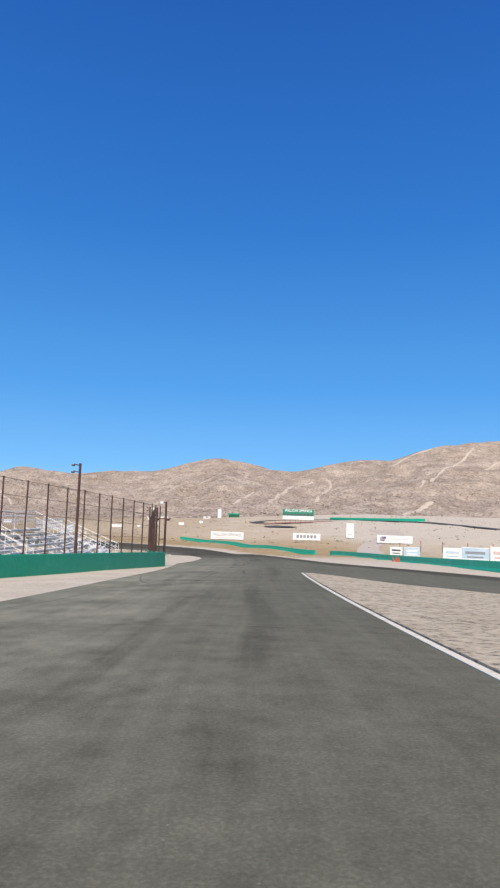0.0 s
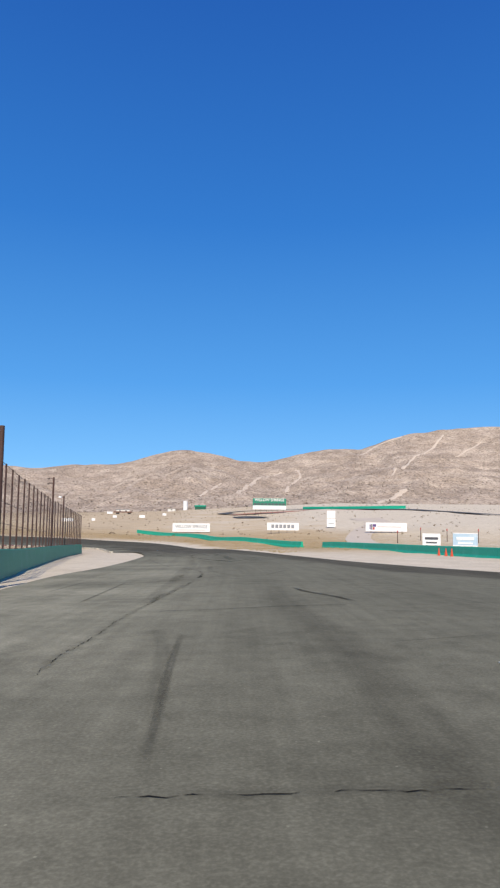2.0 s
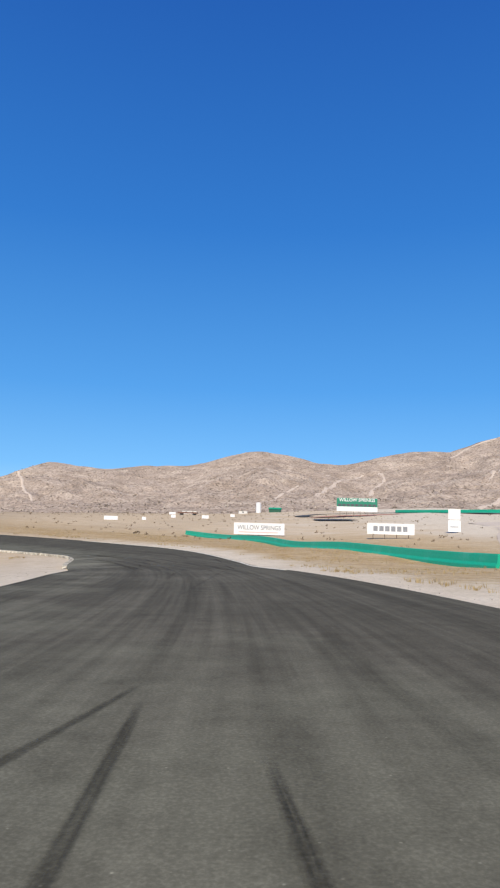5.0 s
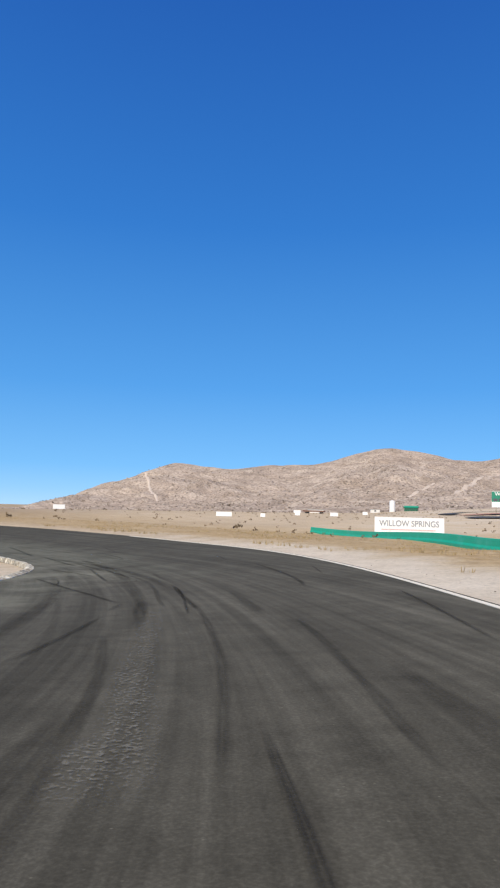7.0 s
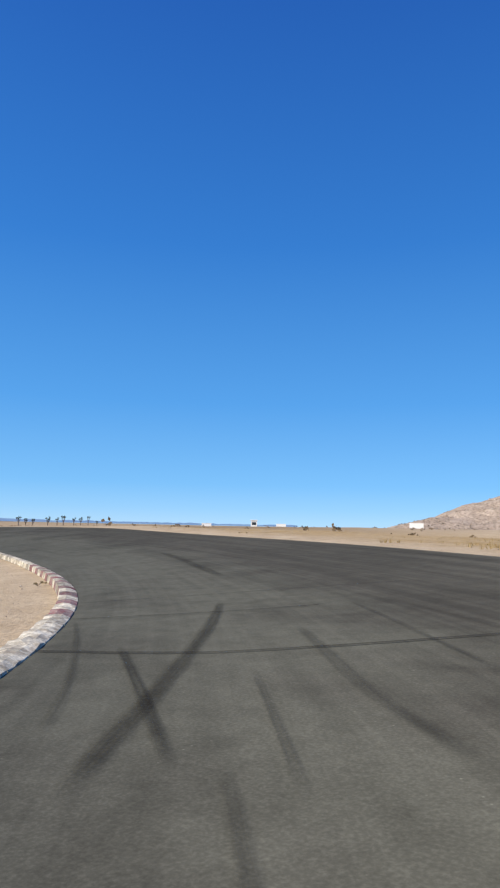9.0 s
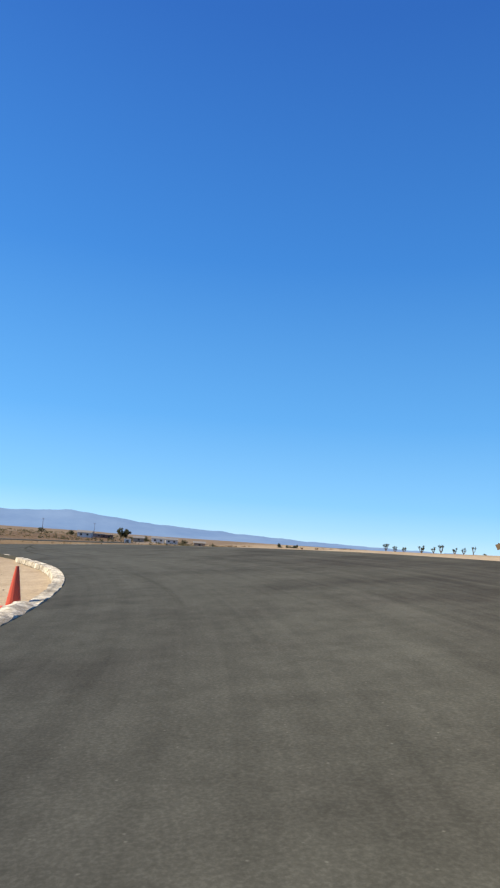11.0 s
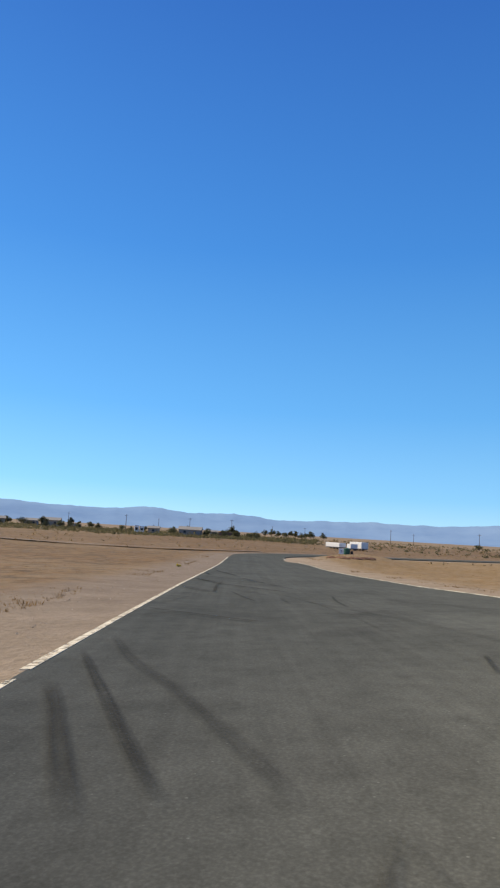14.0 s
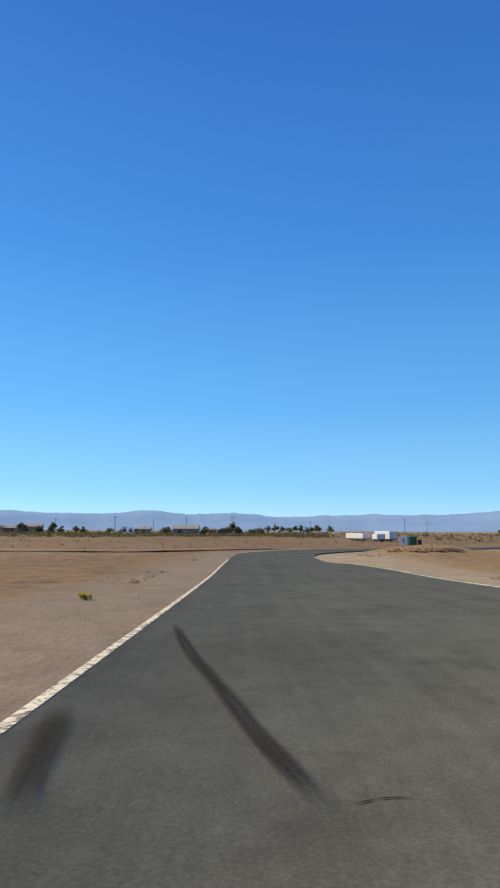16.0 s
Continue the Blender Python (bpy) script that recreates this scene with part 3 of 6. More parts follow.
def rubber_material(name, strength, colour=(0.024, 0.022, 0.019), speck=(0.3, 0.6, 0.55, 30.0)):
    """Tyre rubber on the road: faint at its sides and broken along its length."""
    m = Mat(name, 0.9, 0.0, 0.03)
    m.color(colour)
    tc = m.t.nodes.new("ShaderNodeTexCoord")
    sep = m.t.nodes.new("ShaderNodeSeparateXYZ")
    m.link(tc.outputs["UV"], sep.inputs[0])
    side = m.ramp(sep.outputs["Y"], [(0.0, grey(0)), (0.28, grey(1)), (0.72, grey(1)), (1.0, grey(0))])
    brk = m.ramp(m.noise(m.coords("UV", (0.5, 3.0, 1)), 1.0, 5, 0.65), [(0.25, grey(0.25)), (0.6, grey(1))])
    grit = m.ramp(m.noise(m.coords(), speck[3], 3, 0.6), [(speck[0], grey(speck[2])), (speck[1], grey(1))])
    ends = m.t.nodes.new("ShaderNodeAttribute")  # a mark begins and ends faintly
    ends.attribute_name = "worn_in"
    a = m.mix(1.0, m.mix(1.0, m.mix(1.0, side, brk, "MULTIPLY"), grit, "MULTIPLY"), grey(strength), "MULTIPLY")
    a = m.mix(1.0, a, ends.outputs["Color"], "MULTIPLY")
    m.link(a, m.b.inputs["Alpha"])
    return m.m


M["rubber"] = rubber_material("tyre_rubber", 0.52)
M["rubber_dark"] = rubber_material("tyre_rubber_dark", 0.92)
M["rubber_faint"] = rubber_material("tyre_rubber_faint", 0.30)
M["crack"] = worn("crack_dirt", (0.014, 0.012, 0.009), (0.03, 0.026, 0.02), 0.95)
M["crack"].node_tree.nodes["Principled BSDF"].inputs["Specular IOR Level"].default_value = 0.0
M["rubber_wide"] = rubber_material("tyre_rubber_wide", 0.15)
M["sealed"] = rubber_material("sealed_joint", 0.8, (0.026, 0.024, 0.021))
M["worn_stone"] = rubber_material("bared_stone", 0.6, (0.24, 0.225, 0.185), (0.5, 0.64, 0.12, 24.0))
M["pale_scrape"] = rubber_material("pale_scrape", 0.8, (0.42, 0.41, 0.38))

# gravel island between the lane driven and the main straight, with its painted edge lines


def gravel_material():
    m = Mat("gravel", 0.95, 0.0, 0.15)
    v = m.coords()
    c = m.mix(m.ramp(m.noise(v, 0.8, 6, 0.7), [(0.35, grey(0)), (0.65, grey(1))]), (0.43, 0.355, 0.25), (0.57, 0.485, 0.36))
    d = m.ramp(m.noise(v, 4.5, 6, 0.75), [(0.36, grey(0.3)), (0.50, grey(1.0)), (0.7, grey(1.2))])
    m.color(m.mix(1.0, c, d, "MULTIPLY"))
    m.bump(m.noise(v, 9.0, 5, 0.7), 0.8, 0.05)
    return m.m


M["gravel"] = gravel_material()


def isl_l(s):
    return np.full_like(np.asarray(s, float), 2.75)


def isl_r(s):
    return np.interp(s, (-68, 0, 23, 28, 35, 38.2), (38, 15.6, 8.6, 6.1, 4.2, 2.9))


island = strip("gravel_island", -67, 37.4, isl_l, isl_r, M["gravel"], 1.2, 10, 0.035, 0.05)
iv = island.data.vertices
for v in iv:
    if v.co.z > -50:
        v.co.z += 0.03 * max(0.0, noise.noise((v.co.x * 0.8, v.co.y * 0.8, 4)))
tagged(island, "wedge of pale gravel between two asphalt lanes", "gravel", kind="structure")


def painted(s0, s1, fn, width, material, name="edge_line", lift=0.05):
    o = strip(name, s0, s1, lambda s: fn(s) - width / 2, lambda s: fn(s) + width / 2, material, 0.8, 1, lift, 0.012)
    for f in o.data.polygons:
        f.use_smooth = False
    o.parent = road
    return o


M["line_faint"] = worn("faded_white_line", (0.62, 0.565, 0.45), (0.24, 0.22, 0.17), 0.8, 0.0, 2.2, (0.46, 0.60), 0.3)
painted(-60, 38.0, lambda s: isl_l(s) - 0.09, 0.13, M["white_line"], lift=0.014)
painted(-20, 38.0, lambda s: isl_r(s) + 0.10, 0.11, M["white_line"], lift=0.014)
painted(120, 172, lambda s: edge(EDGE_R, s) - 0.16, 0.12, M["white_line"], lift=0.012)
painted(240, 328, lambda s: edge(EDGE_R, s) - 0.2, 0.10, M["line_faint"], lift=0.012)

# other roads of the circuit farther off
M["road_far"] = worn("distant_asphalt", (0.075, 0.073, 0.070), (0.11, 0.105, 0.10), 0.85, 0.0, 0.3)
M["dirt_dark"] = worn("dark_dirt", (0.15, 0.10, 0.065), (0.24, 0.17, 0.11), 0.95, 0.0, 0.4)
M["red_soil"] = worn("red_soil", (0.42, 0.17, 0.11), (0.48, 0.30, 0.22), 0.95, 0.0, 0.12)
M["track_dirt"] = worn("trodden_sand", (0.57, 0.48, 0.385), (0.52, 0.43, 0.335), 0.95, 0.0, 0.3)
tagged(ribbon("road_3", ((150, 215), (112, 285), (103, 330), (97, 365), (80, 404), (52, 448), (20, 462), (4, 436), (8, 418)), 7.0, M["road_far"], 0.25, 6), "distant asphalt track crossing the hillside", "race track", kind="structure")
tagged(ribbon("road_4", ((11, 372), (16, 357), (24, 346)), (7, 12, 3), M["road_far"], 0.25, 4), "dark asphalt pad on the slope", "asphalt", kind="structure")
tagged(ribbon("dirt_track", ((-168, 78), (-180, 98), (-194, 111), (-206, 120)), 3.2, M["dirt_dark"], 0.10, 2), "dark rutted dirt track across the grass", "dirt track", kind="structure")
tagged(ribbon("sand_path", ((24, 140), (30, 165), (34, 190), (44, 225), (56, 262), (60, 300)), (9, 7, 6, 7, 9, 12), M["track_dirt"], 0.07, 3), "pale sandy path up the slope between two barriers", "path", kind="structure")
tagged(ribbon("bare_ground", ((8, 402), (22, 410), (38, 414), (52, 420)), (6, 16, 14, 6), M["red_soil"], 0.15, 4), "reddish bare soil below the large sign", "soil", kind="structure")

# scars and trails on the hills
M["trail"] = worn("hill_trail", (0.59, 0.485, 0.385), (0.50, 0.40, 0.31), 0.95, 0.0, 0.05)


def trail(pts, width):
    """A pale path worn into the slope, its rims sunk into the ground."""
    p = glide(np.array([(x, y, width) for x, y in pts], float), 16)
    t = np.gradient(p[:, :2], axis=0)
    t /= np.linalg.norm(t, axis=1)[:, None]
    wide = p[:, 2] * np.array([0.75 + 0.5 * noise.noise((k * 0.4, pts[0][0], 2)) for k in range(len(p))])
    r = np.c_[t[:, 1], -t[:, 0]] * wide[:, None]
    xy = np.concatenate([p[:, None, :2] + r[:, None, :] * u for u in (-0.9, -0.3, 0.3, 0.9)], axis=1).reshape(-1, 2)
    z = hill_height(xy[:, 0], xy[:, 1]) + np.tile((-0.7, 0.55, 0.55, -0.7), len(p))
    ob = new("hill_trail", mesh_of("hill_trail", np.c_[xy, z], [(4 * i + k, 4 * i + k + 1, 4 * i + k + 5, 4 * i + k + 4) for i in range(len(p) - 1) for k in range(3)], M["trail"], None, True))
    return tagged(ob, "pale eroded trail running up the hillside", "trail", kind="structure")


trail(((114.5, 1002), (112.5, 934), (93.3, 870), (72.6, 727)), 5)
trail(((92, 997), (60, 935), (21, 728)), 5)
trail(((3.5, 820), (-19.6, 721)), 4)
trail(((220, 1048), (261, 1096), (300, 1101)), 5)
trail(((361, 1076), (303, 982), (255, 906), (199, 779)), 5)
trail(((402, 1022), (332, 947)), 4)
trail(((178, 654), (149, 609), (132, 580)), 6)
trail(((-389, 1000), (-338, 900), (-285, 800)), 4)

# ---- marks on the road ----
lap = iter(range(1000))


def skids(material, width, *paths):
    """Tyre marks through places given as (s, right of the line)."""
    for p in paths:
        laid("tyre_mark", p, width, M[material], road, 0.010 + 0.0002 * next(lap))


# the lane and the merge
skids("rubber_faint", 0.135, ((32.3, -5.36), (25.97, -4.13), (24.34, -2.93), (28.57, -2.06)), ((14.39, -5.27), (16.29, -4.96), (19.3, -4.7)))
skids("rubber_wide", 0.45, ((18.8, -1.63), (12.46, -1.57), (8.3, -1.49), (5.82, -1.46), (4.72, -1.59)), ((5.72, -0.2), (4.13, -0.06), (3.24, -0.01)))
skids("rubber", 0.08, ((47.9, -4.7), (52.2, -4.69)), ((44.89, -3.18), (51.77, -3.33)), ((56.43, -6.71), (53.39, -3.31)))
skids("rubber_faint", 0.08, ((47.74, 3.69), (45.4, 4.58), (43.69, 4.83)), ((39.21, 1.68), (40.02, 3.4)))
skids("rubber_faint", 0.105, ((40.25, -0.71), (37.82, -0.61), (35.99, -0.51), (34.92, -0.46)))
skids("rubber_wide", 0.225, ((40.86, -1.11), (38.75, -0.78), (35.99, -0.52)))
skids("rubber", 0.08, ((70.82, -4.12), (70.49, -1.98)))
skids("rubber_wide", 0.375, ((64.73, -0.98), (59.54, -0.98), (56.0, -0.42), (54.57, -0.06), (53.58, 0.27)))
skids("rubber_faint", 0.15, ((58.94, 2.28), (55.33, 1.21), (54.55, 1.04)))
skids("rubber_dark", 0.15, ((48.37, 1.37), (46.9, 1.63), (46.17, 1.89), (45.58, 2.09), (44.97, 2.23), (44.49, 2.37)))
# across the join and into the bend
skids("rubber", 0.122, ((95.3, -0.86), (90.7, -1.77), (85.8, -2.02), (82.9, -1.97), (81.0, -1.74)), ((94.6, -0.78), (85.8, -0.56)), ((84.3, -0.39), (87.9, 0.09), (90.4, 0.36), (93.2, 0.15)))
skids("rubber_wide", 0.288, ((81.0, -1.74), (78.5, -1.27), (75.6, -0.68), (74.2, -0.25), (72.7, 0.08), (72.3, 0.27), (71.8, 0.44)))
skids("rubber", 0.216, ((81.0, -1.74), (78.5, -1.27), (75.6, -0.68), (74.2, -0.25), (72.7, 0.08)))
skids("rubber_dark", 0.11, ((100.34, -8.3), (94.06, -5.96), (85.91, -2.94), (83.09, -0.87), (79.56, 0.67), (77.74, 1.63), (76.25, 2.37), (75.2, 2.95), (74.59, 3.31)), ((100.34, -8.3), (94.06, -5.96), (82.52, -1.94), (78.47, -0.01), (76.21, 1.1), (74.76, 1.83), (73.62, 2.3), (72.88, 2.49)))
skids("rubber_dark", 0.10, ((96.18, -5.89), (89.45, -2.02), (85.37, 0.34), (81.36, 1.81), (79.13, 2.83), (77.54, 3.91), (76.7, 4.29)))
skids("rubber", 0.11, ((87.67, 0.76), (80.96, 2.19), (78.07, 2.9), (76.03, 3.29), (74.86, 3.38)))
skids("rubber", 0.42, ((75.86, -0.67), (74.13, -0.21), (72.73, 0.12), (71.8, 0.33), (71.35, 0.46), (70.94, 0.6)))
skids("rubber_faint", 0.3, ((76.14, 1.3), (74.22, 1.57), (73.24, 1.77), (72.68, 1.92), (72.21, 2.01)))
skids("rubber_wide", 0.648, ((81.4, -2.23), (74.7, -1.27), (71.8, -0.88), (71.3, -0.77)))
skids("rubber_wide", 0.23, ((75.2, 0.69), (73.2, 1.04), (71.8, 1.17), (71.3, 1.36)), ((76.1, 1.38), (74.7, 1.75), (72.7, 2.0)), ((106.3, -5.03), (87.2, -3.29), (81.4, -2.23)))
skids("rubber", 0.15, ((125.64, -2.59), (128.25, -2.68), (133.36, -2.76)))
skids("rubber_faint", 0.08, ((127.0, -1.58), (130.29, -1.91), (132.94, -1.97)), ((121.86, -1.34), (123.41, -1.4), (125.61, -1.42)))
skids("rubber_faint", 0.338, ((121.42, -1.12), (123.56, -1.16), (127.38, -1.23), (132.05, -1.11)), ((121.82, 1.51), (123.12, 1.44), (125.74, 1.48), (129.59, 1.73), (133.31, 1.82)), ((127.33, 3.87), (130.44, 4.19)))
skids("rubber_wide", 0.3, ((121.37, -0.31), (123.17, -0.38), (126.84, -0.46)))
skids("rubber", 0.12, ((121.34, 0.59), (122.47, 0.66), (124.41, 0.59), (127.36, 0.47), (131.3, 0.31)), ((122.88, 1.94), (124.01, 2.01), (126.59, 2.22), (131.37, 2.82)))
skids("rubber", 0.12, ((134.21, -2.2), (135.58, -1.95), (138.7, -1.41)))
skids("rubber_faint", 0.15, ((139.33, 0.34), (134.68, 0.17), (131.97, 0.07), (130.18, 0.02)), ((137.43, 1.71), (133.87, 1.43), (131.69, 1.27), (130.25, 1.21)))
skids("rubber", 0.09, ((140.56, 4.88), (136.36, 3.91), (134.2, 3.43)))
skids("rubber", 0.15, ((149.98, -2.99), (146.3, -2.42), (143.33, -1.74), (141.53, -1.29), (140.71, -1.05)), ((144.45, 0.49), (141.97, 0.33), (140.06, 0.31), (138.9, 0.33)), ((149.95, 4.68), (146.78, 4.21), (144.19, 3.8), (142.19, 3.34)))
skids("rubber_faint", 0.15, ((140.71, -1.05), (140.02, -1.21), (139.47, -1.32)), ((149.02, -0.11), (146.11, 0.01), (144.18, -0.06), (141.22, -0.25), (139.58, -0.24)))
skids("rubber", 0.08, ((146.3, -2.42), (148.36, -2.31)), ((143.66, 0.48), (139.73, 0.15), (138.48, 0.07)), ((147.83, 5.86), (144.84, 4.88)))
skids("rubber_faint", 0.285, ((142.42, 1.51), (140.74, 1.42), (139.65, 1.35), (138.85, 1.34), (138.21, 1.26), (138.0, 1.25)), ((141.4, -0.58), (139.84, -0.71), (138.46, -0.76)))
skids("rubber", 0.135, ((154.0, -2.05), (151.32, -1.58), (149.06, -1.12)), ((153.03, -0.7), (150.44, -0.92), (148.44, -1.0), (147.51, -1.02), (146.85, -1.03)))
skids("rubber", 0.105, ((156.9, -0.44), (152.78, -0.55), (150.87, -0.53)))
skids("rubber_faint", 0.15, ((154.06, -0.46), (150.47, -0.35), (148.7, -0.25), (147.52, -0.23)), ((149.19, 0.75), (148.0, 0.65), (147.16, 0.6), (146.48, 0.58)))
skids("rubber", 0.09, ((155.38, 5.45), (152.34, 4.58)))
skids("rubber", 0.165, ((162.43, -0.4), (159.38, -0.65), (157.01, -0.78), (155.84, -0.82), (154.89, -0.83)))
skids("rubber", 0.105, ((163.66, 1.71), (160.3, 1.68), (158.17, 1.61), (156.7, 1.57), (156.08, 1.66), (155.22, 1.6)), ((158.49, -0.97), (156.81, -0.88), (156.12, -0.83)), ((162.77, 2.47), (159.64, 2.14), (157.6, 1.87), (156.56, 1.61)), ((165.61, 4.1), (161.65, 3.15)), ((159.93, 2.75), (158.68, 2.83), (157.66, 2.9)))
skids("rubber_faint", 0.12, ((163.65, 0.18), (160.24, 0.33), (158.18, 0.47)), ((157.89, -1.66), (160.02, -1.6), (164.17, -1.28)), ((156.98, 1.21), (156.19, 1.23), (155.52, 1.17)), ((157.82, 0.82), (156.48, 0.7), (155.75, 0.69)))
skids("rubber", 0.08, ((157.34, 0.44), (156.03, 0.39), (155.04, 0.34), (154.64, 0.32)), ((157.47, 0.25), (156.16, 0.23), (155.33, 0.22)))
skids("rubber_faint", 0.09, ((167.02, 6.94), (163.85, 6.87)))
# round and out of the bend
skids("rubber", 0.225, ((172.02, 0.78), (164.89, -0.37), (163.2, -0.63)))
skids("rubber", 0.135, ((167.92, -0.8), (163.52, -0.09)))
skids("rubber_faint", 0.188, ((168.58, 1.42), (164.88, 1.34), (163.18, 1.51)))
skids("rubber_faint", 0.105, ((170.64, -1.63), (165.92, -1.06), (164.28, -0.96)), ((166.04, 0.56), (162.97, 0.54)), ((170.68, 2.76), (165.33, 2.53)))
skids("rubber", 0.15, ((219.76, -0.63), (221.11, -0.7), (223.02, -0.65), (225.47, -0.43)))
skids("rubber", 0.112, ((224.87, 0.58), (222.59, 0.59), (221.07, 0.7), (220.0, 0.77), (219.23, 0.81)), ((226.43, 2.9), (223.74, 2.99), (222.52, 2.95), (221.34, 2.92)))
skids("rubber_faint", 0.135, ((227.75, 0.93), (225.05, 1.13), (222.58, 1.55)), ((226.82, 2.43), (223.34, 2.2), (221.57, 1.91), (220.51, 1.86)))
skids("rubber", 0.08, ((227.65, -1.72), (226.6, -1.02), (225.48, -0.46)))
skids("rubber_wide", 0.262, ((227.08, 0.22), (222.44, 0.08), (220.52, 0.06)), ((226.14, -1.68), (222.17, -1.04)))
skids("rubber", 0.165, ((230.77, -0.5), (228.35, -0.14), (227.38, -0.03)))
skids("rubber", 0.135, ((235.43, 3.13), (232.44, 1.79), (229.46, 0.75), (227.65, 0.2), (227.11, 0.08)))
skids("rubber", 0.112, ((234.66, 3.05), (232.44, 1.85), (229.28, 0.99), (227.83, 0.69), (226.43, 0.48)))
skids("rubber_faint", 0.15, ((232.45, 1.74), (231.27, 2.03), (228.54, 1.66), (227.18, 1.59), (226.55, 1.63)), ((232.14, -1.83), (229.04, -1.33), (227.36, -1.05)))
skids("rubber_dark", 0.18, ((240.58, -0.67), (238.22, -0.17), (236.69, 0.1), (235.48, 0.33), (234.7, 0.49), (234.09, 0.61)))
skids("rubber", 0.135, ((234.97, -1.33), (235.41, -1.16), (236.7, -0.86), (237.73, -0.58), (239.5, -0.08), (242.0, 0.76)), ((236.18, -0.47), (235.99, -0.22), (235.35, 0.02), (234.7, 0.23), (234.21, 0.37)), ((240.97, 2.71), (238.21, 1.65), (236.54, 1.08), (235.3, 0.67)))
skids("rubber_faint", 0.262, ((236.82, 0.13), (235.99, 0.43), (235.01, 0.65), (234.31, 0.75), (234.06, 0.83)), ((236.07, -1.7), (236.91, -1.76), (238.52, -1.9)))
skids("rubber", 0.0975, ((234.23, -0.72), (234.96, -0.62), (236.06, -0.48)), ((242.22, 3.21), (238.53, 2.31), (236.21, 1.71), (235.08, 1.41), (234.25, 1.21)), ((236.6, 1.9), (235.86, 1.98)))
skids("rubber_faint", 0.08, ((242.0, 0.76), (239.75, 1.25), (238.65, 1.66)), ((241.9, -1.22), (238.52, -0.69), (236.42, -0.38)), ((236.89, 0.55), (235.83, 0.63)), ((241.03, -1.76), (238.77, -1.24), (237.73, -1.0)), ((241.47, 1.78), (239.76, 1.98)))
skids("rubber", 0.195, ((245.42, -1.57), (244.22, -1.21), (243.03, -0.89), (242.11, -0.63)))
skids("rubber", 0.15, ((247.24, -1.66), (244.88, -0.98), (243.59, -0.62), (242.81, -0.4), (242.27, -0.23)))
skids("rubber_faint", 0.195, ((248.63, -1.53), (246.46, -0.94), (245.14, -0.43), (243.95, -0.06), (243.2, 0.16), (242.63, 0.32), (242.26, 0.42)))
skids("rubber", 0.09, ((247.11, 3.13), (245.72, 2.76)))
skids("rubber", 0.15, ((253.48, -1.73), (252.93, -1.39), (252.23, -0.75), (251.63, -0.25), (251.15, 0.19), (250.76, 0.56), (250.45, 0.91)))
skids("rubber_faint", 0.12, ((252.78, -1.73), (252.21, -1.27), (251.74, -0.89), (251.2, -0.46)), ((257.37, 1.41), (254.88, 1.5)), ((255.06, -1.38), (257.28, -0.98)))
skids("rubber", 0.105, ((260.11, 0.08), (256.98, 0.5), (255.54, 0.75)), ((258.88, 3.07), (256.51, 2.83), (254.28, 2.77)))
skids("rubber_wide", 0.375, ((257.16, 0.26), (253.44, 0.19)))
skids("rubber_dark", 0.15, ((266.35, -0.88), (264.87, -0.19), (263.06, 0.64), (261.66, 1.3), (260.79, 1.7), (260.17, 1.95)))
skids("rubber", 0.112, ((267.45, 1.2), (265.01, 1.8), (263.1, 2.12), (261.68, 2.53)))
skids("rubber", 0.08, ((268.21, 2.92), (266.36, 4.34)))
skids("rubber", 0.15, ((266.83, -0.24), (264.26, -0.41), (261.76, -0.43), (260.54, -0.41), (259.43, -0.4), (258.9, -0.3)), ((262.57, -1.67), (260.96, -1.22), (259.96, -0.81), (259.32, -0.45)), ((262.8, -1.65), (261.07, -1.02), (260.1, -0.67), (259.43, -0.4)))
skids("rubber_faint", 0.15, ((260.64, 0.22), (259.96, 0.56), (259.43, 0.78), (259.07, 0.98), (258.54, 1.08), (258.24, 1.2)))
skids("rubber_dark", 0.143, ((271.34, 0.56), (269.5, 0.92), (268.15, 1.15), (267.35, 1.38), (266.74, 1.42)))
skids("rubber_dark", 0.09, ((272.81, -1.5), (270.93, -0.47), (269.8, 0.11), (268.74, 0.67), (268.07, 1.03), (267.56, 1.36), (267.08, 1.56)), ((273.18, 1.46), (271.41, 1.84), (270.48, 2.25), (269.79, 2.62)))
skids("rubber_faint", 0.08, ((268.24, 0.8), (267.59, 1.08), (267.17, 1.24)))
skids("rubber", 0.0825, ((269.93, 1.12), (268.73, 0.81)))
skids("rubber_dark", 0.195, ((269.36, -1.58), (267.7, -1.05), (266.84, -0.77), (266.16, -0.52)))
skids("rubber_faint", 0.338, ((269.77, -1.57), (268.17, -1.03), (267.07, -0.72), (266.25, -0.42)))
skids("rubber_faint", 0.112, ((267.43, -0.57), (266.67, -0.37), (266.14, -0.21)))
skids("rubber_wide", 0.262, ((268.41, 0.71), (267.15, 0.5), (266.08, 0.34)))
skids("rubber_dark", 0.19, ((281.46, -1.01), (278.84, -0.6), (276.54, -0.14), (275.26, 0.1), (274.42, 0.29), (273.92, 0.4)))
skids("rubber_dark", 0.26, ((276.1, -1.36), (275.27, -1.24), (274.52, -1.13), (273.96, -1.02)))
skids("rubber_faint", 0.12, ((296.79, -0.47), (285.93, 2.27), (283.38, 3.37), (282.5, 4.55)), ((306.01, 5.01), (293.2, 5.26), (285.91, 5.88)), ((282.74, -0.91), (281.38, 0.08), (280.45, 1.12)))
cracks_late = (((274.05, 0.5), (274.1, 0.61), (274.13, 0.76), (274.18, 0.91)),)
rnd = random.Random(4)
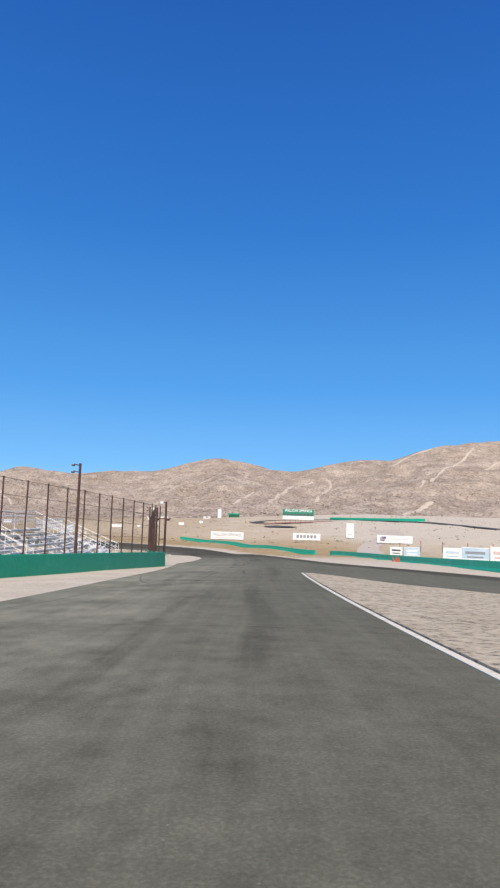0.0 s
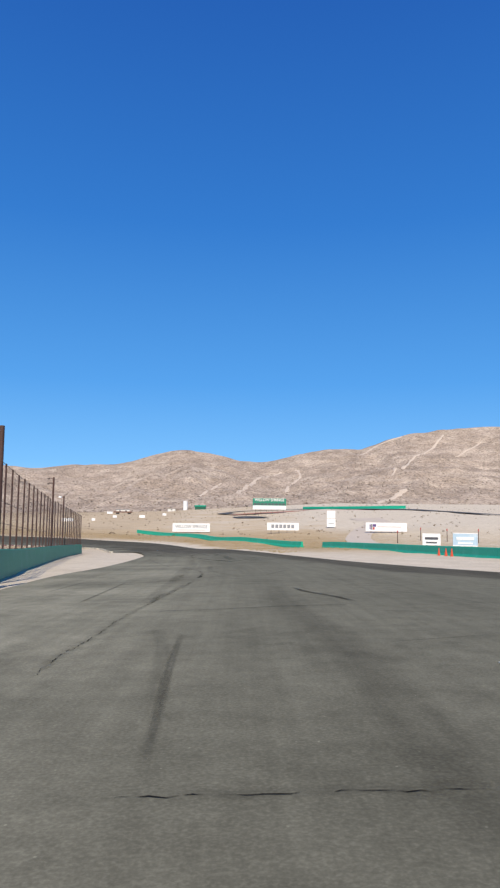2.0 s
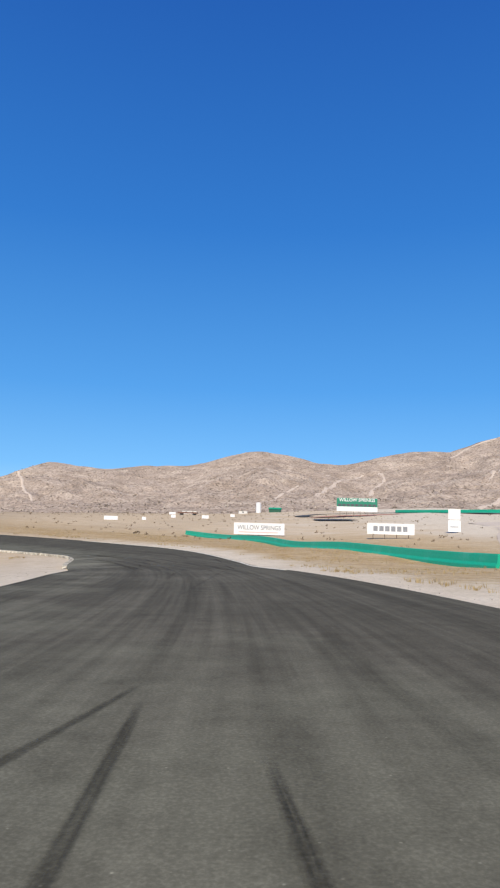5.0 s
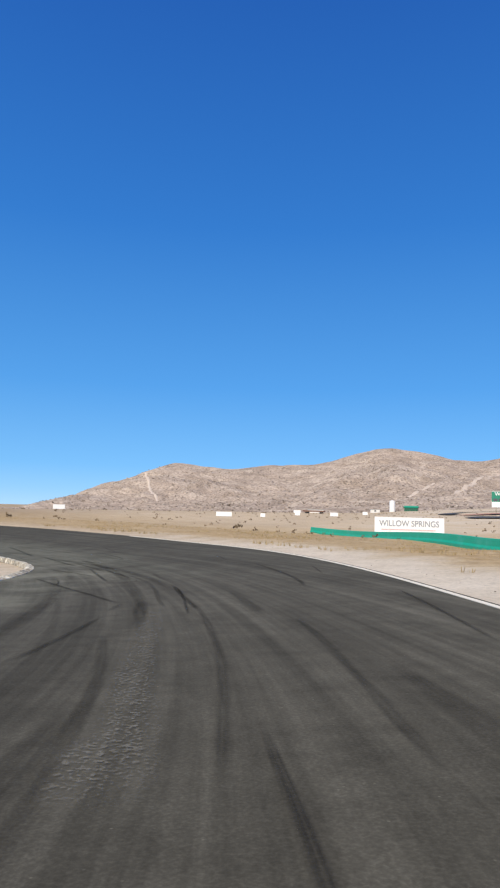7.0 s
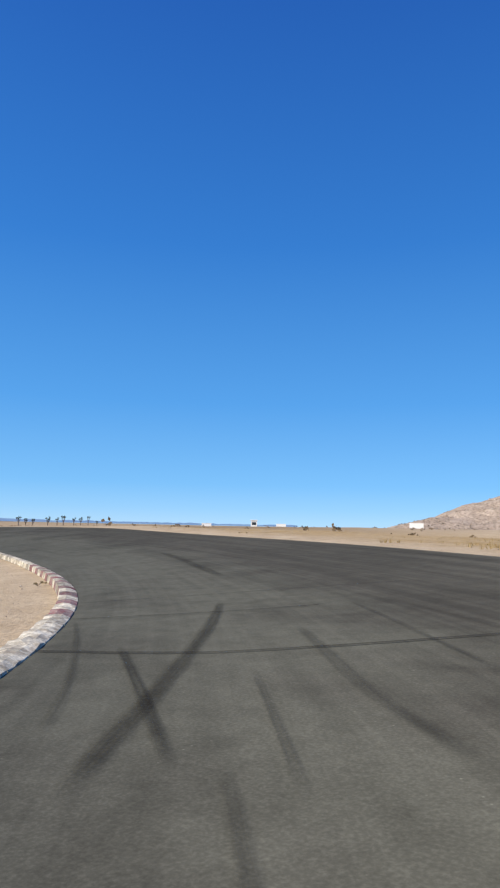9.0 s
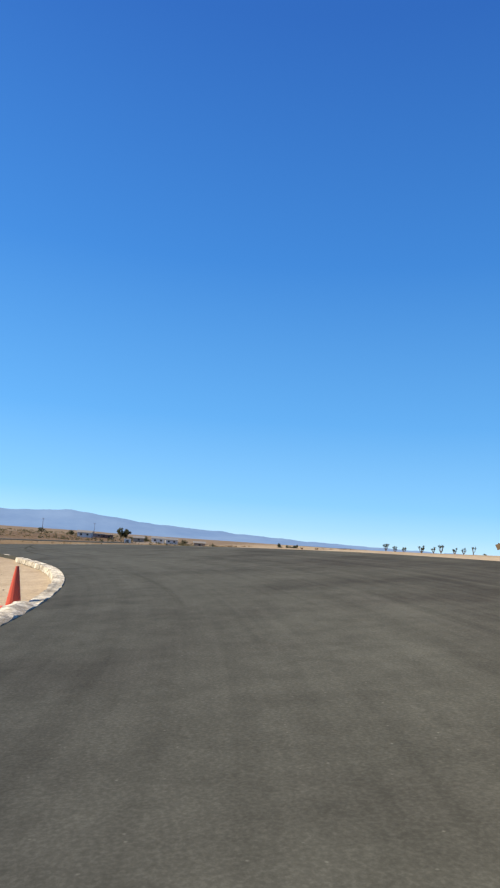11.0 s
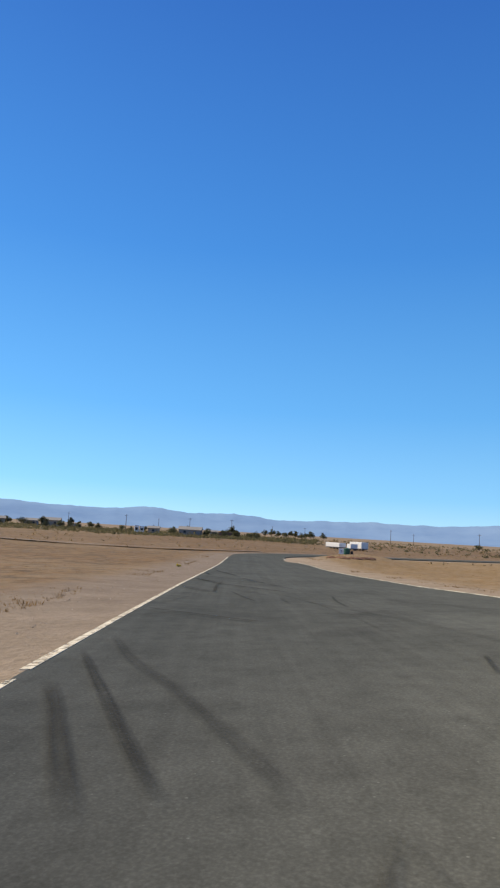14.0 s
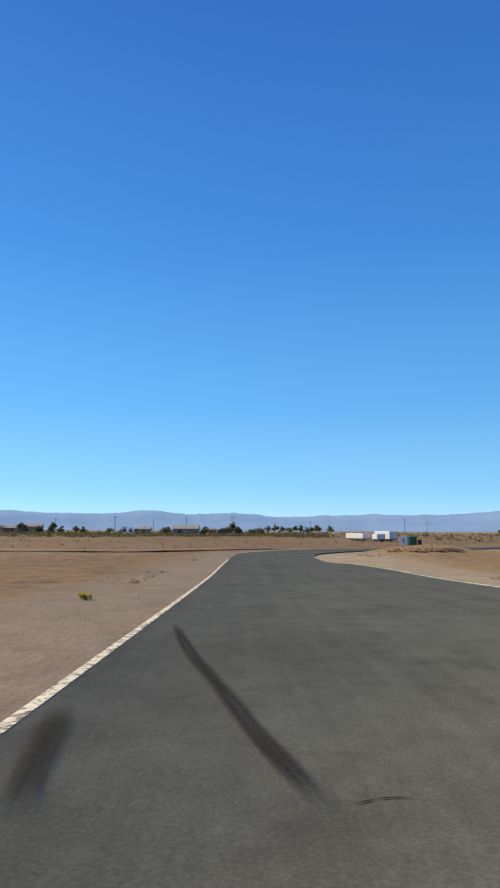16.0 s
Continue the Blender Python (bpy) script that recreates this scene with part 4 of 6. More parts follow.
for i in range(16):
    s0 = rnd.uniform(104, 196)
    ln = rnd.uniform(9, 26)
    lo, hi = float(edge(EDGE_L, s0)), float(edge(EDGE_R, s0))
    l0 = rnd.uniform(max(lo + 0.8, -3.5), min(hi - 0.4, 8.5))
    drift = rnd.uniform(-0.5, 0.9)
    def kept(s, l):
        return min(max(l, float(edge(EDGE_L, s)) + 0.3), float(edge(EDGE_R, s)) - 0.1)
    laid("tyre_mark", [(s0 + ln * u, kept(s0 + ln * u, l0 + drift * ln / 10 * (u + 0.8 * u * u))) for u in (0, 0.33, 0.66, 1)], rnd.choice((0.18, 0.24, 0.4, 0.7)), M["rubber_wide"] if i % 4 else M["rubber_faint"], road, 0.010 + 0.00015 * i)
for i in range(7):
    s0 = rnd.uniform(192, 250)
    ln = rnd.uniform(5, 16)
    l0 = rnd.uniform(-1.0, 7.0)
    drift = rnd.uniform(-1.6, 1.6)
    laid("tyre_mark", [(s0 + ln * u, min(max(l0 + drift * ln / 8 * u * u, -1.2), 8.0)) for u in (0, 0.33, 0.66, 1)], rnd.choice((0.16, 0.22, 0.3)), M["rubber_wide"], road, 0.010 + 0.00015 * i)
for i in range(9):
    s0 = rnd.uniform(-5, 95)
    ln = rnd.uniform(8, 26)
    l0 = rnd.uniform(-4.5, 1.5)
    laid("tyre_mark", [(s0 + ln * u, l0 + rnd.uniform(-0.25, 0.25)) for u in (0, 0.33, 0.66, 1)], rnd.choice((0.4, 0.7, 1.1)), M["rubber_wide"], road, 0.010 + 0.00015 * i)


def crack(ctrl, seed):
    """A broken, jagged crack: short dark slivers that open and close along a line given as (s, right of the line)."""
    rng = random.Random(seed)
    q = glide(np.array([(a, b, 0) for a, b in ctrl], float), 60)[:, :2]
    d = np.r_[0, np.cumsum(np.linalg.norm(np.diff(q, axis=0), axis=1))]
    side = (q[-1] - q[0]) / (np.linalg.norm(q[-1] - q[0]) + 1e-9)
    at_, pts = 0.0, []
    while at_ < d[-1] or len(pts) < 4:
        wide = max(0.0, rng.uniform(-0.006, 0.014)) * (1 if 0.05 < at_ / d[-1] < 0.95 else 0.4)
        jag = rng.gauss(0, 0.011)
        pts.append((np.interp(at_, d, q[:, 0]) + jag * side[1], np.interp(at_, d, q[:, 1]) - jag * side[0], wide))
        at_ += rng.uniform(0.04, 0.09)
    p = np.array(pts)
    t = np.gradient(p[:, :2], axis=0)
    t /= np.linalg.norm(t, axis=1)[:, None] + 1e-9
    n = np.c_[t[:, 1], -t[:, 0]] * (p[:, 2] / 2)[:, None]
    sl = np.empty((2 * len(p), 2))
    sl[0::2], sl[1::2] = p[:, :2] - n, p[:, :2] + n
    x, y = along(sl[:, 0], sl[:, 1])
    ob = new("crack", mesh_of("crack", np.c_[x, y, road_z(sl[:, 0], sl[:, 1]) + 0.007], [(2 * k, 2 * k + 1, 2 * k + 3, 2 * k + 2) for k in range(len(p) - 1)], M["crack"]))
    ob.parent = road


def cracks(stained, *paths):
    for c in paths:
        k = next(lap)
        crack(c, k)
        if stained:
            laid("crack_stain", c, 0.2, M["rubber_wide"], road, 0.0145, 0.1, k)


cracks(True, ((37.52, -1.82), (38.74, -1.87), (39.96, -1.82), (42.41, -1.82), (51.71, -1.29)), ((34.66, -0.56), (34.66, -0.18), (34.66, 0.2), (34.66, 0.64), (34.66, 0.92), (34.66, 1.29)))
cracks(True, ((81.43, -5.32), (66.56, -3.24), (61.7, -1.98), (59.27, -1.45), (56.41, -1.26), (54.76, -1.24), (54.06, -1.23), (53.35, -1.31)), ((56.17, -1.23), (55.23, -0.71), (54.29, -0.58), (53.35, -0.25), (52.65, -0.01), (52.41, 0.19), (51.94, 0.38)))
cracks(True, ((64.4, -1.79), (64.67, -1.8), (64.94, -1.38), (65.21, -1.02)), ((63.86, -1.6), (63.86, -1.14)), ((64.13, -0.99), (64.13, -0.67), (64.4, -0.56), (64.94, -0.86)), ((63.86, -0.46), (64.13, -0.31), (63.86, -0.16)), ((63.59, 0.56), (63.32, 0.65), (62.78, 0.74)))
cracks(False, ((147.45, -0.05), (147.15, -0.12), (146.77, -0.2), (146.52, -0.26), (146.32, -0.29)))
cracks(False, ((74.7, -0.56), (73.7, -0.41)), ((73.2, -0.24), (72.7, -0.11), (72.3, -0.01)), ((71.3, -0.06), (71.3, 0.03), (71.8, 0.12)), ((71.3, -0.27), (71.3, -0.18)))
cracks(False, ((121.3, -0.3), (122.2, -0.28), (123.0, -0.22)))
cracks(False, ((154.9, 0.13), (154.9, 0.31), (154.9, 0.45), (155.3, 0.58)), ((155.3, 0.93), (154.9, 0.86), (154.5, 0.81)))
cracks(False, ((51.47, 1.15), (51.24, 1.12), (51.0, 1.14)))
cracks(False, ((227.03, 0.17), (226.7, 0.13), (226.53, -0.02), (226.18, -0.08)))
cracks(False, ((219.06, 0.52), (219.06, 0.68), (219.06, 0.86)), ((219.06, 1.15), (219.44, 1.28), (219.44, 1.4)), ((219.06, 1.5), (218.68, 1.47)))
cracks(False, ((234.13, 0.17), (234.13, 0.26)))
cracks(False, ((251.51, 0.18), (251.9, 0.41)), ((250.33, -0.16), (250.72, -0.05)))
cracks(False, *cracks_late)
cracks(False, ((267.2, -1.52), (267.4, -1.32), (267.4, -1.17)))
cracks(True, ((44.71, -1.76), (45.02, -1.69), (46.01, -1.73), (47.26, -1.61), (48.86, -1.56), (51.28, -1.33)))
cracks(True, ((29.39, -2.2), (30.14, -2.14), (31.38, -2.13), (33.03, -2.1), (35.23, -2.06)))
laid("sealed_joint", ((42.98, -1.33), (43.09, -1.01), (43.12, -0.62), (43.19, -0.3), (43.32, 0.17), (43.5, 0.68), (43.57, 1.22), (43.66, 1.71), (43.71, 2.01)), 0.09, M["sealed"], road, 0.018, 0.03, 51, False)
laid("sealed_joint", ((42.87, -0.72), (43.08, -0.59), (43.16, -0.48)), 0.06, M["rubber"], road, 0.018, 0.04, 52, True)
laid("sealed_joint", ((11.9, -6.2), (11.6, -4.16), (11.4, -1.77), (11.3, 0.17), (10.7, 1.68), (10.5, 2.7)), 0.05, M["rubber"], road, 0.018, 0.02, 39, False)
laid("sealed_joint", ((161.8, -2.0), (161.5, -0.9), (161.3, 0.3)), 0.05, M["sealed"], road, 0.018, 0.03, 43, False)
laid("sealed_joint", ((171.0, -1.7), (170.8, -0.4), (170.6, 1.0), (170.6, 2.2)), 0.09, M["sealed"], road, 0.018, 0.03, 44, False)
laid("sealed_joint", ((20.8, -4.5), (20.9, -2.21), (21.1, -0.9), (21.3, 0.0), (21.3, 0.98), (21.5, 2.0), (21.7, 2.6)), 0.09, M["sealed"], road, 0.018, 0.04, 45, False)
laid("sealed_joint", ((27.75, -3.0), (27.68, -1.5), (27.65, -0.47), (27.68, 0.6), (27.72, 1.52), (27.8, 2.6)), 0.26, M["sealed"], road, 0.018, 0.03, 40, False)
laid("sealed_joint", ((168, -1.8), (167.2, -0.03), (167, 1.2), (167, 4)), 0.12, M["sealed"], road, 0.018, 0.02, 41, False)
laid("sealed_joint", ((173.6, -1.9), (173.5, 0.06), (173.4, 1.35), (173.2, 5.0)), 0.09, M["rubber"], road, 0.018, 0.02, 42, False)
laid("worn_patch", ((139.7, -0.48), (133.78, -0.74), (131.22, -0.59), (129.89, -0.5)), 0.5, M["worn_stone"], road, 0.013)
laid("worn_patch", ((131.24, -0.83), (129.9, -0.71)), 0.4, M["worn_stone"], road, 0.0132)
laid("scrape", ((148.0, -0.86), (147.9, -0.66)), 0.05, M["pale_scrape"], road, 0.02)

# ---- kerb of the bend: painted blocks, alternately white and faded red ----
def kerb_material(name, paint, bare):
    """Old paint on rough concrete: chipped patches, tyre grime and grain."""
    m = Mat(name, 0.9, 0.0, 0.2)
    v = m.coords()
    chip = m.ramp(m.noise(v, 4.0, 8, 0.75), [(0.44, grey(0)), (0.56, grey(1))])
    col = m.mix(chip, paint, bare)
    grime = m.ramp(m.noise(v, 1.3, 5, 0.7), [(0.38, grey(0.45)), (0.6, grey(1.0))])
    col = m.mix(1.0, col, grime, "MULTIPLY")
    grain = m.ramp(m.noise(v, 40.0, 3, 0.6), [(0.3, grey(0.7)), (0.7, grey(1.15))])
    m.color(m.mix(1.0, col, grain, "MULTIPLY"))
    m.bump(m.noise(v, 14.0, 6, 0.7), 0.7, 0.02)
    return m.m


M["kerb_red"] = kerb_material("faded_red_kerb", (0.30, 0.12, 0.12), (0.36, 0.28, 0.25))
M["kerb_white"] = kerb_material("worn_white_kerb", (0.82, 0.76, 0.62), (0.46, 0.40, 0.31))
kerb = new("kerb")
tagged(kerb, "worn concrete kerb painted in faded red and white blocks", "kerb", kind="structure")


def kerb_block(s0, s1, material, width, high):
    bm = bmesh.new()
    rows_ = []
    for s in np.linspace(s0 + 0.012, s1 - 0.012, 5):
        e = float(edge(EDGE_L, s))
        ring = []
        for off_, up in ((0.04, -0.05), (0.02, 0.02), (-0.10, high * 0.75), (-width * 0.6, high), (-width, high * 0.9), (-width - 0.03, -0.12)):
            x, y = along(s, e + off_)
            jig = 0.03 * noise.noise((x * 2.6, y * 2.6, up * 9)) + 0.015 * noise.noise((x * 8, y * 8, up * 5))
            ring.append(bm.verts.new((x + jig, y - jig, float(road_z(s, e + off_)) + up + jig)))
        rows_.append(ring)
    for a, b in zip(rows_, rows_[1:]):
        for k in range(5):
            bm.faces.new((a[k], b[k], b[k + 1], a[k + 1]))
    bm.faces.new(rows_[0])
    bm.faces.new(list(reversed(rows_[-1])))
    bmesh.ops.recalc_face_normals(bm, faces=bm.faces)
    return part("kerb_block", bm, material, kerb)


s, i = 139.0, 0
while s < 219:
    long_ = 0.62 if s < 163 else 0.9
    wide = 0.30 if s < 163 else 0.36 if s < 204 else 0.24
    kerb_block(s, s + long_ * (1 if s > 163 else 0.8 + 0.2 * noise.noise((s, 3, 3))), M["kerb_white"] if i % 2 or s < 170 or s > 188 else M["kerb_red"], wide, 0.09 if s < 204 else 0.03)
    s += long_
    i += 1


def chipped_paint(name, paint, coverage):
    """Old line paint: ragged chips show the road below it."""
    m = Mat(name, 0.9, 0.0, 0.1)
    v = m.coords()
    m.color(m.mix(m.ramp(m.noise(v, 1.6, 6, 0.7), [(0.35, grey(0)), (0.65, grey(1))]), paint, tuple(c * 0.7 for c in paint)))
    m.link(m.ramp(m.noise(v, 7.0, 8, 0.75), [(coverage - 0.04, grey(1)), (coverage + 0.05, grey(0.12))]), m.b.inputs["Alpha"])
    return m.m


M["edge_white"] = chipped_paint("broken_white_paint", (0.64, 0.59, 0.48), 0.53)
for a_, b_ in ((222.4, 223.3), (224.6, 225.8), (227.0, 229.9), (230.3, 232.6), (233.5, 234.2), (235.6, 239.0), (239.6, 241.2), (242.0, 245.5)):
    painted(a_, b_, lambda q: edge(EDGE_L, q) + 0.03, 0.075, M["edge_white"], "edge_line", 0.006)
painted(246, 322, lambda q: edge(EDGE_L, q) - 0.01, 0.115, M["edge_white"], "edge_line", 0.008)

# ---- materials of the things ----
def foliage(name, base, wear):
    """Thin leaves and stalks: part of the light comes through them."""
    m = Mat(name, 0.9, 0.0, 0.1)
    v = m.coords()
    c = m.mix(m.ramp(m.noise(v, 0.9, 5, 0.6), [(0.4, grey(0)), (0.65, grey(1))]), base, wear)
    m.color(c)
    thin = m.t.nodes.new("ShaderNodeBsdfTranslucent")
    m.link(c, thin.inputs[0])
    both = m.t.nodes.new("ShaderNodeMixShader")
    both.inputs[0].default_value = 0.45
    m.link(m.b.outputs[0], both.inputs[1])
    m.link(thin.outputs[0], both.inputs[2])
    m.link(both.outputs[0], m.t.nodes["Material Output"].inputs["Surface"])
    return m.m


M["rust"] = worn("brown_rusted_steel", (0.085, 0.045, 0.035), (0.15, 0.085, 0.06), 0.75, 0.3, 3.0)
M["wire"] = worn("dull_wire", (0.10, 0.075, 0.065), (0.16, 0.13, 0.11), 0.6, 0.6, 2.0)
M["alu"] = worn("weathered_aluminium", (0.78, 0.76, 0.73), (0.58, 0.56, 0.53), 0.55, 0.0, 1.5)
M["white"] = worn("white_board_paint", (0.80, 0.79, 0.77), (0.66, 0.63, 0.58), 0.6, 0.0, 0.8, (0.55, 0.8))
M["sign_dark"] = worn("dark_sign_paint", (0.07, 0.07, 0.085), (0.12, 0.12, 0.13), 0.6, 0.0, 2.0)
M["sign_grey"] = worn("grey_sign_paint", (0.24, 0.25, 0.27), (0.36, 0.36, 0.37), 0.6, 0.0, 2.0)
M["sign_red"] = worn("red_sign_paint", (0.45, 0.07, 0.06), (0.55, 0.25, 0.22), 0.6, 0.0, 2.0)
M["sign_purple"] = worn("purple_sign_paint", (0.10, 0.06, 0.20), (0.16, 0.12, 0.26), 0.6, 0.0, 2.0)
M["sign_blue"] = worn("pale_blue_sign_paint", (0.42, 0.55, 0.66), (0.62, 0.68, 0.72), 0.6, 0.0, 1.5)
M["sign_pink"] = worn("faded_pink_sign_paint", (0.62, 0.42, 0.40), (0.70, 0.60, 0.58), 0.6, 0.0, 1.5)
M["orange"] = worn("orange_plastic", (0.60, 0.075, 0.03), (0.50, 0.10, 0.05), 0.5, 0.0, 5.0)
M["black_rubber"] = worn("black_rubber", (0.02, 0.02, 0.02), (0.04, 0.04, 0.04), 0.8, 0.0, 5.0)
M["green_tank"] = worn("green_tank_paint", (0.015, 0.09, 0.05), (0.03, 0.12, 0.08), 0.5, 0.0, 1.2)
M["green_sign"] = worn("dark_green_sign_paint", (0.010, 0.20, 0.12), (0.03, 0.24, 0.16), 0.6, 0.0, 0.6)
M["roof_grey"] = worn("grey_roofing", (0.22, 0.21, 0.20), (0.30, 0.28, 0.26), 0.85, 0.0, 0.9)
M["wall_dusty"] = worn("dusty_grey_siding", (0.30, 0.265, 0.235), (0.22, 0.19, 0.165), 0.9, 0.0, 0.5)
M["wall_tan"] = worn("tan_stucco", (0.34, 0.275, 0.21), (0.42, 0.35, 0.28), 0.9, 0.0, 0.6)
M["wall_pale"] = worn("pale_stucco", (0.66, 0.64, 0.60), (0.55, 0.52, 0.48), 0.85, 0.0, 0.6)
M["wall_brown"] = worn("brown_siding", (0.16, 0.085, 0.06), (0.22, 0.13, 0.09), 0.85, 0.0, 0.8)
M["glass_dark"] = worn("dark_window_glass", (0.03, 0.035, 0.04), (0.05, 0.055, 0.06), 0.15, 0.0, 1.0)
M["pole_wood"] = worn("weathered_pole_wood", (0.11, 0.08, 0.06), (0.17, 0.13, 0.10), 0.9, 0.0, 1.5)
M["bark"] = worn("rough_bark", (0.13, 0.10, 0.075), (0.20, 0.16, 0.12), 0.95, 0.0, 4.0)
M["leaf"] = foliage("dusty_foliage", (0.075, 0.08, 0.045), (0.12, 0.12, 0.07))
M["spike"] = foliage("grey_green_spikes", (0.075, 0.085, 0.05), (0.13, 0.12, 0.08))
M["scrub"] = foliage("dry_scrub", (0.20, 0.145, 0.085), (0.30, 0.225, 0.135))
M["scrub_pale"] = foliage("grey_hill_scrub", (0.20, 0.16, 0.115), (0.30, 0.245, 0.18))
M["boulder"] = worn("pale_boulder", (0.50, 0.42, 0.34), (0.38, 0.31, 0.25), 0.95, 0.0, 0.4)
M["straw"] = foliage("straw_grass", (0.42, 0.30, 0.13), (0.55, 0.42, 0.22))


def stone_material():
    """Loose stones, each of its own tone."""
    m = Mat("loose_stone", 0.95, 0.0, 0.15)
    g = m.t.nodes.new("ShaderNodeNewGeometry")
    c = m.ramp(g.outputs["Random Per Island"], [(0.0, (0.16, 0.135, 0.11)), (0.35, (0.30, 0.25, 0.20)), (1.0, (0.56, 0.48, 0.40))])
    m.color(m.mix(1.0, c, m.ramp(m.noise(m.coords(), 30.0, 4), [(0.3, grey(0.75)), (0.7, grey(1.1))]), "MULTIPLY"))
    return m.m


M["stone"] = stone_material()
M["brush"] = foliage("olive_brush", (0.075, 0.075, 0.04), (0.15, 0.13, 0.075))
M["dirt_red"] = worn("red_brown_dirt", (0.16, 0.075, 0.045), (0.25, 0.14, 0.09), 0.95, 0.0, 0.8)


def spans(pts, step):
    """Places every step metres along a bent line, with the heading of the line there."""
    out, left = [], 0.0
    for (x0, y0), (x1, y1) in zip(pts, pts[1:]):
        ln = math.hypot(x1 - x0, y1 - y0)
        d = left
        while d < ln:
            out.append((x0 + (x1 - x0) * d / ln, y0 + (y1 - y0) * d / ln, math.degrees(math.atan2(y1 - y0, x1 - x0))))
            d += step
        left = d - ln
    return out


# ---- painted concrete barriers, cast in lengths that stand end to end ----
def barrier(pts, high, label, length=3.0, thick=0.3, foot=0.12, paint="green_bright"):
    """A barrier along a line: an Empty with one mesh for each length, following the ground."""
    x0, y0 = pts[0]
    top = thing("barrier_wall", (x0, y0, zat(x0, y0)), 0, label, "barrier")
    inv = top.matrix_world.inverted()
    p = glide(np.array([(x, y, 0) for x, y in pts], float), 40)[:, :2] if len(pts) > 2 else np.array(pts, float)
    d = np.r_[0, np.cumsum(np.linalg.norm(np.diff(p, axis=0), axis=1))]
    n = max(1, round(d[-1] / length))
    cut = np.linspace(0, d[-1], n + 1)
    for a, b in zip(cut, cut[1:]):
        bm = bmesh.new()
        rings = []
        for u in (a + 0.004, b - 0.004):
            x, y = np.interp(u, d, p[:, 0]), np.interp(u, d, p[:, 1])
            e = 0.4
            tx, ty = np.interp(u + e, d, p[:, 0]) - np.interp(u - e, d, p[:, 0]), np.interp(u + e, d, p[:, 1]) - np.interp(u - e, d, p[:, 1])
            ln = math.hypot(tx, ty)
            rx, ry = ty / ln, -tx / ln
            z = zat(x, y)
            prof = ((thick / 2 + foot, -0.3), (thick / 2 + foot, 0.07), (thick / 2 + 0.02, 0.28), (thick / 2 - 0.02, high - 0.03), (thick / 2 - 0.05, high), (-thick / 2 + 0.05, high), (-thick / 2 + 0.02, high - 0.03), (-thick / 2 - 0.02, 0.28), (-thick / 2 - foot, 0.07), (-thick / 2 - foot, -0.3))
            rings.append([bm.verts.new(inv @ Vector((x + rx * o, y + ry * o, z + h))) for o, h in prof])
        m = len(rings[0])
        for k in range(m):
            bm.faces.new((rings[0][k], rings[1][k], rings[1][(k + 1) % m], rings[0][(k + 1) % m]))
        bm.faces.new(rings[0])
        bm.faces.new(list(reversed(rings[1])))
        bmesh.ops.recalc_face_normals(bm, faces=bm.faces)
        part("barrier_segment", bm, M[paint], top)
    return top


WALL_A = ((-21.5, -8), (-16.2, 10), (-11.4, 28), (-8.95, 38.5), (-6.6, 51.8))
WALL_B = ((-7.5, 52.9), (-9.4, 64), (-12.6, 84), (-16.5, 114.3))
barrier(WALL_A, 0.98, "dark green painted concrete wall below the catch fence", 4.0, 0.32, 0.03, "green")
barrier(WALL_B, 1.05, "dark green painted concrete wall curving away from the track", 4.0, 0.32, 0.03, "green")
barrier(((13.2, 133), (8.5, 150), (0.8, 176), (-6, 198), (-17, 228), (-25, 244)), 0.86, "bright green barrier across the sandy infield", 3.0)
barrier(((24, -10), (22.4, 15), (21.2, 38), (20.4, 56), (19.8, 75), (19.2, 92), (18.0, 110), (15.6, 127.6)), 0.86, "bright green barrier beside the main straight", 3.0)
barrier(((101, 384), (90, 396), (79, 409), (66, 428), (54, 448)), 1.6, "long pale green barrier beside the distant track", 6.0, 0.4)


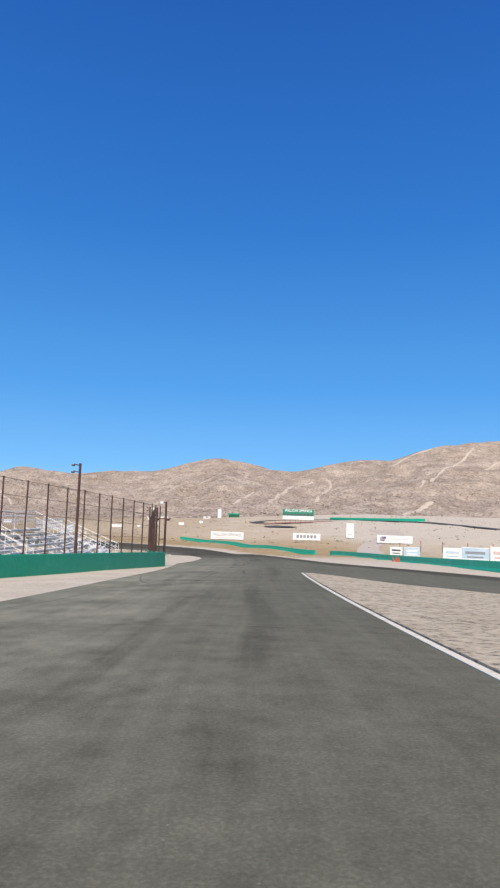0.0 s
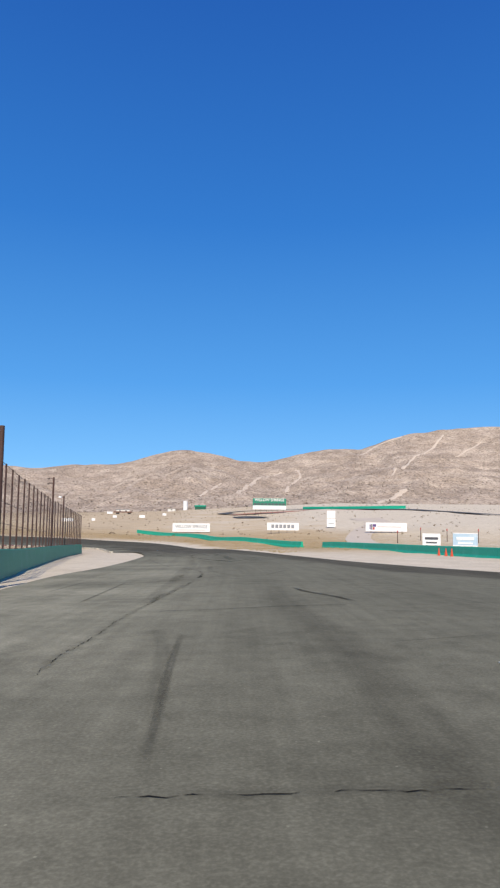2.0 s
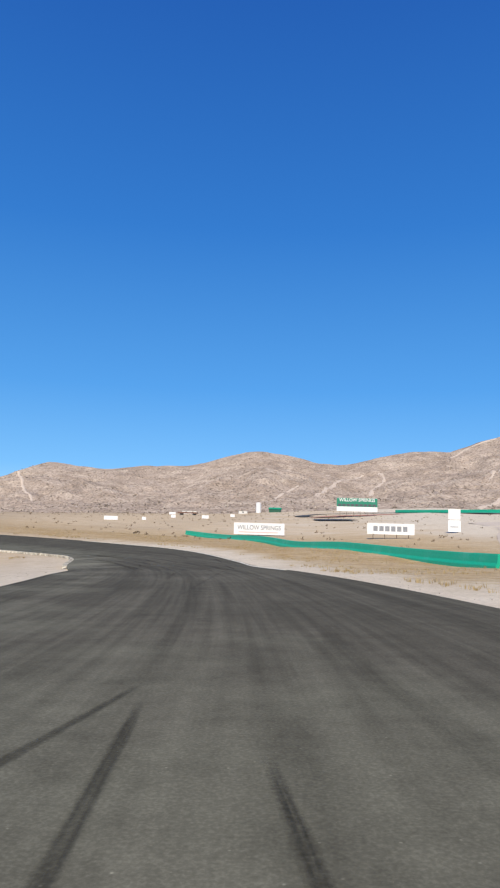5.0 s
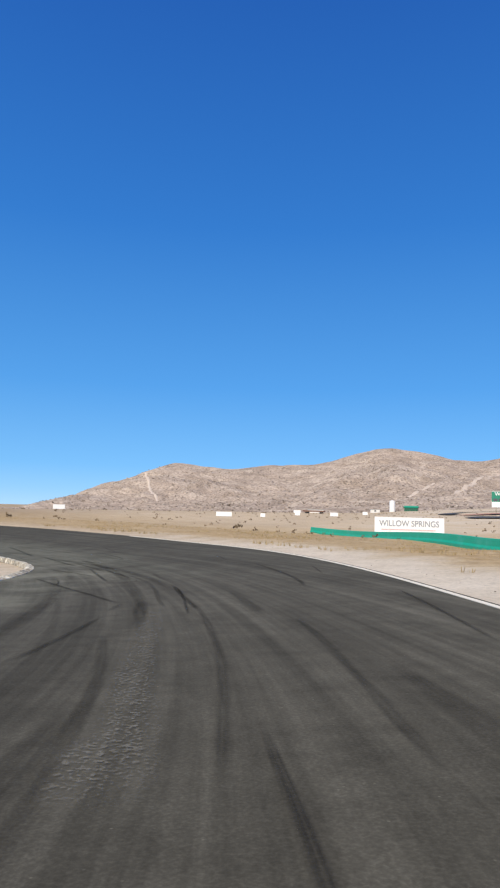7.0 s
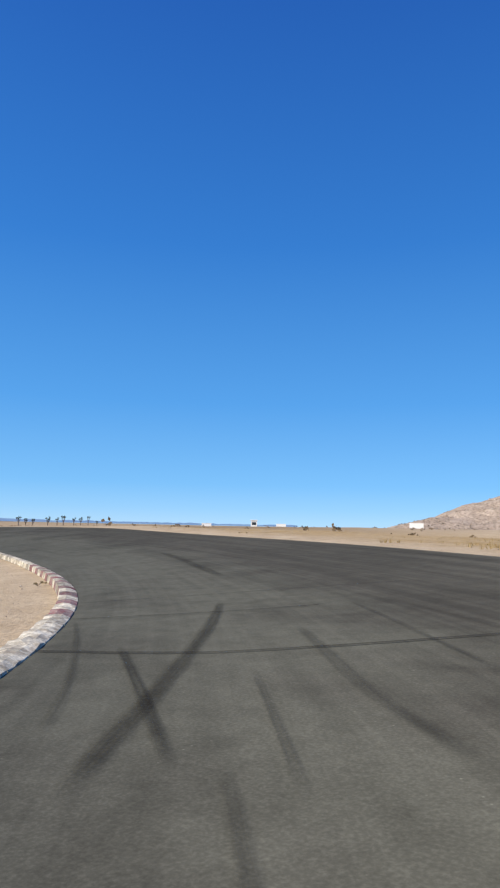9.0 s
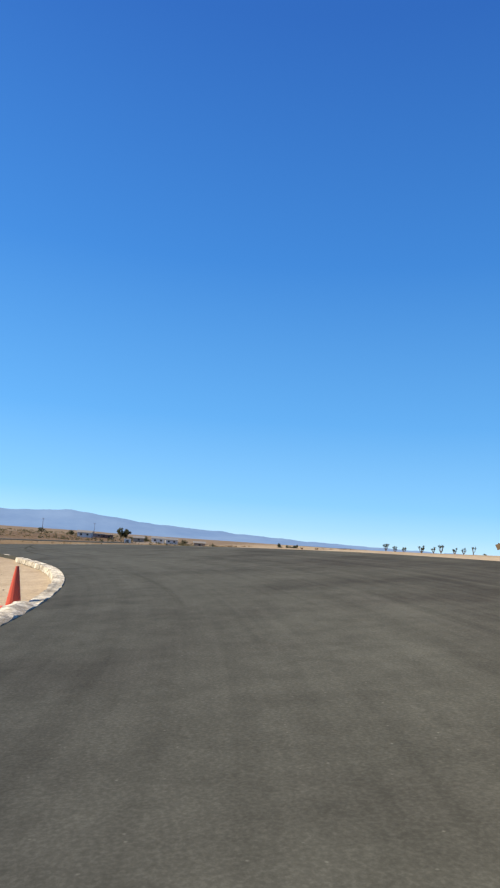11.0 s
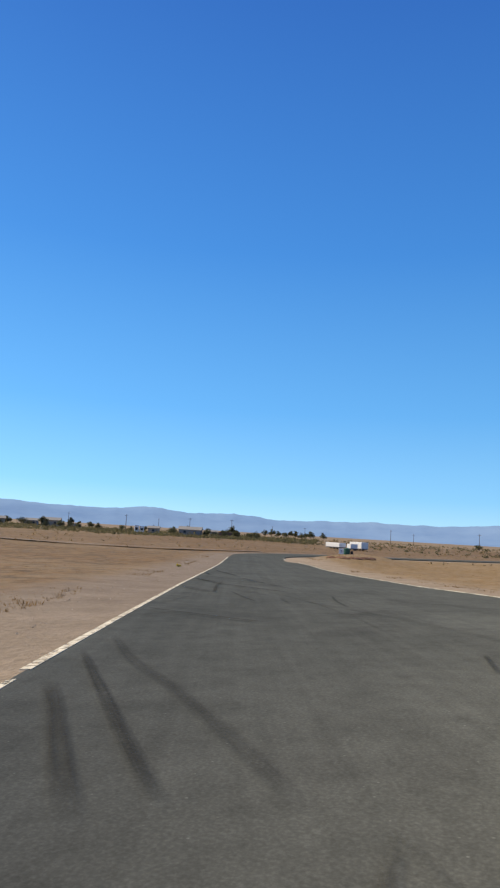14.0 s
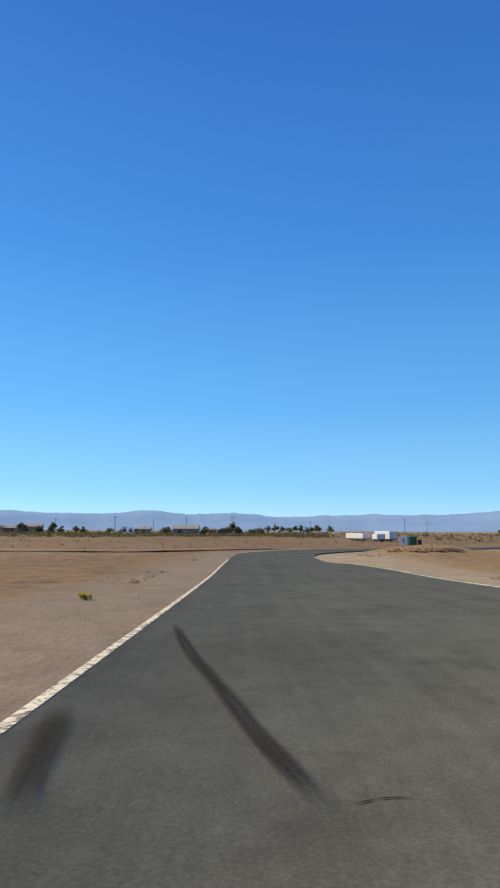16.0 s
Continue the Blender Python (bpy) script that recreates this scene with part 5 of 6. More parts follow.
# ---- catch fence: posts, cables and net on top of the wall ----
def catch_fence(pts, step, high, base_up, label):
    x0, y0 = pts[0]
    top = thing("catch_fence", (x0, y0, zat(x0, y0) + base_up), 0, label, "fence")
    inv = top.matrix_world.inverted()
    places = spans(pts, step)
    feet = []
    for i, (x, y, hd) in enumerate(places):
        z = zat(x, y) + base_up
        feet.append((x, y, z))
        bm = bmesh.new()
        lean = 0.05 * noise.noise((i * 1.7, 3, 1))
        h = high * (1 + 0.02 * noise.noise((i * 2.3, 8, 1)))
        rod(bm, inv @ Vector((x, y, z - 0.06)), inv @ Vector((x + lean, y + lean, z + h)), 0.042, 0.04, 8)
        bmesh.ops.create_cone(bm, cap_ends=True, segments=8, radius1=0.05, radius2=0.02, depth=0.05, matrix=Matrix.Translation(inv @ Vector((x + lean, y + lean, z + h + 0.02))))
        box_at = inv @ Vector((x, y, z))
        box(bm, box_at.x - 0.09, box_at.x + 0.09, box_at.y - 0.09, box_at.y + 0.09, box_at.z - 0.01, box_at.z + 0.02)
        part("post", bm, M["rust"], top)
    for k, f in enumerate((0.3, 0.55, 0.78, 0.995)):
        bm = bmesh.new()
        for (xa, ya, za), (xb, yb, zb) in zip(feet, feet[1:]):
            a, b = Vector((xa, ya, za + high * f)), Vector((xb, yb, zb + high * f))
            mid = (a + b) / 2 - Vector((0, 0, 0.008))
            rod(bm, inv @ a, inv @ mid, 0.011, n=4)
            rod(bm, inv @ mid, inv @ b, 0.011, n=4)
        part("cable", bm, M["wire"], top)
    # net of crossed wires, one piece for each bay
    for (xa, ya, za), (xb, yb, zb) in zip(feet, feet[1:]):
        a, b = Vector((xa, ya, za)), Vector((xb, yb, zb))
        verts, faces = [], []
        n = 9
        side = Vector((yb - ya, xa - xb, 0)).normalized() * 0.0015
        span = 1.0 + high / (b - a).length
        for s in range(-int(n * high / (b - a).length) - 1, n + 1):
            for sign in (1, -1):
                u0, u1 = s / n, s / n + high / (b - a).length
                v0, v1 = 0.0, 1.0
                if u1 <= 0 or u0 >= 1:
                    continue
                if u0 < 0:
                    v0, u0 = (0 - u0) / (u1 - u0), 0.0
                if u1 > 1:
                    v1 = v0 + (1 - u0) / (u1 - u0) * (1 - v0)
                    u1 = 1.0
                p, q = (u0, v0), (u1, v1)
                if sign < 0:
                    p, q = (1 - u0, v0), (1 - u1, v1)
                P = a.lerp(b, p[0]) + Vector((0, 0, high * p[1]))
                Q = a.lerp(b, q[0]) + Vector((0, 0, high * q[1]))
                w = Vector((0, 0, 0.0015))
                i = len(verts)
                verts += [inv @ (P + w), inv @ (P - w + side), inv @ (P - w - side), inv @ (Q + w), inv @ (Q - w + side), inv @ (Q - w - side)]
                faces += [(i, i + 1, i + 4, i + 3), (i + 1, i + 2, i + 5, i + 4), (i + 2, i, i + 3, i + 5)]
        net = new("net", mesh_of("net", verts, faces, M["wire"]))
        net.parent = top
    return top


catch_fence(WALL_A, 1.95, 3.45, 0.98, "tall brown catch fence of posts and wire on a green wall")
catch_fence(WALL_B, 2.2, 3.5, 1.05, "tall brown catch fence receding along a green wall")


def tall_pole(x, y, up, high, thick, label, lamp):
    z = zat(x, y) + up
    t = thing("light_pole", (x, y, z), 0, label, "pole")
    bm = bmesh.new()
    rod(bm, (0, 0, -up), (0, 0, high), thick, thick * 0.85, 12)
    part("pole", bm, M["rust"], t)
    for dz in (-0.12, -0.5) if lamp else (-0.12,):
        bm = bmesh.new()
        rod(bm, (0, 0, high + dz), (-0.34, -0.05, high + dz + 0.07), 0.025, n=6)
        part("bracket", bm, M["rust"], t)
    if lamp:
        for dz in (-0.14, -0.52):
            bm = bmesh.new()
            box(bm, -0.46, -0.30, -0.10, 0.04, high + dz - 0.03, high + dz + 0.07, 0.02)
            part("lamp_head", bm, M["wire"], t, "small dark lamp head")
    else:
        bm = bmesh.new()
        box(bm, -0.46, -0.22, -0.12, 0.04, high - 0.18, high - 0.02, 0.02)
        part("camera_box", bm, M["white"], t, "small pale camera box")


tall_pole(-9.42, 36.4, 0.98, 4.9, 0.085, "tall brown steel pole with two lamp heads beside the fence", True)
tall_pole(-6.62, 52.5, 0.98, 3.95, 0.095, "thick brown corner pole with a small box at its top", False)
tall_pole(-7.55, 54.2, 1.05, 3.5, 0.085, "thick brown pole beside the corner of the fence", False)
tall_pole(-12.55, 83.6, 1.05, 5.3, 0.085, "tall brown steel pole with lamp heads beside the fence", True)
tall_pole(-13.95, 93.4, 1.05, 4.5, 0.08, "brown steel pole in the line of the fence", False)


# ---- bleachers behind the fence ----
def bleacher(x0, y0, x1, y1, rows_n, label):
    ln = math.hypot(x1 - x0, y1 - y0)
    hd = math.degrees(math.atan2(y1 - y0, x1 - x0))
    za, zb = zat(x0, y0), zat(x1, y1)
    t = thing("bleacher", (x0, y0, min(za, zb)), hd, label, "bleacher", "bleachers behind the fence")
    run, rise = 0.72, 0.30
    lift = abs(za - zb) * 0.5
    for r in range(rows_n):
        yb, zs = 0.6 + r * run, lift + 0.45 + r * rise
        bm = bmesh.new()
        box(bm, 0, ln, yb, yb + 0.26, zs, zs + 0.045, 0.008)
        part("seat", bm, M["alu"], t)
        bm = bmesh.new()
        box(bm, 0, ln, yb + 0.28, yb + 0.54, zs - 0.17, zs - 0.13, 0.008)
        part("footboard", bm, M["alu"], t)
        bm = bmesh.new()
        box(bm, 0, ln, yb + 0.26, yb + 0.285, zs - 0.12, zs + 0.02)
        part("riser", bm, M["alu"], t)
    depth, high = 0.6 + rows_n * run, lift + 0.45 + rows_n * rise
    for i in range(int(ln / 1.83) + 1):
        x = min(i * 1.83, ln - 0.05)
        bm = bmesh.new()
        rod(bm, (x, 0.55, lift + 0.3), (x, depth, high - 0.2), 0.03, n=5)
        for r in range(0, rows_n, 2):
            yb, zs = 0.7 + r * run, lift + 0.42 + r * rise
            rod(bm, (x, yb, -0.6), (x, yb, zs), 0.026, n=5)
        rod(bm, (x, depth, -0.6), (x, depth, high), 0.03, n=5)
        rod(bm, (x, 0.7, 0.1), (x, depth, high * 0.6), 0.02, n=5)
        part("frame", bm, M["alu"], t)
        bm = bmesh.new()
        rod(bm, (x, depth, high), (x, depth, high + 1.0), 0.025, n=5)
        part("rail_post", bm, M["white"], t)
    for f in (0.35, 0.68, 1.0):
        bm = bmesh.new()
        rod(bm, (0, depth, high + f), (ln, depth, high + f), 0.024, n=5)
        part("rail", bm, M["white"], t)
    for i in range(int(ln / 0.3)):
        if i % 30 == 0:
            bm = bmesh.new()
        x = i * 0.3
        rod(bm, (x, depth, high + 0.05), (x, depth, high + 1.0), 0.010, n=4)
        if i % 30 == 29 or i == int(ln / 0.3) - 1:
            part("rail_bars", bm, M["white"], t)
    for x in (0.0, ln):
        bm = bmesh.new()
        for r in range(0, rows_n + 1, 2):
            yb, zs = 0.6 + r * run, lift + 0.45 + r * rise
            rod(bm, (x, yb, zs - 0.3), (x, yb, zs + 0.95), 0.022, n=5)
        rod(bm, (x, 0.6, lift + 1.4), (x, depth, high + 1.0), 0.022, n=5)
        rod(bm, (x, 0.6, lift + 0.95), (x, depth, high + 0.55), 0.02, n=5)
        part("side_rail", bm, M["white"], t)
    return t


for a, b, c, d in ((-20.5, 4.0, -17.9, 15.0), (-17.7, 16.0, -15.0, 27.5), (-14.9, 28.4, -12.4, 39.0), (-12.3, 40.0, -10.9, 50.5), (-10.9, 52.0, -12.0, 63.5), (-12.2, 64.5, -14.2, 76.0)):
    bleacher(a, b, c, d, 7, "white aluminium bleacher with rows of benches and railings")


# ---- sign boards ----
def board(name, x, y, rz, w, h, up, label, material=None, legs=2, back=0.12, sink=0.6):
    """A board on posts, facing -y before it is turned by rz."""
    t = thing(name, (x, y, zat(x, y)), rz, label, "sign")
    bm = bmesh.new()
    box(bm, -w / 2, w / 2, 0, back, up, up + h, 0.015)
    face = part("panel", bm, material or M["white"], t)
    bm = bmesh.new()
    box(bm, -w / 2, w / 2, -0.015, back + 0.02, up + h - 0.07, up + h + 0.01)
    part("edging", bm, M["white"], t)
    bm = bmesh.new()
    box(bm, -w / 2, w / 2, -0.015, back + 0.02, up - 0.01, up + 0.07)
    part("edging", bm, M["white"], t)
    for i in range(legs):
        px = -w / 2 + w * (i + 0.5) / legs
        bm = bmesh.new()
        box(bm, px - 0.07, px + 0.07, back + 0.005, back + 0.13, -sink, up + h * 0.95)
        part("leg", bm, M["pole_wood"], t)
    return t, face


def bar(parent, x0, x1, z0, z1, material, name="bar", proud=0.03):
    bm = bmesh.new()
    box(bm, x0, x1, -proud, 0.006, z0, z1, min(0.01, (z1 - z0) / 5))
    return part(name, bm, material, parent)


def lettering(parent, words, x, z, size, material, width=None, proud=0.03):
    cu = bpy.data.curves.new("lettering", "FONT")
    cu.body = words
    cu.size = size
    cu.align_x, cu.align_y = "CENTER", "CENTER"
    cu.extrude = 0.012
    cu.offset = size * 0.012
    tmp = bpy.data.objects.new("lettering", cu)
    scene.collection.objects.link(tmp)
    me = bpy.data.meshes.new_from_object(tmp.evaluated_get(bpy.context.evaluated_depsgraph_get()))
    scene.collection.objects.unlink(tmp)
    bpy.data.objects.remove(tmp)
    xs = [v.co.x for v in me.vertices]
    if width:
        k = width / (max(xs) - min(xs))
        for v in me.vertices:
            v.co.x *= k
    me.materials.clear()
    me.materials.append(material)
    ob = new("lettering", me)
    ob.parent = parent
    ob.matrix_local = pose(x, -proud, z, 90, 0, 0)
    return ob


def facing(x, y, ex, ey):
    """The turn that makes a board at (x, y) face the place (ex, ey)."""
    return math.degrees(math.atan2(ey - y, ex - x)) + 90


# white boards of the infield
t, f = board("billboard", 19.0, 221.5, facing(19, 221.5, 3, 40), 9.1, 2.15, 0.95, "long white advertising board with a row of six grey blocks", legs=4)
for i in range(6):
    xa = -3.35 + i * 1.14
    bar(f, xa, xa + 0.84, 1.55, 2.55, M["sign_grey"], "letter_block")
t, f = board("billboard", 44.5, 204.5, facing(44.5, 204.5, 0, 30), 10.6, 2.25, 0.35, "long white advertising board with a purple and red emblem", legs=4)
bar(f, -4.3, -4.0, 0.8, 2.1, M["sign_purple"], "emblem")
bar(f, -3.9, -3.6, 0.75, 2.2, M["sign_dark"], "emblem")
bar(f, -3.5, -2.6, 1.5, 2.2, M["sign_purple"], "emblem")
bar(f, -3.5, -3.0, 0.75, 1.4, M["sign_red"], "emblem")
bar(f, -2.3, 3.9, 1.42, 1.62, M["sign_pink"], "bar")
t, f = board("billboard", -8.2, 248.5, facing(-8.2, 248.5, -4, 120), 12.1, 2.75, 0.25, "white board lettered with the name of the race track", legs=5)
lettering(f, "WILLOW SPRINGS", 0, 1.85, 1.5, M["sign_grey"], 10.4)
bar(f, -4.9, 4.6, 0.68, 0.9, M["sign_pink"])
t, f = board("large_sign", 28.7, 396, facing(28.7, 396, 0, 60), 18.4, 6.1, 2.4, "large green and white sign on tall legs below the hills", M["green_sign"], legs=6, sink=2.0)
bm = bmesh.new()
box(bm, -9.2, 9.2, -0.05, -0.01, 2.4, 4.5)
part("lower_panel", bm, M["white"], t)
lettering(f, "WILLOW SPRINGS", 0, 7.5, 2.0, M["white"], 16.2, 0.05)
for k in range(9):
    bar(f, -8.6 + k * 1.95, -7.1 + k * 1.95, 4.75, 5.75, M["sign_dark"], "bar", 0.05)
t, f = board("stacked_sign", 37.2, 246.7, facing(37.2, 246.7, 2, 40), 2.8, 2.7, 0.25, "two white square boards stacked one above the other", legs=2)
bm = bmesh.new()
box(bm, -1.35, 1.35, 0, 0.12, 3.1, 5.5, 0.015)
part("panel", bm, M["white"], t)
for px in (-1.2, 1.2):
    bm = bmesh.new()
    box(bm, px - 0.08, px + 0.08, 0.125, 0.26, 2.7, 5.5)
    part("leg", bm, M["pole_wood"], t)
bar(f, -0.9, 0.9, 1.3, 1.5, M["sign_grey"])
# small boards standing behind the barrier of the main straight
for x, y, w, h, mat, ink in ((20.9, 95, 1.7, 1.1, "white", "sign_dark"), (21.2, 87, 2.0, 1.1, "sign_blue", "white"), (21.6, 71, 1.9, 1.1, "white", "sign_blue"), (21.8, 64.5, 2.5, 1.15, "sign_blue", "sign_grey"), (22.0, 58.5, 1.7, 1.2, "white", "sign_pink"), (22.2, 53.0, 1.9, 1.15, "white", "sign_grey"), (22.6, 43.0, 2.2, 1.1, "white", "sign_red")):
    t, f = board("small_sign", x, y, facing(x, y, 4, y - 60), w, h, 0.85, "small faded advertising board standing behind the green barrier", M[mat], legs=2, back=0.05)
    bar(f, -w * 0.36, w * 0.36, 1.15 + h * 0.2, 1.15 + h * 0.42, M[ink], "bar", 0.02)
    bar(f, -w * 0.3, w * 0.3, 0.85 + h * 0.15, 0.85 + h * 0.28, M[ink], "bar", 0.02)
# low white boards far out on the plain
for x, y, w, h in ((-62, 312, 4.6, 1.3), (-54.7, 330, 1.5, 1.1), (-53, 380, 2.0, 1.2), (-39.2, 383, 3.0, 1.4), (-30.6, 421, 2.2, 1.3), (-140.7, 259.4, 2.3, 0.7), (-128.2, 271.9, 2.3, 0.7), (-109.1, 300.6, 3.4, 1.3), (-70, 470, 3.6, 1.4)):
    board("marker_board", x, y, facing(x, y, -10, 130), w, h, 0.15, "low white board standing on the dry plain", legs=2, back=0.08)


# ---- thin posts on the slope behind the barrier ----
for x, y, h in ((39.6, 175.6, 2.0), (46.8, 182.3, 2.2), (51.4, 177.9, 2.2), (56.5, 172.8, 2.4), (62.0, 170.0, 2.4)):
    t = thing("marker_post", (x, y, zat(x, y)), 0, "thin dark post with a red top on the sandy slope", "post", "posts on the slope")
    bm = bmesh.new()
    rod(bm, (0, 0, -0.4), (0, 0, h), 0.09, 0.07, 8)
    part("post", bm, M["rust"], t)
    bm = bmesh.new()
    rod(bm, (0, 0, h), (0, 0, h + 0.5), 0.12, 0.12, 8)
    part("cap", bm, M["sign_red"], t, "red painted top")


# ---- cones ----
def cone(x, y, sink=0.01):
    t = thing("traffic_cone", (x, y, zat(x, y) + sink), 20 * x, "orange traffic cone standing on the sand beside the track", "cone", "traffic cones")
    bm = bmesh.new()
    box(bm, -0.18, 0.18, -0.18, 0.18, 0, 0.035, 0.01)
    part("base", bm, M["orange"], t)
    bm = bmesh.new()
    rod(bm, (0, 0, 0.03), (0, 0, 0.72), 0.135, 0.028, 16)
    part("body", bm, M["orange"], t)


for x, y in ((18.55, 84.2), (18.45, 85.6), (18.6, 83.0)):
    cone(x, y)
cone(*(float(v) for v in along(205.2, -2.62)), -0.1)


# ---- far buildings, tanks and vehicles ----
def house(x, y, rz, w, d, h, wall, roof, label, pitched=True, windows=3):
    t = thing("house", (x, y, zat(x, y) - 0.1), rz, label, "house")
    bm = bmesh.new()
    box(bm, -w / 2, w / 2, 0, d, -0.4, h)
    part("wall", bm, M[wall], t)
    bm = bmesh.new()
    if pitched:
        r = d * 0.22
        o = 0.4
        a = [bm.verts.new(v) for v in ((-w / 2 - o, -o, h), (w / 2 + o, -o, h), (w / 2 + o, d + o, h), (-w / 2 - o, d + o, h), (-w / 2 - o, d / 2, h + r), (w / 2 + o, d / 2, h + r))]
        for q in ((0, 1, 5, 4), (2, 3, 4, 5), (0, 4, 3), (1, 2, 5), (3, 2, 1, 0)):
            bm.faces.new([a[k] for k in q])
    else:
        box(bm, -w / 2 - 0.15, w / 2 + 0.15, -0.15, d + 0.15, h, h + 0.18)
    part("roof", bm, M[roof], t)
    for i in range(windows):
        px = -w / 2 + w * (i + 0.6) / (windows + 0.2)
        bm = bmesh.new()
        box(bm, px - 0.5, px + 0.5, -0.04, 0.03, h * 0.4, h * 0.78)
        part("window", bm, M["glass_dark"], t)
    return t


def trailer(x, y, rz, w, d, h, label, wheels=True):
    t = thing("box_trailer", (x, y, zat(x, y)), rz, label, "trailer")
    bm = bmesh.new()
    box(bm, -w / 2, w / 2, 0, d, 0.5, 0.5 + h, 0.05)
    body = part("body", bm, M["white"], t)
    bm = bmesh.new()
    for k in range(int(w / 0.6) + 1):
        px = -w / 2 + 0.05 + k * (w - 0.1) / int(w / 0.6)
        box(bm, px - 0.02, px + 0.02, -0.015, 0.01, 0.55, 0.45 + h)
    part("ribs", bm, M["alu"], body)
    bm = bmesh.new()
    box(bm, w / 2 - 0.03, w / 2 + 0.02, 0.25, d - 0.25, 0.6, 0.35 + h)
    part("door", bm, M["white"], body)
    bm = bmesh.new()
    box(bm, -w / 2, w / 2, 0.1, d - 0.1, 0.3, 0.49)
    part("chassis", bm, M["sign_dark"], t)
    for px in (-w * 0.12, w * 0.1):
        for py in (0.05, d - 0.25):
            bm = bmesh.new()
            rod(bm, (px, py, 0.33), (px, py + 0.2, 0.33), 0.34, n=14)
            part("wheel", bm, M["black_rubber"], t)
    for px in (-w / 2 + 0.3, w / 2 - 0.3):
        bm = bmesh.new()
        box(bm, px - 0.05, px + 0.05, d / 2, d / 2 + 0.1, -0.3, 0.35)
        part("stand", bm, M["sign_dark"], t)


def ahead(t_az, d, ex=-123.1, ey=151.2):
    """A place d metres from a point of the drive, at an angle anticlockwise from +y."""
    a = radians(t_az)
    return ex - math.sin(a) * d, ey + math.cos(a) * d


for a, d, w, h in ((103.9, 157, 6.0, 1.15), (102.2, 153, 1.7, 1.2), (101.6, 158, 5.2, 1.75)):
    x, y = ahead(a, d)
    trailer(x, y, facing(x, y, -100, 160) - 50, w, 2.4, h, "white box trailer parked on the plain")
# green tank beside a white panel
x, y = ahead(99.25, 59)
t = thing("water_tank", (x, y, zat(x, y) - 0.04), facing(x, y, -110, 156), "small dark green round tank beside a white panel", "tank")
bm = bmesh.new()
rod(bm, (0.1, 0.42, -0.05), (0.1, 0.42, 0.70), 0.42, 0.42, 24)
rod(bm, (0.1, 0.42, 0.70), (0.1, 0.42, 0.80), 0.42, 0.1, 24)
part("tank", bm, M["green_tank"], t)
for z_ in (0.12, 0.36, 0.60):
    bm = bmesh.new()
    rod(bm, (0.1, 0.42, z_), (0.1, 0.42, z_ + 0.035), 0.435, 0.435, 24)
    part("hoop", bm, M["green_tank"], t)
bm = bmesh.new()
rod(bm, (0.1, 0.42, 0.79), (0.1, 0.42, 0.85), 0.1, 0.1, 12)
part("lid", bm, M["green_tank"], t)
bm = bmesh.new()
box(bm, -0.95, -0.33, 0.05, 0.08, -0.02, 0.73, 0.008)
pn = part("panel", bm, M["white"], t)
for xa, xb, za, zb in ((-0.76, -0.52, 0.2, 0.27), (-0.76, -0.52, 0.42, 0.49), (-0.59, -0.52, 0.27, 0.42)):
    bm = bmesh.new()
    box(bm, xa, xb, 0.038, 0.052, za, zb)
    part("mark", bm, M["sign_dark"], pn)
for k in range(4):
    bm = bmesh.new()
    bmesh.ops.create_cone(bm, cap_ends=True, segments=14, radius1=0.18, radius2=0.18, depth=0.10, matrix=Matrix.Translation((0.74 + 0.02 * (k % 2), 0.34, 0.06 + 0.108 * k)))
    bmesh.ops.bevel(bm, geom=bm.edges[:], offset=0.02, segments=1, affect="EDGES")
    part("tyre", bm, M["black_rubber"], t)
# white round tank and green shed below the hills
x, y = -26.5, 585
t = thing("storage_tank", (x, y, zat(x, y) - 0.3), 0, "tall white cylindrical storage tank below the hills", "tank")
bm = bmesh.new()
rod(bm, (0, 0, 0), (0, 0, 7.6), 1.9, 1.9, 24)
part("body", bm, M["white"], t)
bm = bmesh.new()
rod(bm, (0, 0, 7.6), (0, 0, 8.1), 1.95, 0.4, 24)
part("roof", bm, M["white"], t)
house(-36, 560, 8, 6, 4, 2.2, "wall_pale", "roof_grey", "low pale shed near a white storage tank", False, 1)
house(-14, 575, -5, 8.5, 5, 2.6, "green_tank", "green", "low green shed below the hills", True, 0)
house(-72, 545, 12, 10, 4, 2.2, "wall_pale", "roof_grey", "long low pale shed at the foot of the hills", False, 2)
house(146, 640, -12, 12, 6, 3.6, "wall_pale", "wall_tan", "pale house on the lower slope of the hill", True, 3)
x, y = -63, 480
t = thing("flatbed_trailer", (x, y, zat(x, y)), -6, "long dark flatbed trailer parked on the plain", "trailer")
bm = bmesh.new()
box(bm, -6, 6, 0, 2.4, 0.9, 1.7, 0.05)
part("bed", bm, M["wall_brown"], t)
for px in (-4.2, -3.2, 3.6, 4.6):
    bm = bmesh.new()
    rod(bm, (px, 0.1, 0.45), (px, 2.3, 0.45), 0.46, n=14)
    part("wheel", bm, M["black_rubber"], t)
house(-134.3, 268.9, facing(-134.3, 268.9, -28, 160), 1.5, 1.6, 1.7, "white", "white", "small square white hut on the skyline", False, 1)

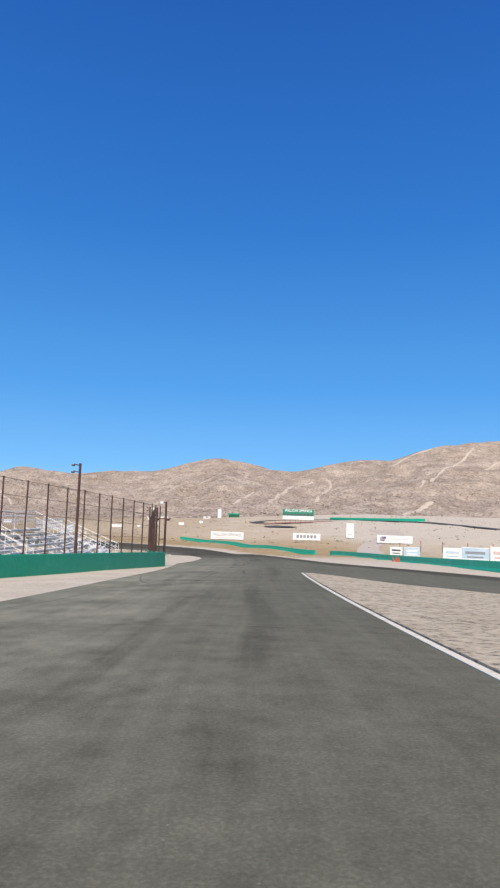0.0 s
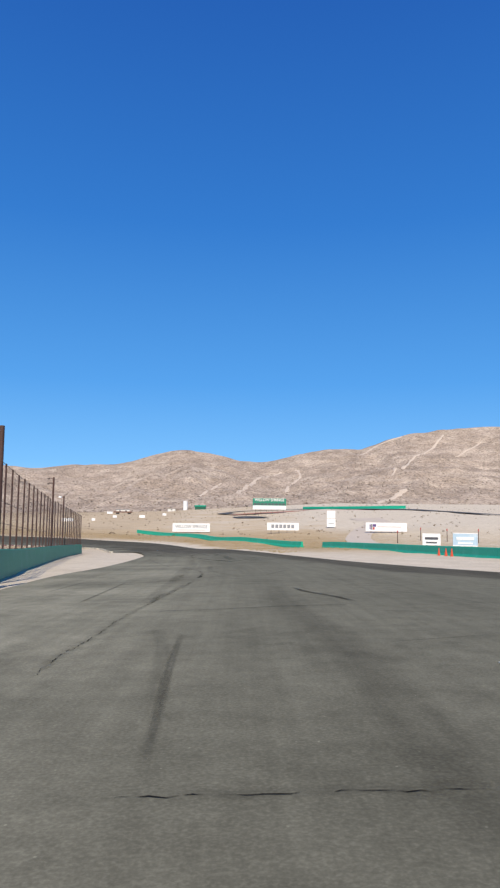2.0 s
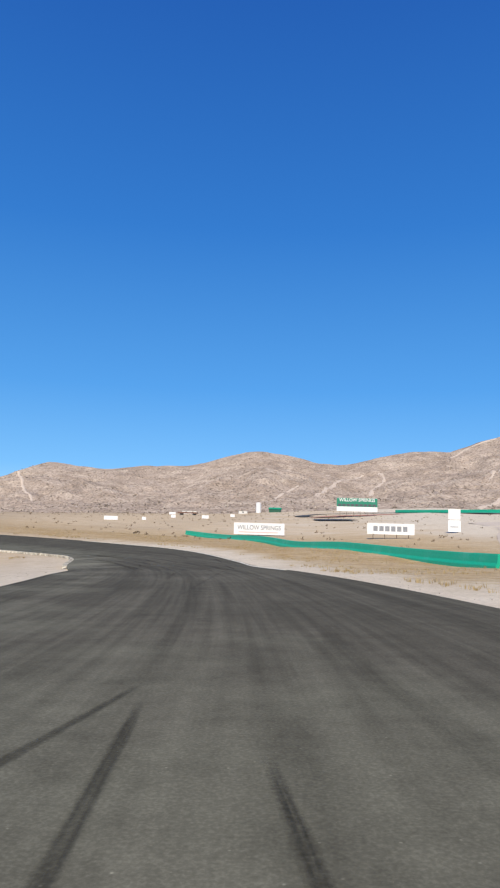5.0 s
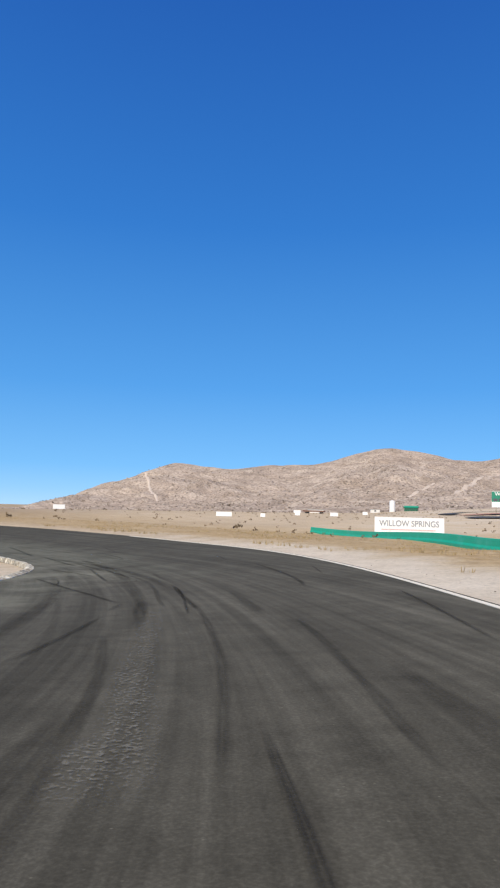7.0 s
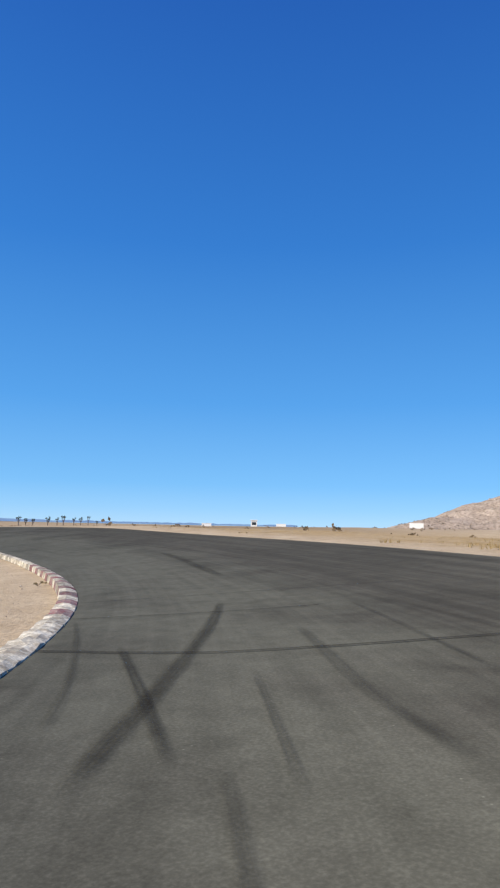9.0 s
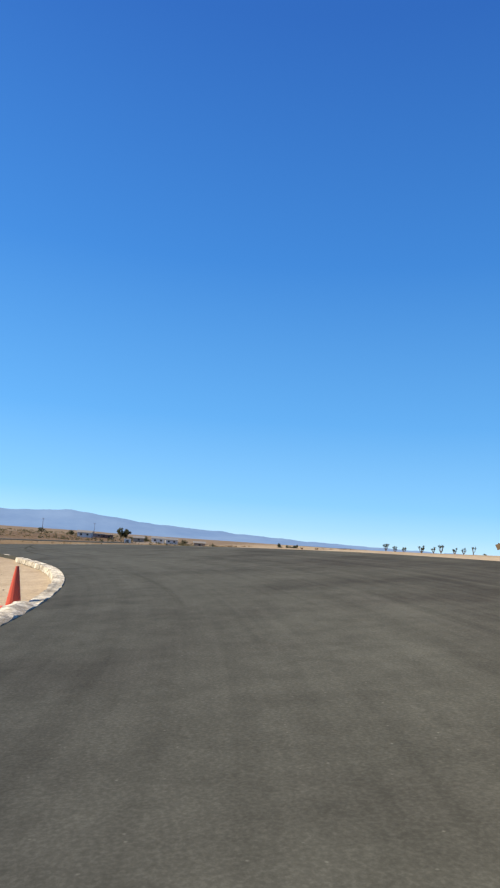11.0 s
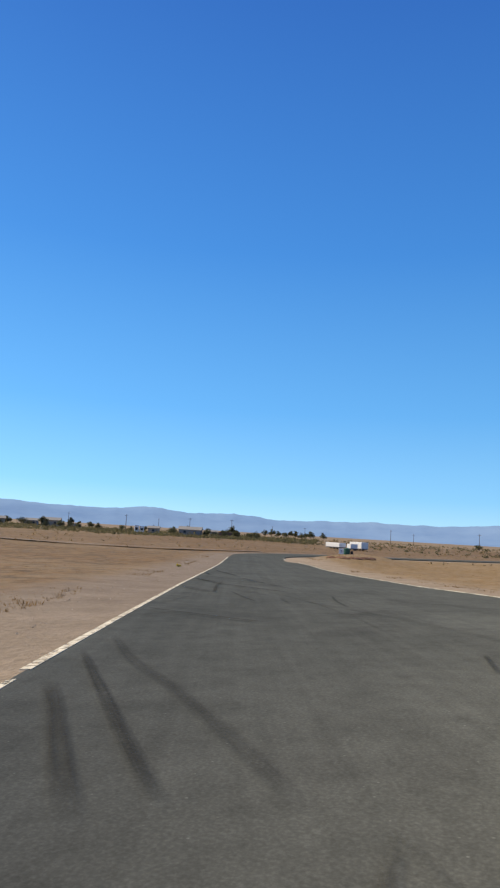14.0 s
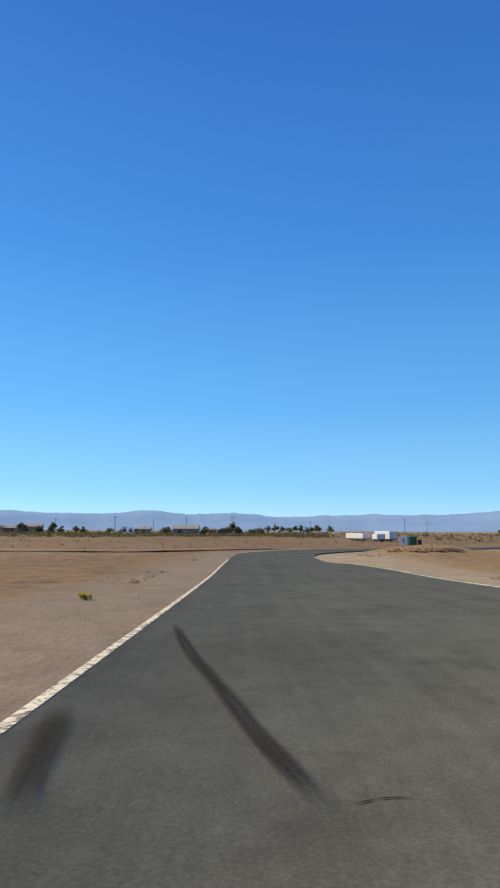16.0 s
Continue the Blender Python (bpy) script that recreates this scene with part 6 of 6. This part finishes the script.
# settlement on the plain
for a, d, w, dd, h, wall, roof, lab, pit in (
    (123.4, 240, 1.6, 1.6, 2.9, "white", "white", "narrow white upright storage shed", False), (122.9, 243, 1.6, 1.6, 2.6, "white", "white", "narrow white upright storage shed", False),
    (121.8, 250, 4.5, 4, 2.3, "wall_tan", "roof_grey", "small tan house with a grey roof", True), (118.3, 255, 9.5, 6, 2.5, "wall_dusty", "roof_grey", "long dusty grey house with a grey roof", True),
    (116.0, 262, 3.5, 3, 2.2, "wall_tan", "roof_grey", "small tan shed with a grey roof", True), (114.9, 250, 5.6, 4, 2.1, "wall_brown", "wall_brown", "low dark brown shed on the plain", False),
    (130.9, 300, 8.0, 6, 3.2, "wall_tan", "roof_grey", "tan house among trees", True), (132.6, 310, 6.0, 5, 2.6, "wall_dusty", "roof_grey", "dusty grey house among trees", True),
    (128.6, 300, 3.0, 3, 2.0, "wall_dusty", "wall_dusty", "small dusty grey shed beside a house", False), (135.6, 290, 7.0, 5, 2.8, "wall_tan", "roof_grey", "tan house with a grey roof", True)):
    x, y = ahead(a, d)
    house(x, y, facing(x, y, -100, 160) + 8 * math.sin(a * 7), w, dd, h, wall, roof, lab, pit, 1 if w < 6 else 2)

# a second, looser row of buildings to the north-west
for a, d, w, dd, h, wall, roof, lab, pit in (
    (91.3, 330, 7.0, 5, 2.4, "wall_pale", "roof_grey", "pale house far out on the plain", True), (90.4, 340, 9.0, 5, 1.9, "wall_dusty", "roof_grey", "long dusty shed far out on the plain", False),
    (89.4, 335, 6.0, 4, 1.8, "wall_brown", "roof_grey", "low brown shed beside tall trees", False), (87.6, 250, 2.4, 2, 1.5, "wall_pale", "wall_pale", "small pale shed on the plain", False),
    (86.6, 310, 5.0, 4, 2.0, "wall_tan", "roof_grey", "small tan house on the plain", True), (84.9, 320, 6.5, 4, 2.3, "wall_pale", "roof_grey", "pale house with a grey roof on the plain", True),
    (83.7, 318, 6.0, 4, 2.2, "wall_pale", "roof_grey", "pale house with a grey roof on the plain", True), (81.2, 315, 5.5, 4, 2.0, "wall_tan", "roof_grey", "low tan house on the plain", True),
    (78.2, 300, 4.0, 3, 1.8, "wall_pale", "wall_pale", "small pale shed on the plain", False), (75.9, 290, 8.5, 5, 2.3, "wall_pale", "wall_pale", "long white building beside tall trees", False),
    (74.4, 288, 4.0, 5, 2.6, "wall_pale", "roof_grey", "white house beside tall trees", True)):
    x, y = ahead(a, d, -65.0, 173.4)
    house(x, y, facing(x, y, -65, 173) + 8 * math.sin(a * 7), w, dd, h, wall, roof, lab, pit, 1 if w < 6 else 2)


# ---- utility poles ----
def utility_pole(x, y, h):
    t = thing("utility_pole", (x, y, zat(x, y)), x, "wooden utility pole with a crossarm far out on the plain", "pole", "utility poles on the plain")
    bm = bmesh.new()
    rod(bm, (0, 0, -0.5), (0, 0, h), 0.16, 0.11, 8)
    part("pole", bm, M["pole_wood"], t)
    bm = bmesh.new()
    box(bm, -1.1, 1.1, -0.06, 0.06, h - 0.75, h - 0.6)
    part("crossarm", bm, M["pole_wood"], t)
    for px in (-1.0, 0.0, 1.0):
        bm = bmesh.new()
        rod(bm, (px, 0, h - 0.6), (px, 0, h - 0.4), 0.05, n=6)
        part("insulator", bm, M["white"], t)


for a, d, h in ((129.0, 420, 9), (124.2, 300, 8), (121.0, 420, 8.5), (118.2, 360, 9), (114.3, 330, 9), (107.6, 480, 8.5), (99.7, 380, 9), (97.9, 460, 8), (92.0, 360, 9), (88.0, 520, 10), (110.6, 560, 9), (135.0, 400, 9)):
    utility_pole(*ahead(a, d), h)

# ---- plants ----
def leafy(verts, faces, rng, c, r, n, size, flat=0.8):
    """Adds n small leaf faces scattered through an uneven clump."""
    for _ in range(n):
        d = Vector((rng.gauss(0, 1), rng.gauss(0, 1), rng.gauss(0, 1) * flat))
        d = d.normalized() * r * (0.45 + 0.55 * rng.random())
        p = Vector(c) + d
        a = Vector((rng.gauss(0, 1), rng.gauss(0, 1), rng.gauss(0, 1))).normalized() * size
        b = a.orthogonal().normalized() * size * rng.uniform(0.5, 0.9)
        i = len(verts)
        verts += [p - a, p + b, p + a, p - b]
        faces.append((i, i + 1, i + 2, i + 3))


def tree(x, y, h, spread, seed, label, slim=False):
    rng = random.Random(seed)
    t = thing("tree", (x, y, zat(x, y) - 0.1), seed * 40, label, "tree")
    bm = bmesh.new()
    fork = h * (0.22 if not slim else 0.15)
    rod(bm, (0, 0, -0.2), (0.05, 0.03, fork), h * 0.045, h * 0.03, 8)
    tips = []
    for k in range(6):
        a = k * 1.05 + rng.uniform(-0.3, 0.3)
        e = Vector((math.cos(a) * spread * rng.uniform(0.3, 0.7), math.sin(a) * spread * rng.uniform(0.3, 0.7), h * rng.uniform(0.38, 0.82)))
        rod(bm, (0.05, 0.03, fork * 0.95), e, h * 0.018, h * 0.007, 5)
        tips.append(e)
    tips.append(Vector((0, 0, h * 0.9)))
    part("trunk", bm, M["bark"], t)
    verts, faces = [], []
    for e in tips:
        for _ in range(5):
            c = e + Vector((rng.uniform(-1, 1) * spread * 0.35, rng.uniform(-1, 1) * spread * 0.35, rng.uniform(-0.12, 0.12) * h))
            leafy(verts, faces, rng, c, spread * rng.uniform(0.26, 0.42), 44, h * 0.04)
    o = new("crown", mesh_of("crown", verts, faces, M["leaf"]))
    o.parent = t
    return t


seed = 11
for a, d, h, sp in ((131.6, 290, 4.2, 2.4), (129.2, 300, 4.6, 1.9), (133.4, 300, 3.4, 2.6), (118.4, 330, 4.2, 2.4), (116.6, 275, 3.2, 1.6), (114.3, 265, 4.6, 2.2), (112.0, 300, 3.0, 2.2), (120.0, 245, 2.8, 2.2), (121.6, 262, 3.0, 1.8), (134.6, 310, 3.8, 2.2), (136.4, 300, 4.0, 2.4)):
    seed += 1
    tree(*ahead(a, d), h, sp, seed, "dusty green tree beside houses on the plain")
tr_ = random.Random(31)
for k in range(30):
    seed += 1
    tree(*ahead(tr_.uniform(111.5, 136), tr_.uniform(235, 330)), tr_.uniform(1.8, 3.4), tr_.uniform(1.2, 2.0), seed, "low dusty green tree in a loose grove near houses")
for k, a in enumerate((111.2, 110.6, 110.0, 109.4, 108.9, 108.4, 107.9, 107.5, 107.0, 105.9)):
    seed += 1
    tree(*ahead(a, 455 + 14 * math.sin(k * 2.1)), 4.6 + 0.9 * math.sin(k * 1.7), 2.7, seed, "dark green tree in a windbreak row")
for a, d, h, sp in ((88.2, 335, 5.4, 2.2), (87.7, 338, 5.0, 2.0), (74.0, 292, 5.6, 2.0), (73.2, 294, 5.0, 2.2), (72.5, 290, 5.4, 2.0), (86.0, 325, 2.6, 2.0), (84.2, 330, 2.4, 1.8), (82.6, 325, 2.6, 2.2), (80.0, 322, 2.4, 2.2), (76.8, 305, 2.4, 2.0), (92.4, 350, 2.6, 2.0), (94.8, 420, 3.0, 2.4)):
    seed += 1
    tree(*ahead(a, d, -65.0, 173.4), h, sp, seed, "dusty green tree far out on the plain")


def joshua(x, y, h, seed):
    """A yucca tree: a thick forked stem with balls of stiff spikes."""
    rng = random.Random(seed)
    t = thing("yucca_tree", (x, y, zat(x, y) - 0.1), seed * 55, "spiky yucca tree with forked limbs on the skyline", "tree", "yucca trees on the skyline")
    bm = bmesh.new()
    fork = h * rng.uniform(0.38, 0.55)
    rod(bm, (0, 0, -0.2), (0, 0, fork), h * 0.04, h * 0.032, 8)
    ends = []
    for k in range(rng.choice((3, 4, 5))):
        a = k * 1.6 + rng.uniform(-0.4, 0.4)
        e = Vector((math.cos(a) * h * 0.15, math.sin(a) * h * 0.15, h * rng.uniform(0.72, 0.95)))
        mid = Vector((e.x * 0.8, e.y * 0.8, fork + (e.z - fork) * 0.4))
        rod(bm, (0, 0, fork * 0.96), mid, h * 0.026, h * 0.022, 6)
        rod(bm, mid, e, h * 0.022, h * 0.018, 6)
        ends.append(e)
    part("trunk", bm, M["bark"], t)
    verts, faces = [], []
    for e in ends:
        for _ in range(46):
            d = Vector((rng.gauss(0, 1), rng.gauss(0, 1), rng.gauss(0, 1))).normalized()
            s = d.orthogonal().normalized() * 0.035
            i = len(verts)
            verts += [e + s, e - s, e + d * h * rng.uniform(0.10, 0.16)]
            faces.append((i, i + 1, i + 2))
    o = new("crown", mesh_of("crown", verts, faces, M["spike"]))
    o.parent = t


for k, (a, d, h) in enumerate(((64.8, 150, 2.7), (64.2, 153, 2.2), (63.6, 156, 2.1), (62.4, 150, 2.4), (61.6, 155, 2.3), (61.1, 151, 2.5), (60.2, 155, 2.2), (59.6, 157, 2.2), (59.0, 150, 2.4), (58.2, 165, 1.6), (46.8, 380, 3.0), (33.0, 390, 3.2), (32.2, 400, 2.8), (31.0, 395, 3.0))):
    joshua(*ahead(a, d, -28.2, 160.0), h, 70 + k)


def stuff(name, verts, faces, material, label, category):
    return tagged(new(name, mesh_of(name, verts, faces, material)), label, category, kind="stuff")


def heights(xs, ys):
    """The lie of the sandy ground itself, with its unevenness."""
    xs, ys = np.array(xs), np.array(ys)
    k, lat, d = nearest(xs, ys)
    o = np.maximum(edge(EDGE_L, SS[k]) - lat, lat - edge(EDGE_R, SS[k]))
    lump = np.array([noise.noise((x * 0.13, y * 0.13, 0)) * 0.16 + noise.noise((x * 0.035, y * 0.035, 5)) * 0.35 for x, y in zip(xs, ys)])
    return height(xs, ys) - 0.05 + lump * smooth(2.0, 14.0, np.where(d < 45, o, d - 10))


# low scrub over the plain
rng = random.Random(21)
spots = []
while len(spots) < 4200:
    if rng.random() < 0.62:
        a, d = rng.uniform(66, 142), 75 + 430 * rng.random() ** 0.75
        x, y = ahead(a, d)
    else:
        x, y = rng.uniform(-330, 150), rng.uniform(190, 560)
    spots.append((x, y))
arr = np.array(spots)
k_, lat_, d_ = nearest(arr[:, 0], arr[:, 1])
keep = (d_ > 17) & ~((SS[k_] < 95) & (d_ < 30))
near2 = np.array([min(math.hypot(x - u, y - v) for u, v in ((-164, 135), (-178, 130), (-192, 127), (-206, 127), (-222, 132), (-245, 144))) for x, y in arr])
arr = arr[keep & (near2 > 9)]
hz_ = heights(arr[:, 0], arr[:, 1])
verts, faces = [], []
for (x, y), z in zip(arr, hz_):
    r = rng.uniform(0.18, 0.42) * (1.5 if rng.random() < 0.12 else 1.0)
    leafy(verts, faces, rng, (x, y, z + r * 0.45), r, 9, r * 0.42, 0.6)
stuff("scrub", verts, faces, M["scrub"], "low dry brown scrub scattered over the plain", "scrub")

# darker brush far out on the plain
verts, faces = [], []
spots = [ahead(rng.uniform(68, 142), 170 + 420 * rng.random()) for _ in range(1900)] + [ahead(rng.uniform(106, 142), 185 + 190 * rng.random()) for _ in range(4200)]
arr = np.array(spots)
for (x, y), z in zip(arr, heights(arr[:, 0], arr[:, 1])):
    r = rng.uniform(0.3, 0.8) * (1.7 if rng.random() < 0.1 else 1.0)
    leafy(verts, faces, rng, (x, y, z + r * 0.4), r, 10, r * 0.4, 0.6)
stuff("brush", verts, faces, M["brush"], "dark olive desert brush far out on the plain", "brush")

# straw grass on the verges
verts, faces = [], []
pts = []
while len(pts) < 15000:
    s = rng.uniform(100, 335)
    side = rng.random() < 0.55
    o = 2.5 + 30 * rng.random() ** 1.5
    lat = float(edge(EDGE_R, s)) + o if side else float(edge(EDGE_L, s)) - o
    if not side and s < 152:
        continue
    x, y = along(s, lat)
    if noise.noise((float(x) * 0.16, float(y) * 0.16, 2)) + 0.25 * noise.noise((float(x) * 0.7, float(y) * 0.7, 5)) < 0.10 - 0.012 * o:
        continue
    pts.append((float(x), float(y)))
arr = np.array(pts)
k_, lat_, d_ = nearest(arr[:, 0], arr[:, 1])
ok = (lat_ < edge(EDGE_L, SS[k_]) - 2.0) | (lat_ > edge(EDGE_R, SS[k_]) + 2.0)
arr = arr[ok]
everts, efaces, wverts, wfaces = [], [], [], []
for (x, y), z in zip(arr, heights(arr[:, 0], arr[:, 1])):
    h = rng.uniform(0.02, 0.06) if x < -75 else rng.uniform(0.03, 0.08) if x < -40 else rng.uniform(0.07, 0.17)
    verts, faces = (wverts, wfaces) if x < -75 else (everts, efaces)
    for _ in range(5):
        a = rng.uniform(0, 6.28)
        o = Vector((math.cos(a), math.sin(a), 0))
        p = Vector((x, y, z - 0.08)) + o * 0.05
        q = p + o * rng.uniform(0.04, 0.14) + Vector((0, 0, h + 0.08))
        w = Vector((-o.y, o.x, 0)) * 0.018
        i = len(verts)
        verts += [p - w, p + w, q]
        faces.append((i, i + 1, i + 2))
stuff("dry_grass", everts, efaces, M["straw"], "short straw-coloured dry grass on the sandy verges", "grass")
M["brown_grass"] = foliage("brown_dead_grass", (0.20, 0.125, 0.06), (0.29, 0.19, 0.10))
stuff("brown_grass", wverts, wfaces, M["brown_grass"], "short brown dead grass on the earth verges", "grass")

# stones on the sand
bm = bmesh.new()
bmesh.ops.create_icosphere(bm, subdivisions=1, radius=1.0)
ico_v = [v.co.copy() for v in bm.verts]
ico_f = [tuple(v.index for v in f.verts) for f in bm.faces]
bm.free()
verts, faces = [], []
pts = []
for _ in range(2600):
    s = rng.uniform(100, 320)
    o = 0.8 + 12 * rng.random() ** 2
    lat = float(edge(EDGE_R, s)) + o if rng.random() < 0.45 else float(edge(EDGE_L, s)) - 0.4 - o
    x, y = along(s, lat)
    pts.append((float(x), float(y), rng.uniform(0.008, 0.02) * (1.8 if rng.random() < 0.05 else 1)))
for _ in range(7000):
    s = rng.uniform(-6, 37)
    u = rng.random()
    x, y = along(s, float(isl_l(s)) + 0.25 + (float(isl_r(s)) - float(isl_l(s)) - 0.5) * u)
    pts.append((float(x), float(y), rng.uniform(0.008, 0.02) * (1.8 if rng.random() < 0.06 else 1)))
arr = np.array(pts)
k_, lat_, d_ = nearest(arr[:, 0], arr[:, 1])
inside = (lat_ > edge(EDGE_L, SS[k_]) - 0.5) & (lat_ < edge(EDGE_R, SS[k_]) + 0.3) & (SS[k_] > 40)
arr = arr[~inside]
for (x, y, r), z in zip(arr, heights(arr[:, 0], arr[:, 1])):
    i = len(verts)
    c = Vector((x, y, z + 0.0 + (0.045 if y < 40 else -0.03)))
    sc = (rng.uniform(0.7, 1.3), rng.uniform(0.7, 1.3), rng.uniform(0.5, 0.9))
    verts += [c + Vector((v.x * r * sc[0], v.y * r * sc[1], v.z * r * sc[2])) * rng.uniform(0.85, 1.15) for v in ico_v]
    faces += [tuple(i + q for q in f) for f in ico_f]
stuff("stones", verts, faces, M["stone"], "small pale stones scattered on the sand", "stones")

# scrub and boulders on the hills
n = 15000
hxs = np.array([rng.uniform(-560, 560) for _ in range(n)])
hys = np.array([545 + 545 * rng.random() ** 1.5 for _ in range(n)])
hzs = hill_height(hxs, hys)
low_ = height(hxs, hys) - 0.3
verts, faces, bverts, bfaces = [], [], [], []
for x, y, z, lo_ in zip(hxs, hys, hzs, low_):
    if z < lo_:
        continue
    if noise.noise((x * 0.02, y * 0.02, 8)) + 0.5 * rng.random() < -0.05:
        continue
    r = rng.uniform(0.4, 0.95) * (1.5 if rng.random() < 0.08 else 1.0)
    if rng.random() < 0.22:
        i = len(bverts)
        bverts += [Vector((x, y, z + r * 0.2)) + Vector((v.x * 1.2, v.y, v.z * 0.75)) * r * rng.uniform(0.75, 1.2) for v in ico_v]
        bfaces += [tuple(i + q for q in f) for f in ico_f]
    else:
        leafy(verts, faces, rng, (x, y, z + r * 0.3), r, 7, r * 0.55, 0.55)
stuff("hill_scrub", verts, faces, M["scrub_pale"], "grey-brown scrub dotted over the hillsides", "scrub")
stuff("boulders", bverts, bfaces, M["boulder"], "pale boulders strewn over the hillsides", "boulders")


# heaps of red-brown dirt on the bank inside the far bend
def dirt_pile(x, y, rx, ry, h, seed):
    bm = bmesh.new()
    rings = []
    z0 = zat(x, y)
    for k, (f, u) in enumerate(((1.15, -0.25), (1.0, 0.02), (0.72, 0.5), (0.42, 0.85), (0.15, 1.0))):
        ring = []
        for i in range(16):
            a = i * math.pi / 8
            q = 1 + 0.22 * noise.noise((math.cos(a) * 1.6 + seed, math.sin(a) * 1.6, f * 2))
            ring.append(bm.verts.new((math.cos(a) * rx * f * q, math.sin(a) * ry * f * q, h * u * (1 + 0.25 * noise.noise((math.cos(a) * 2.5, math.sin(a) * 2.5, seed + k))))))
        rings.append(ring)
    for a, b in zip(rings, rings[1:]):
        for i in range(16):
            bm.faces.new((a[i], a[(i + 1) % 16], b[(i + 1) % 16], b[i]))
    bm.faces.new(rings[-1])
    bm.faces.new(list(reversed(rings[0])))
    bmesh.ops.subdivide_edges(bm, edges=bm.edges[:], cuts=2, use_grid_fill=True)
    for v in bm.verts:
        v.co += Vector((noise.noise((v.co.x * 5, v.co.y * 5, seed)), noise.noise((v.co.x * 5, v.co.y * 5, seed + 9)), noise.noise((v.co.x * 6, v.co.y * 6, seed + 5)))) * 0.10
    o = part("dirt_mound", bm, M["dirt_red"])
    o.matrix_world = pose(x, y, z0 - 0.03, 0, 0, seed * 31)
    tagged(o, "low mound of red-brown dirt on the sandy bank", "dirt mound", "dirt mounds on the bank")


for i, (x, y, a, b, h) in enumerate(((-174.2, 141.7, 0.8, 0.45, 0.14), (-174.5, 143.0, 1.0, 0.5, 0.16), (-175.6, 144.3, 0.9, 0.5, 0.15), (-177.4, 145.2, 1.1, 0.5, 0.17), (-179.2, 145.6, 0.7, 0.4, 0.12), (-192, 51, 4.5, 2.2, 0.7), (-186, 44, 3.6, 2.0, 0.5))):
    dirt_pile(x, y, a, b, h, i + 1)


# single clumps beside the track
def clump(name, s, lat, spread, high, material, label, seed):
    rng_ = random.Random(seed)
    x, y = (float(v) for v in along(s, lat))
    t = thing(name, (x, y, zat(x, y) - 0.06), seed * 20, label, "plant")
    verts, faces = [], []
    for _ in range(9):
        a, r = rng_.uniform(0, 6.28), spread * rng_.random() ** 0.6
        leafy(verts, faces, rng_, (math.cos(a) * r, math.sin(a) * r * 0.55, high * rng_.uniform(0.3, 0.7)), high * 0.6, 26, high * 0.2, 0.6)
    o = new("leaves", mesh_of("leaves", verts, faces, M[material]))
    o.parent = t
    bm = bmesh.new()
    for k in range(5):
        rod(bm, (0, 0, -0.05), (math.cos(k * 1.3) * spread * 0.5, math.sin(k * 1.3) * spread * 0.3, high * 0.6), 0.008, 0.004, 5)
    part("stems", bm, M["bark"], t)


M["yellow_green"] = foliage("yellow_green_leaves", (0.42, 0.34, 0.05), (0.52, 0.43, 0.09))
M["weed"] = foliage("dry_olive_weed", (0.24, 0.20, 0.11), (0.30, 0.25, 0.14))
clump("desert_shrub", 288, -3.9, 0.15, 0.15, "yellow_green", "small yellow-green shrub on the brown verge", 5)
clump("weed_clump", 180.6, -3.0, 0.34, 0.07, "weed", "flat olive clump of weed on the sand inside the kerb", 6)
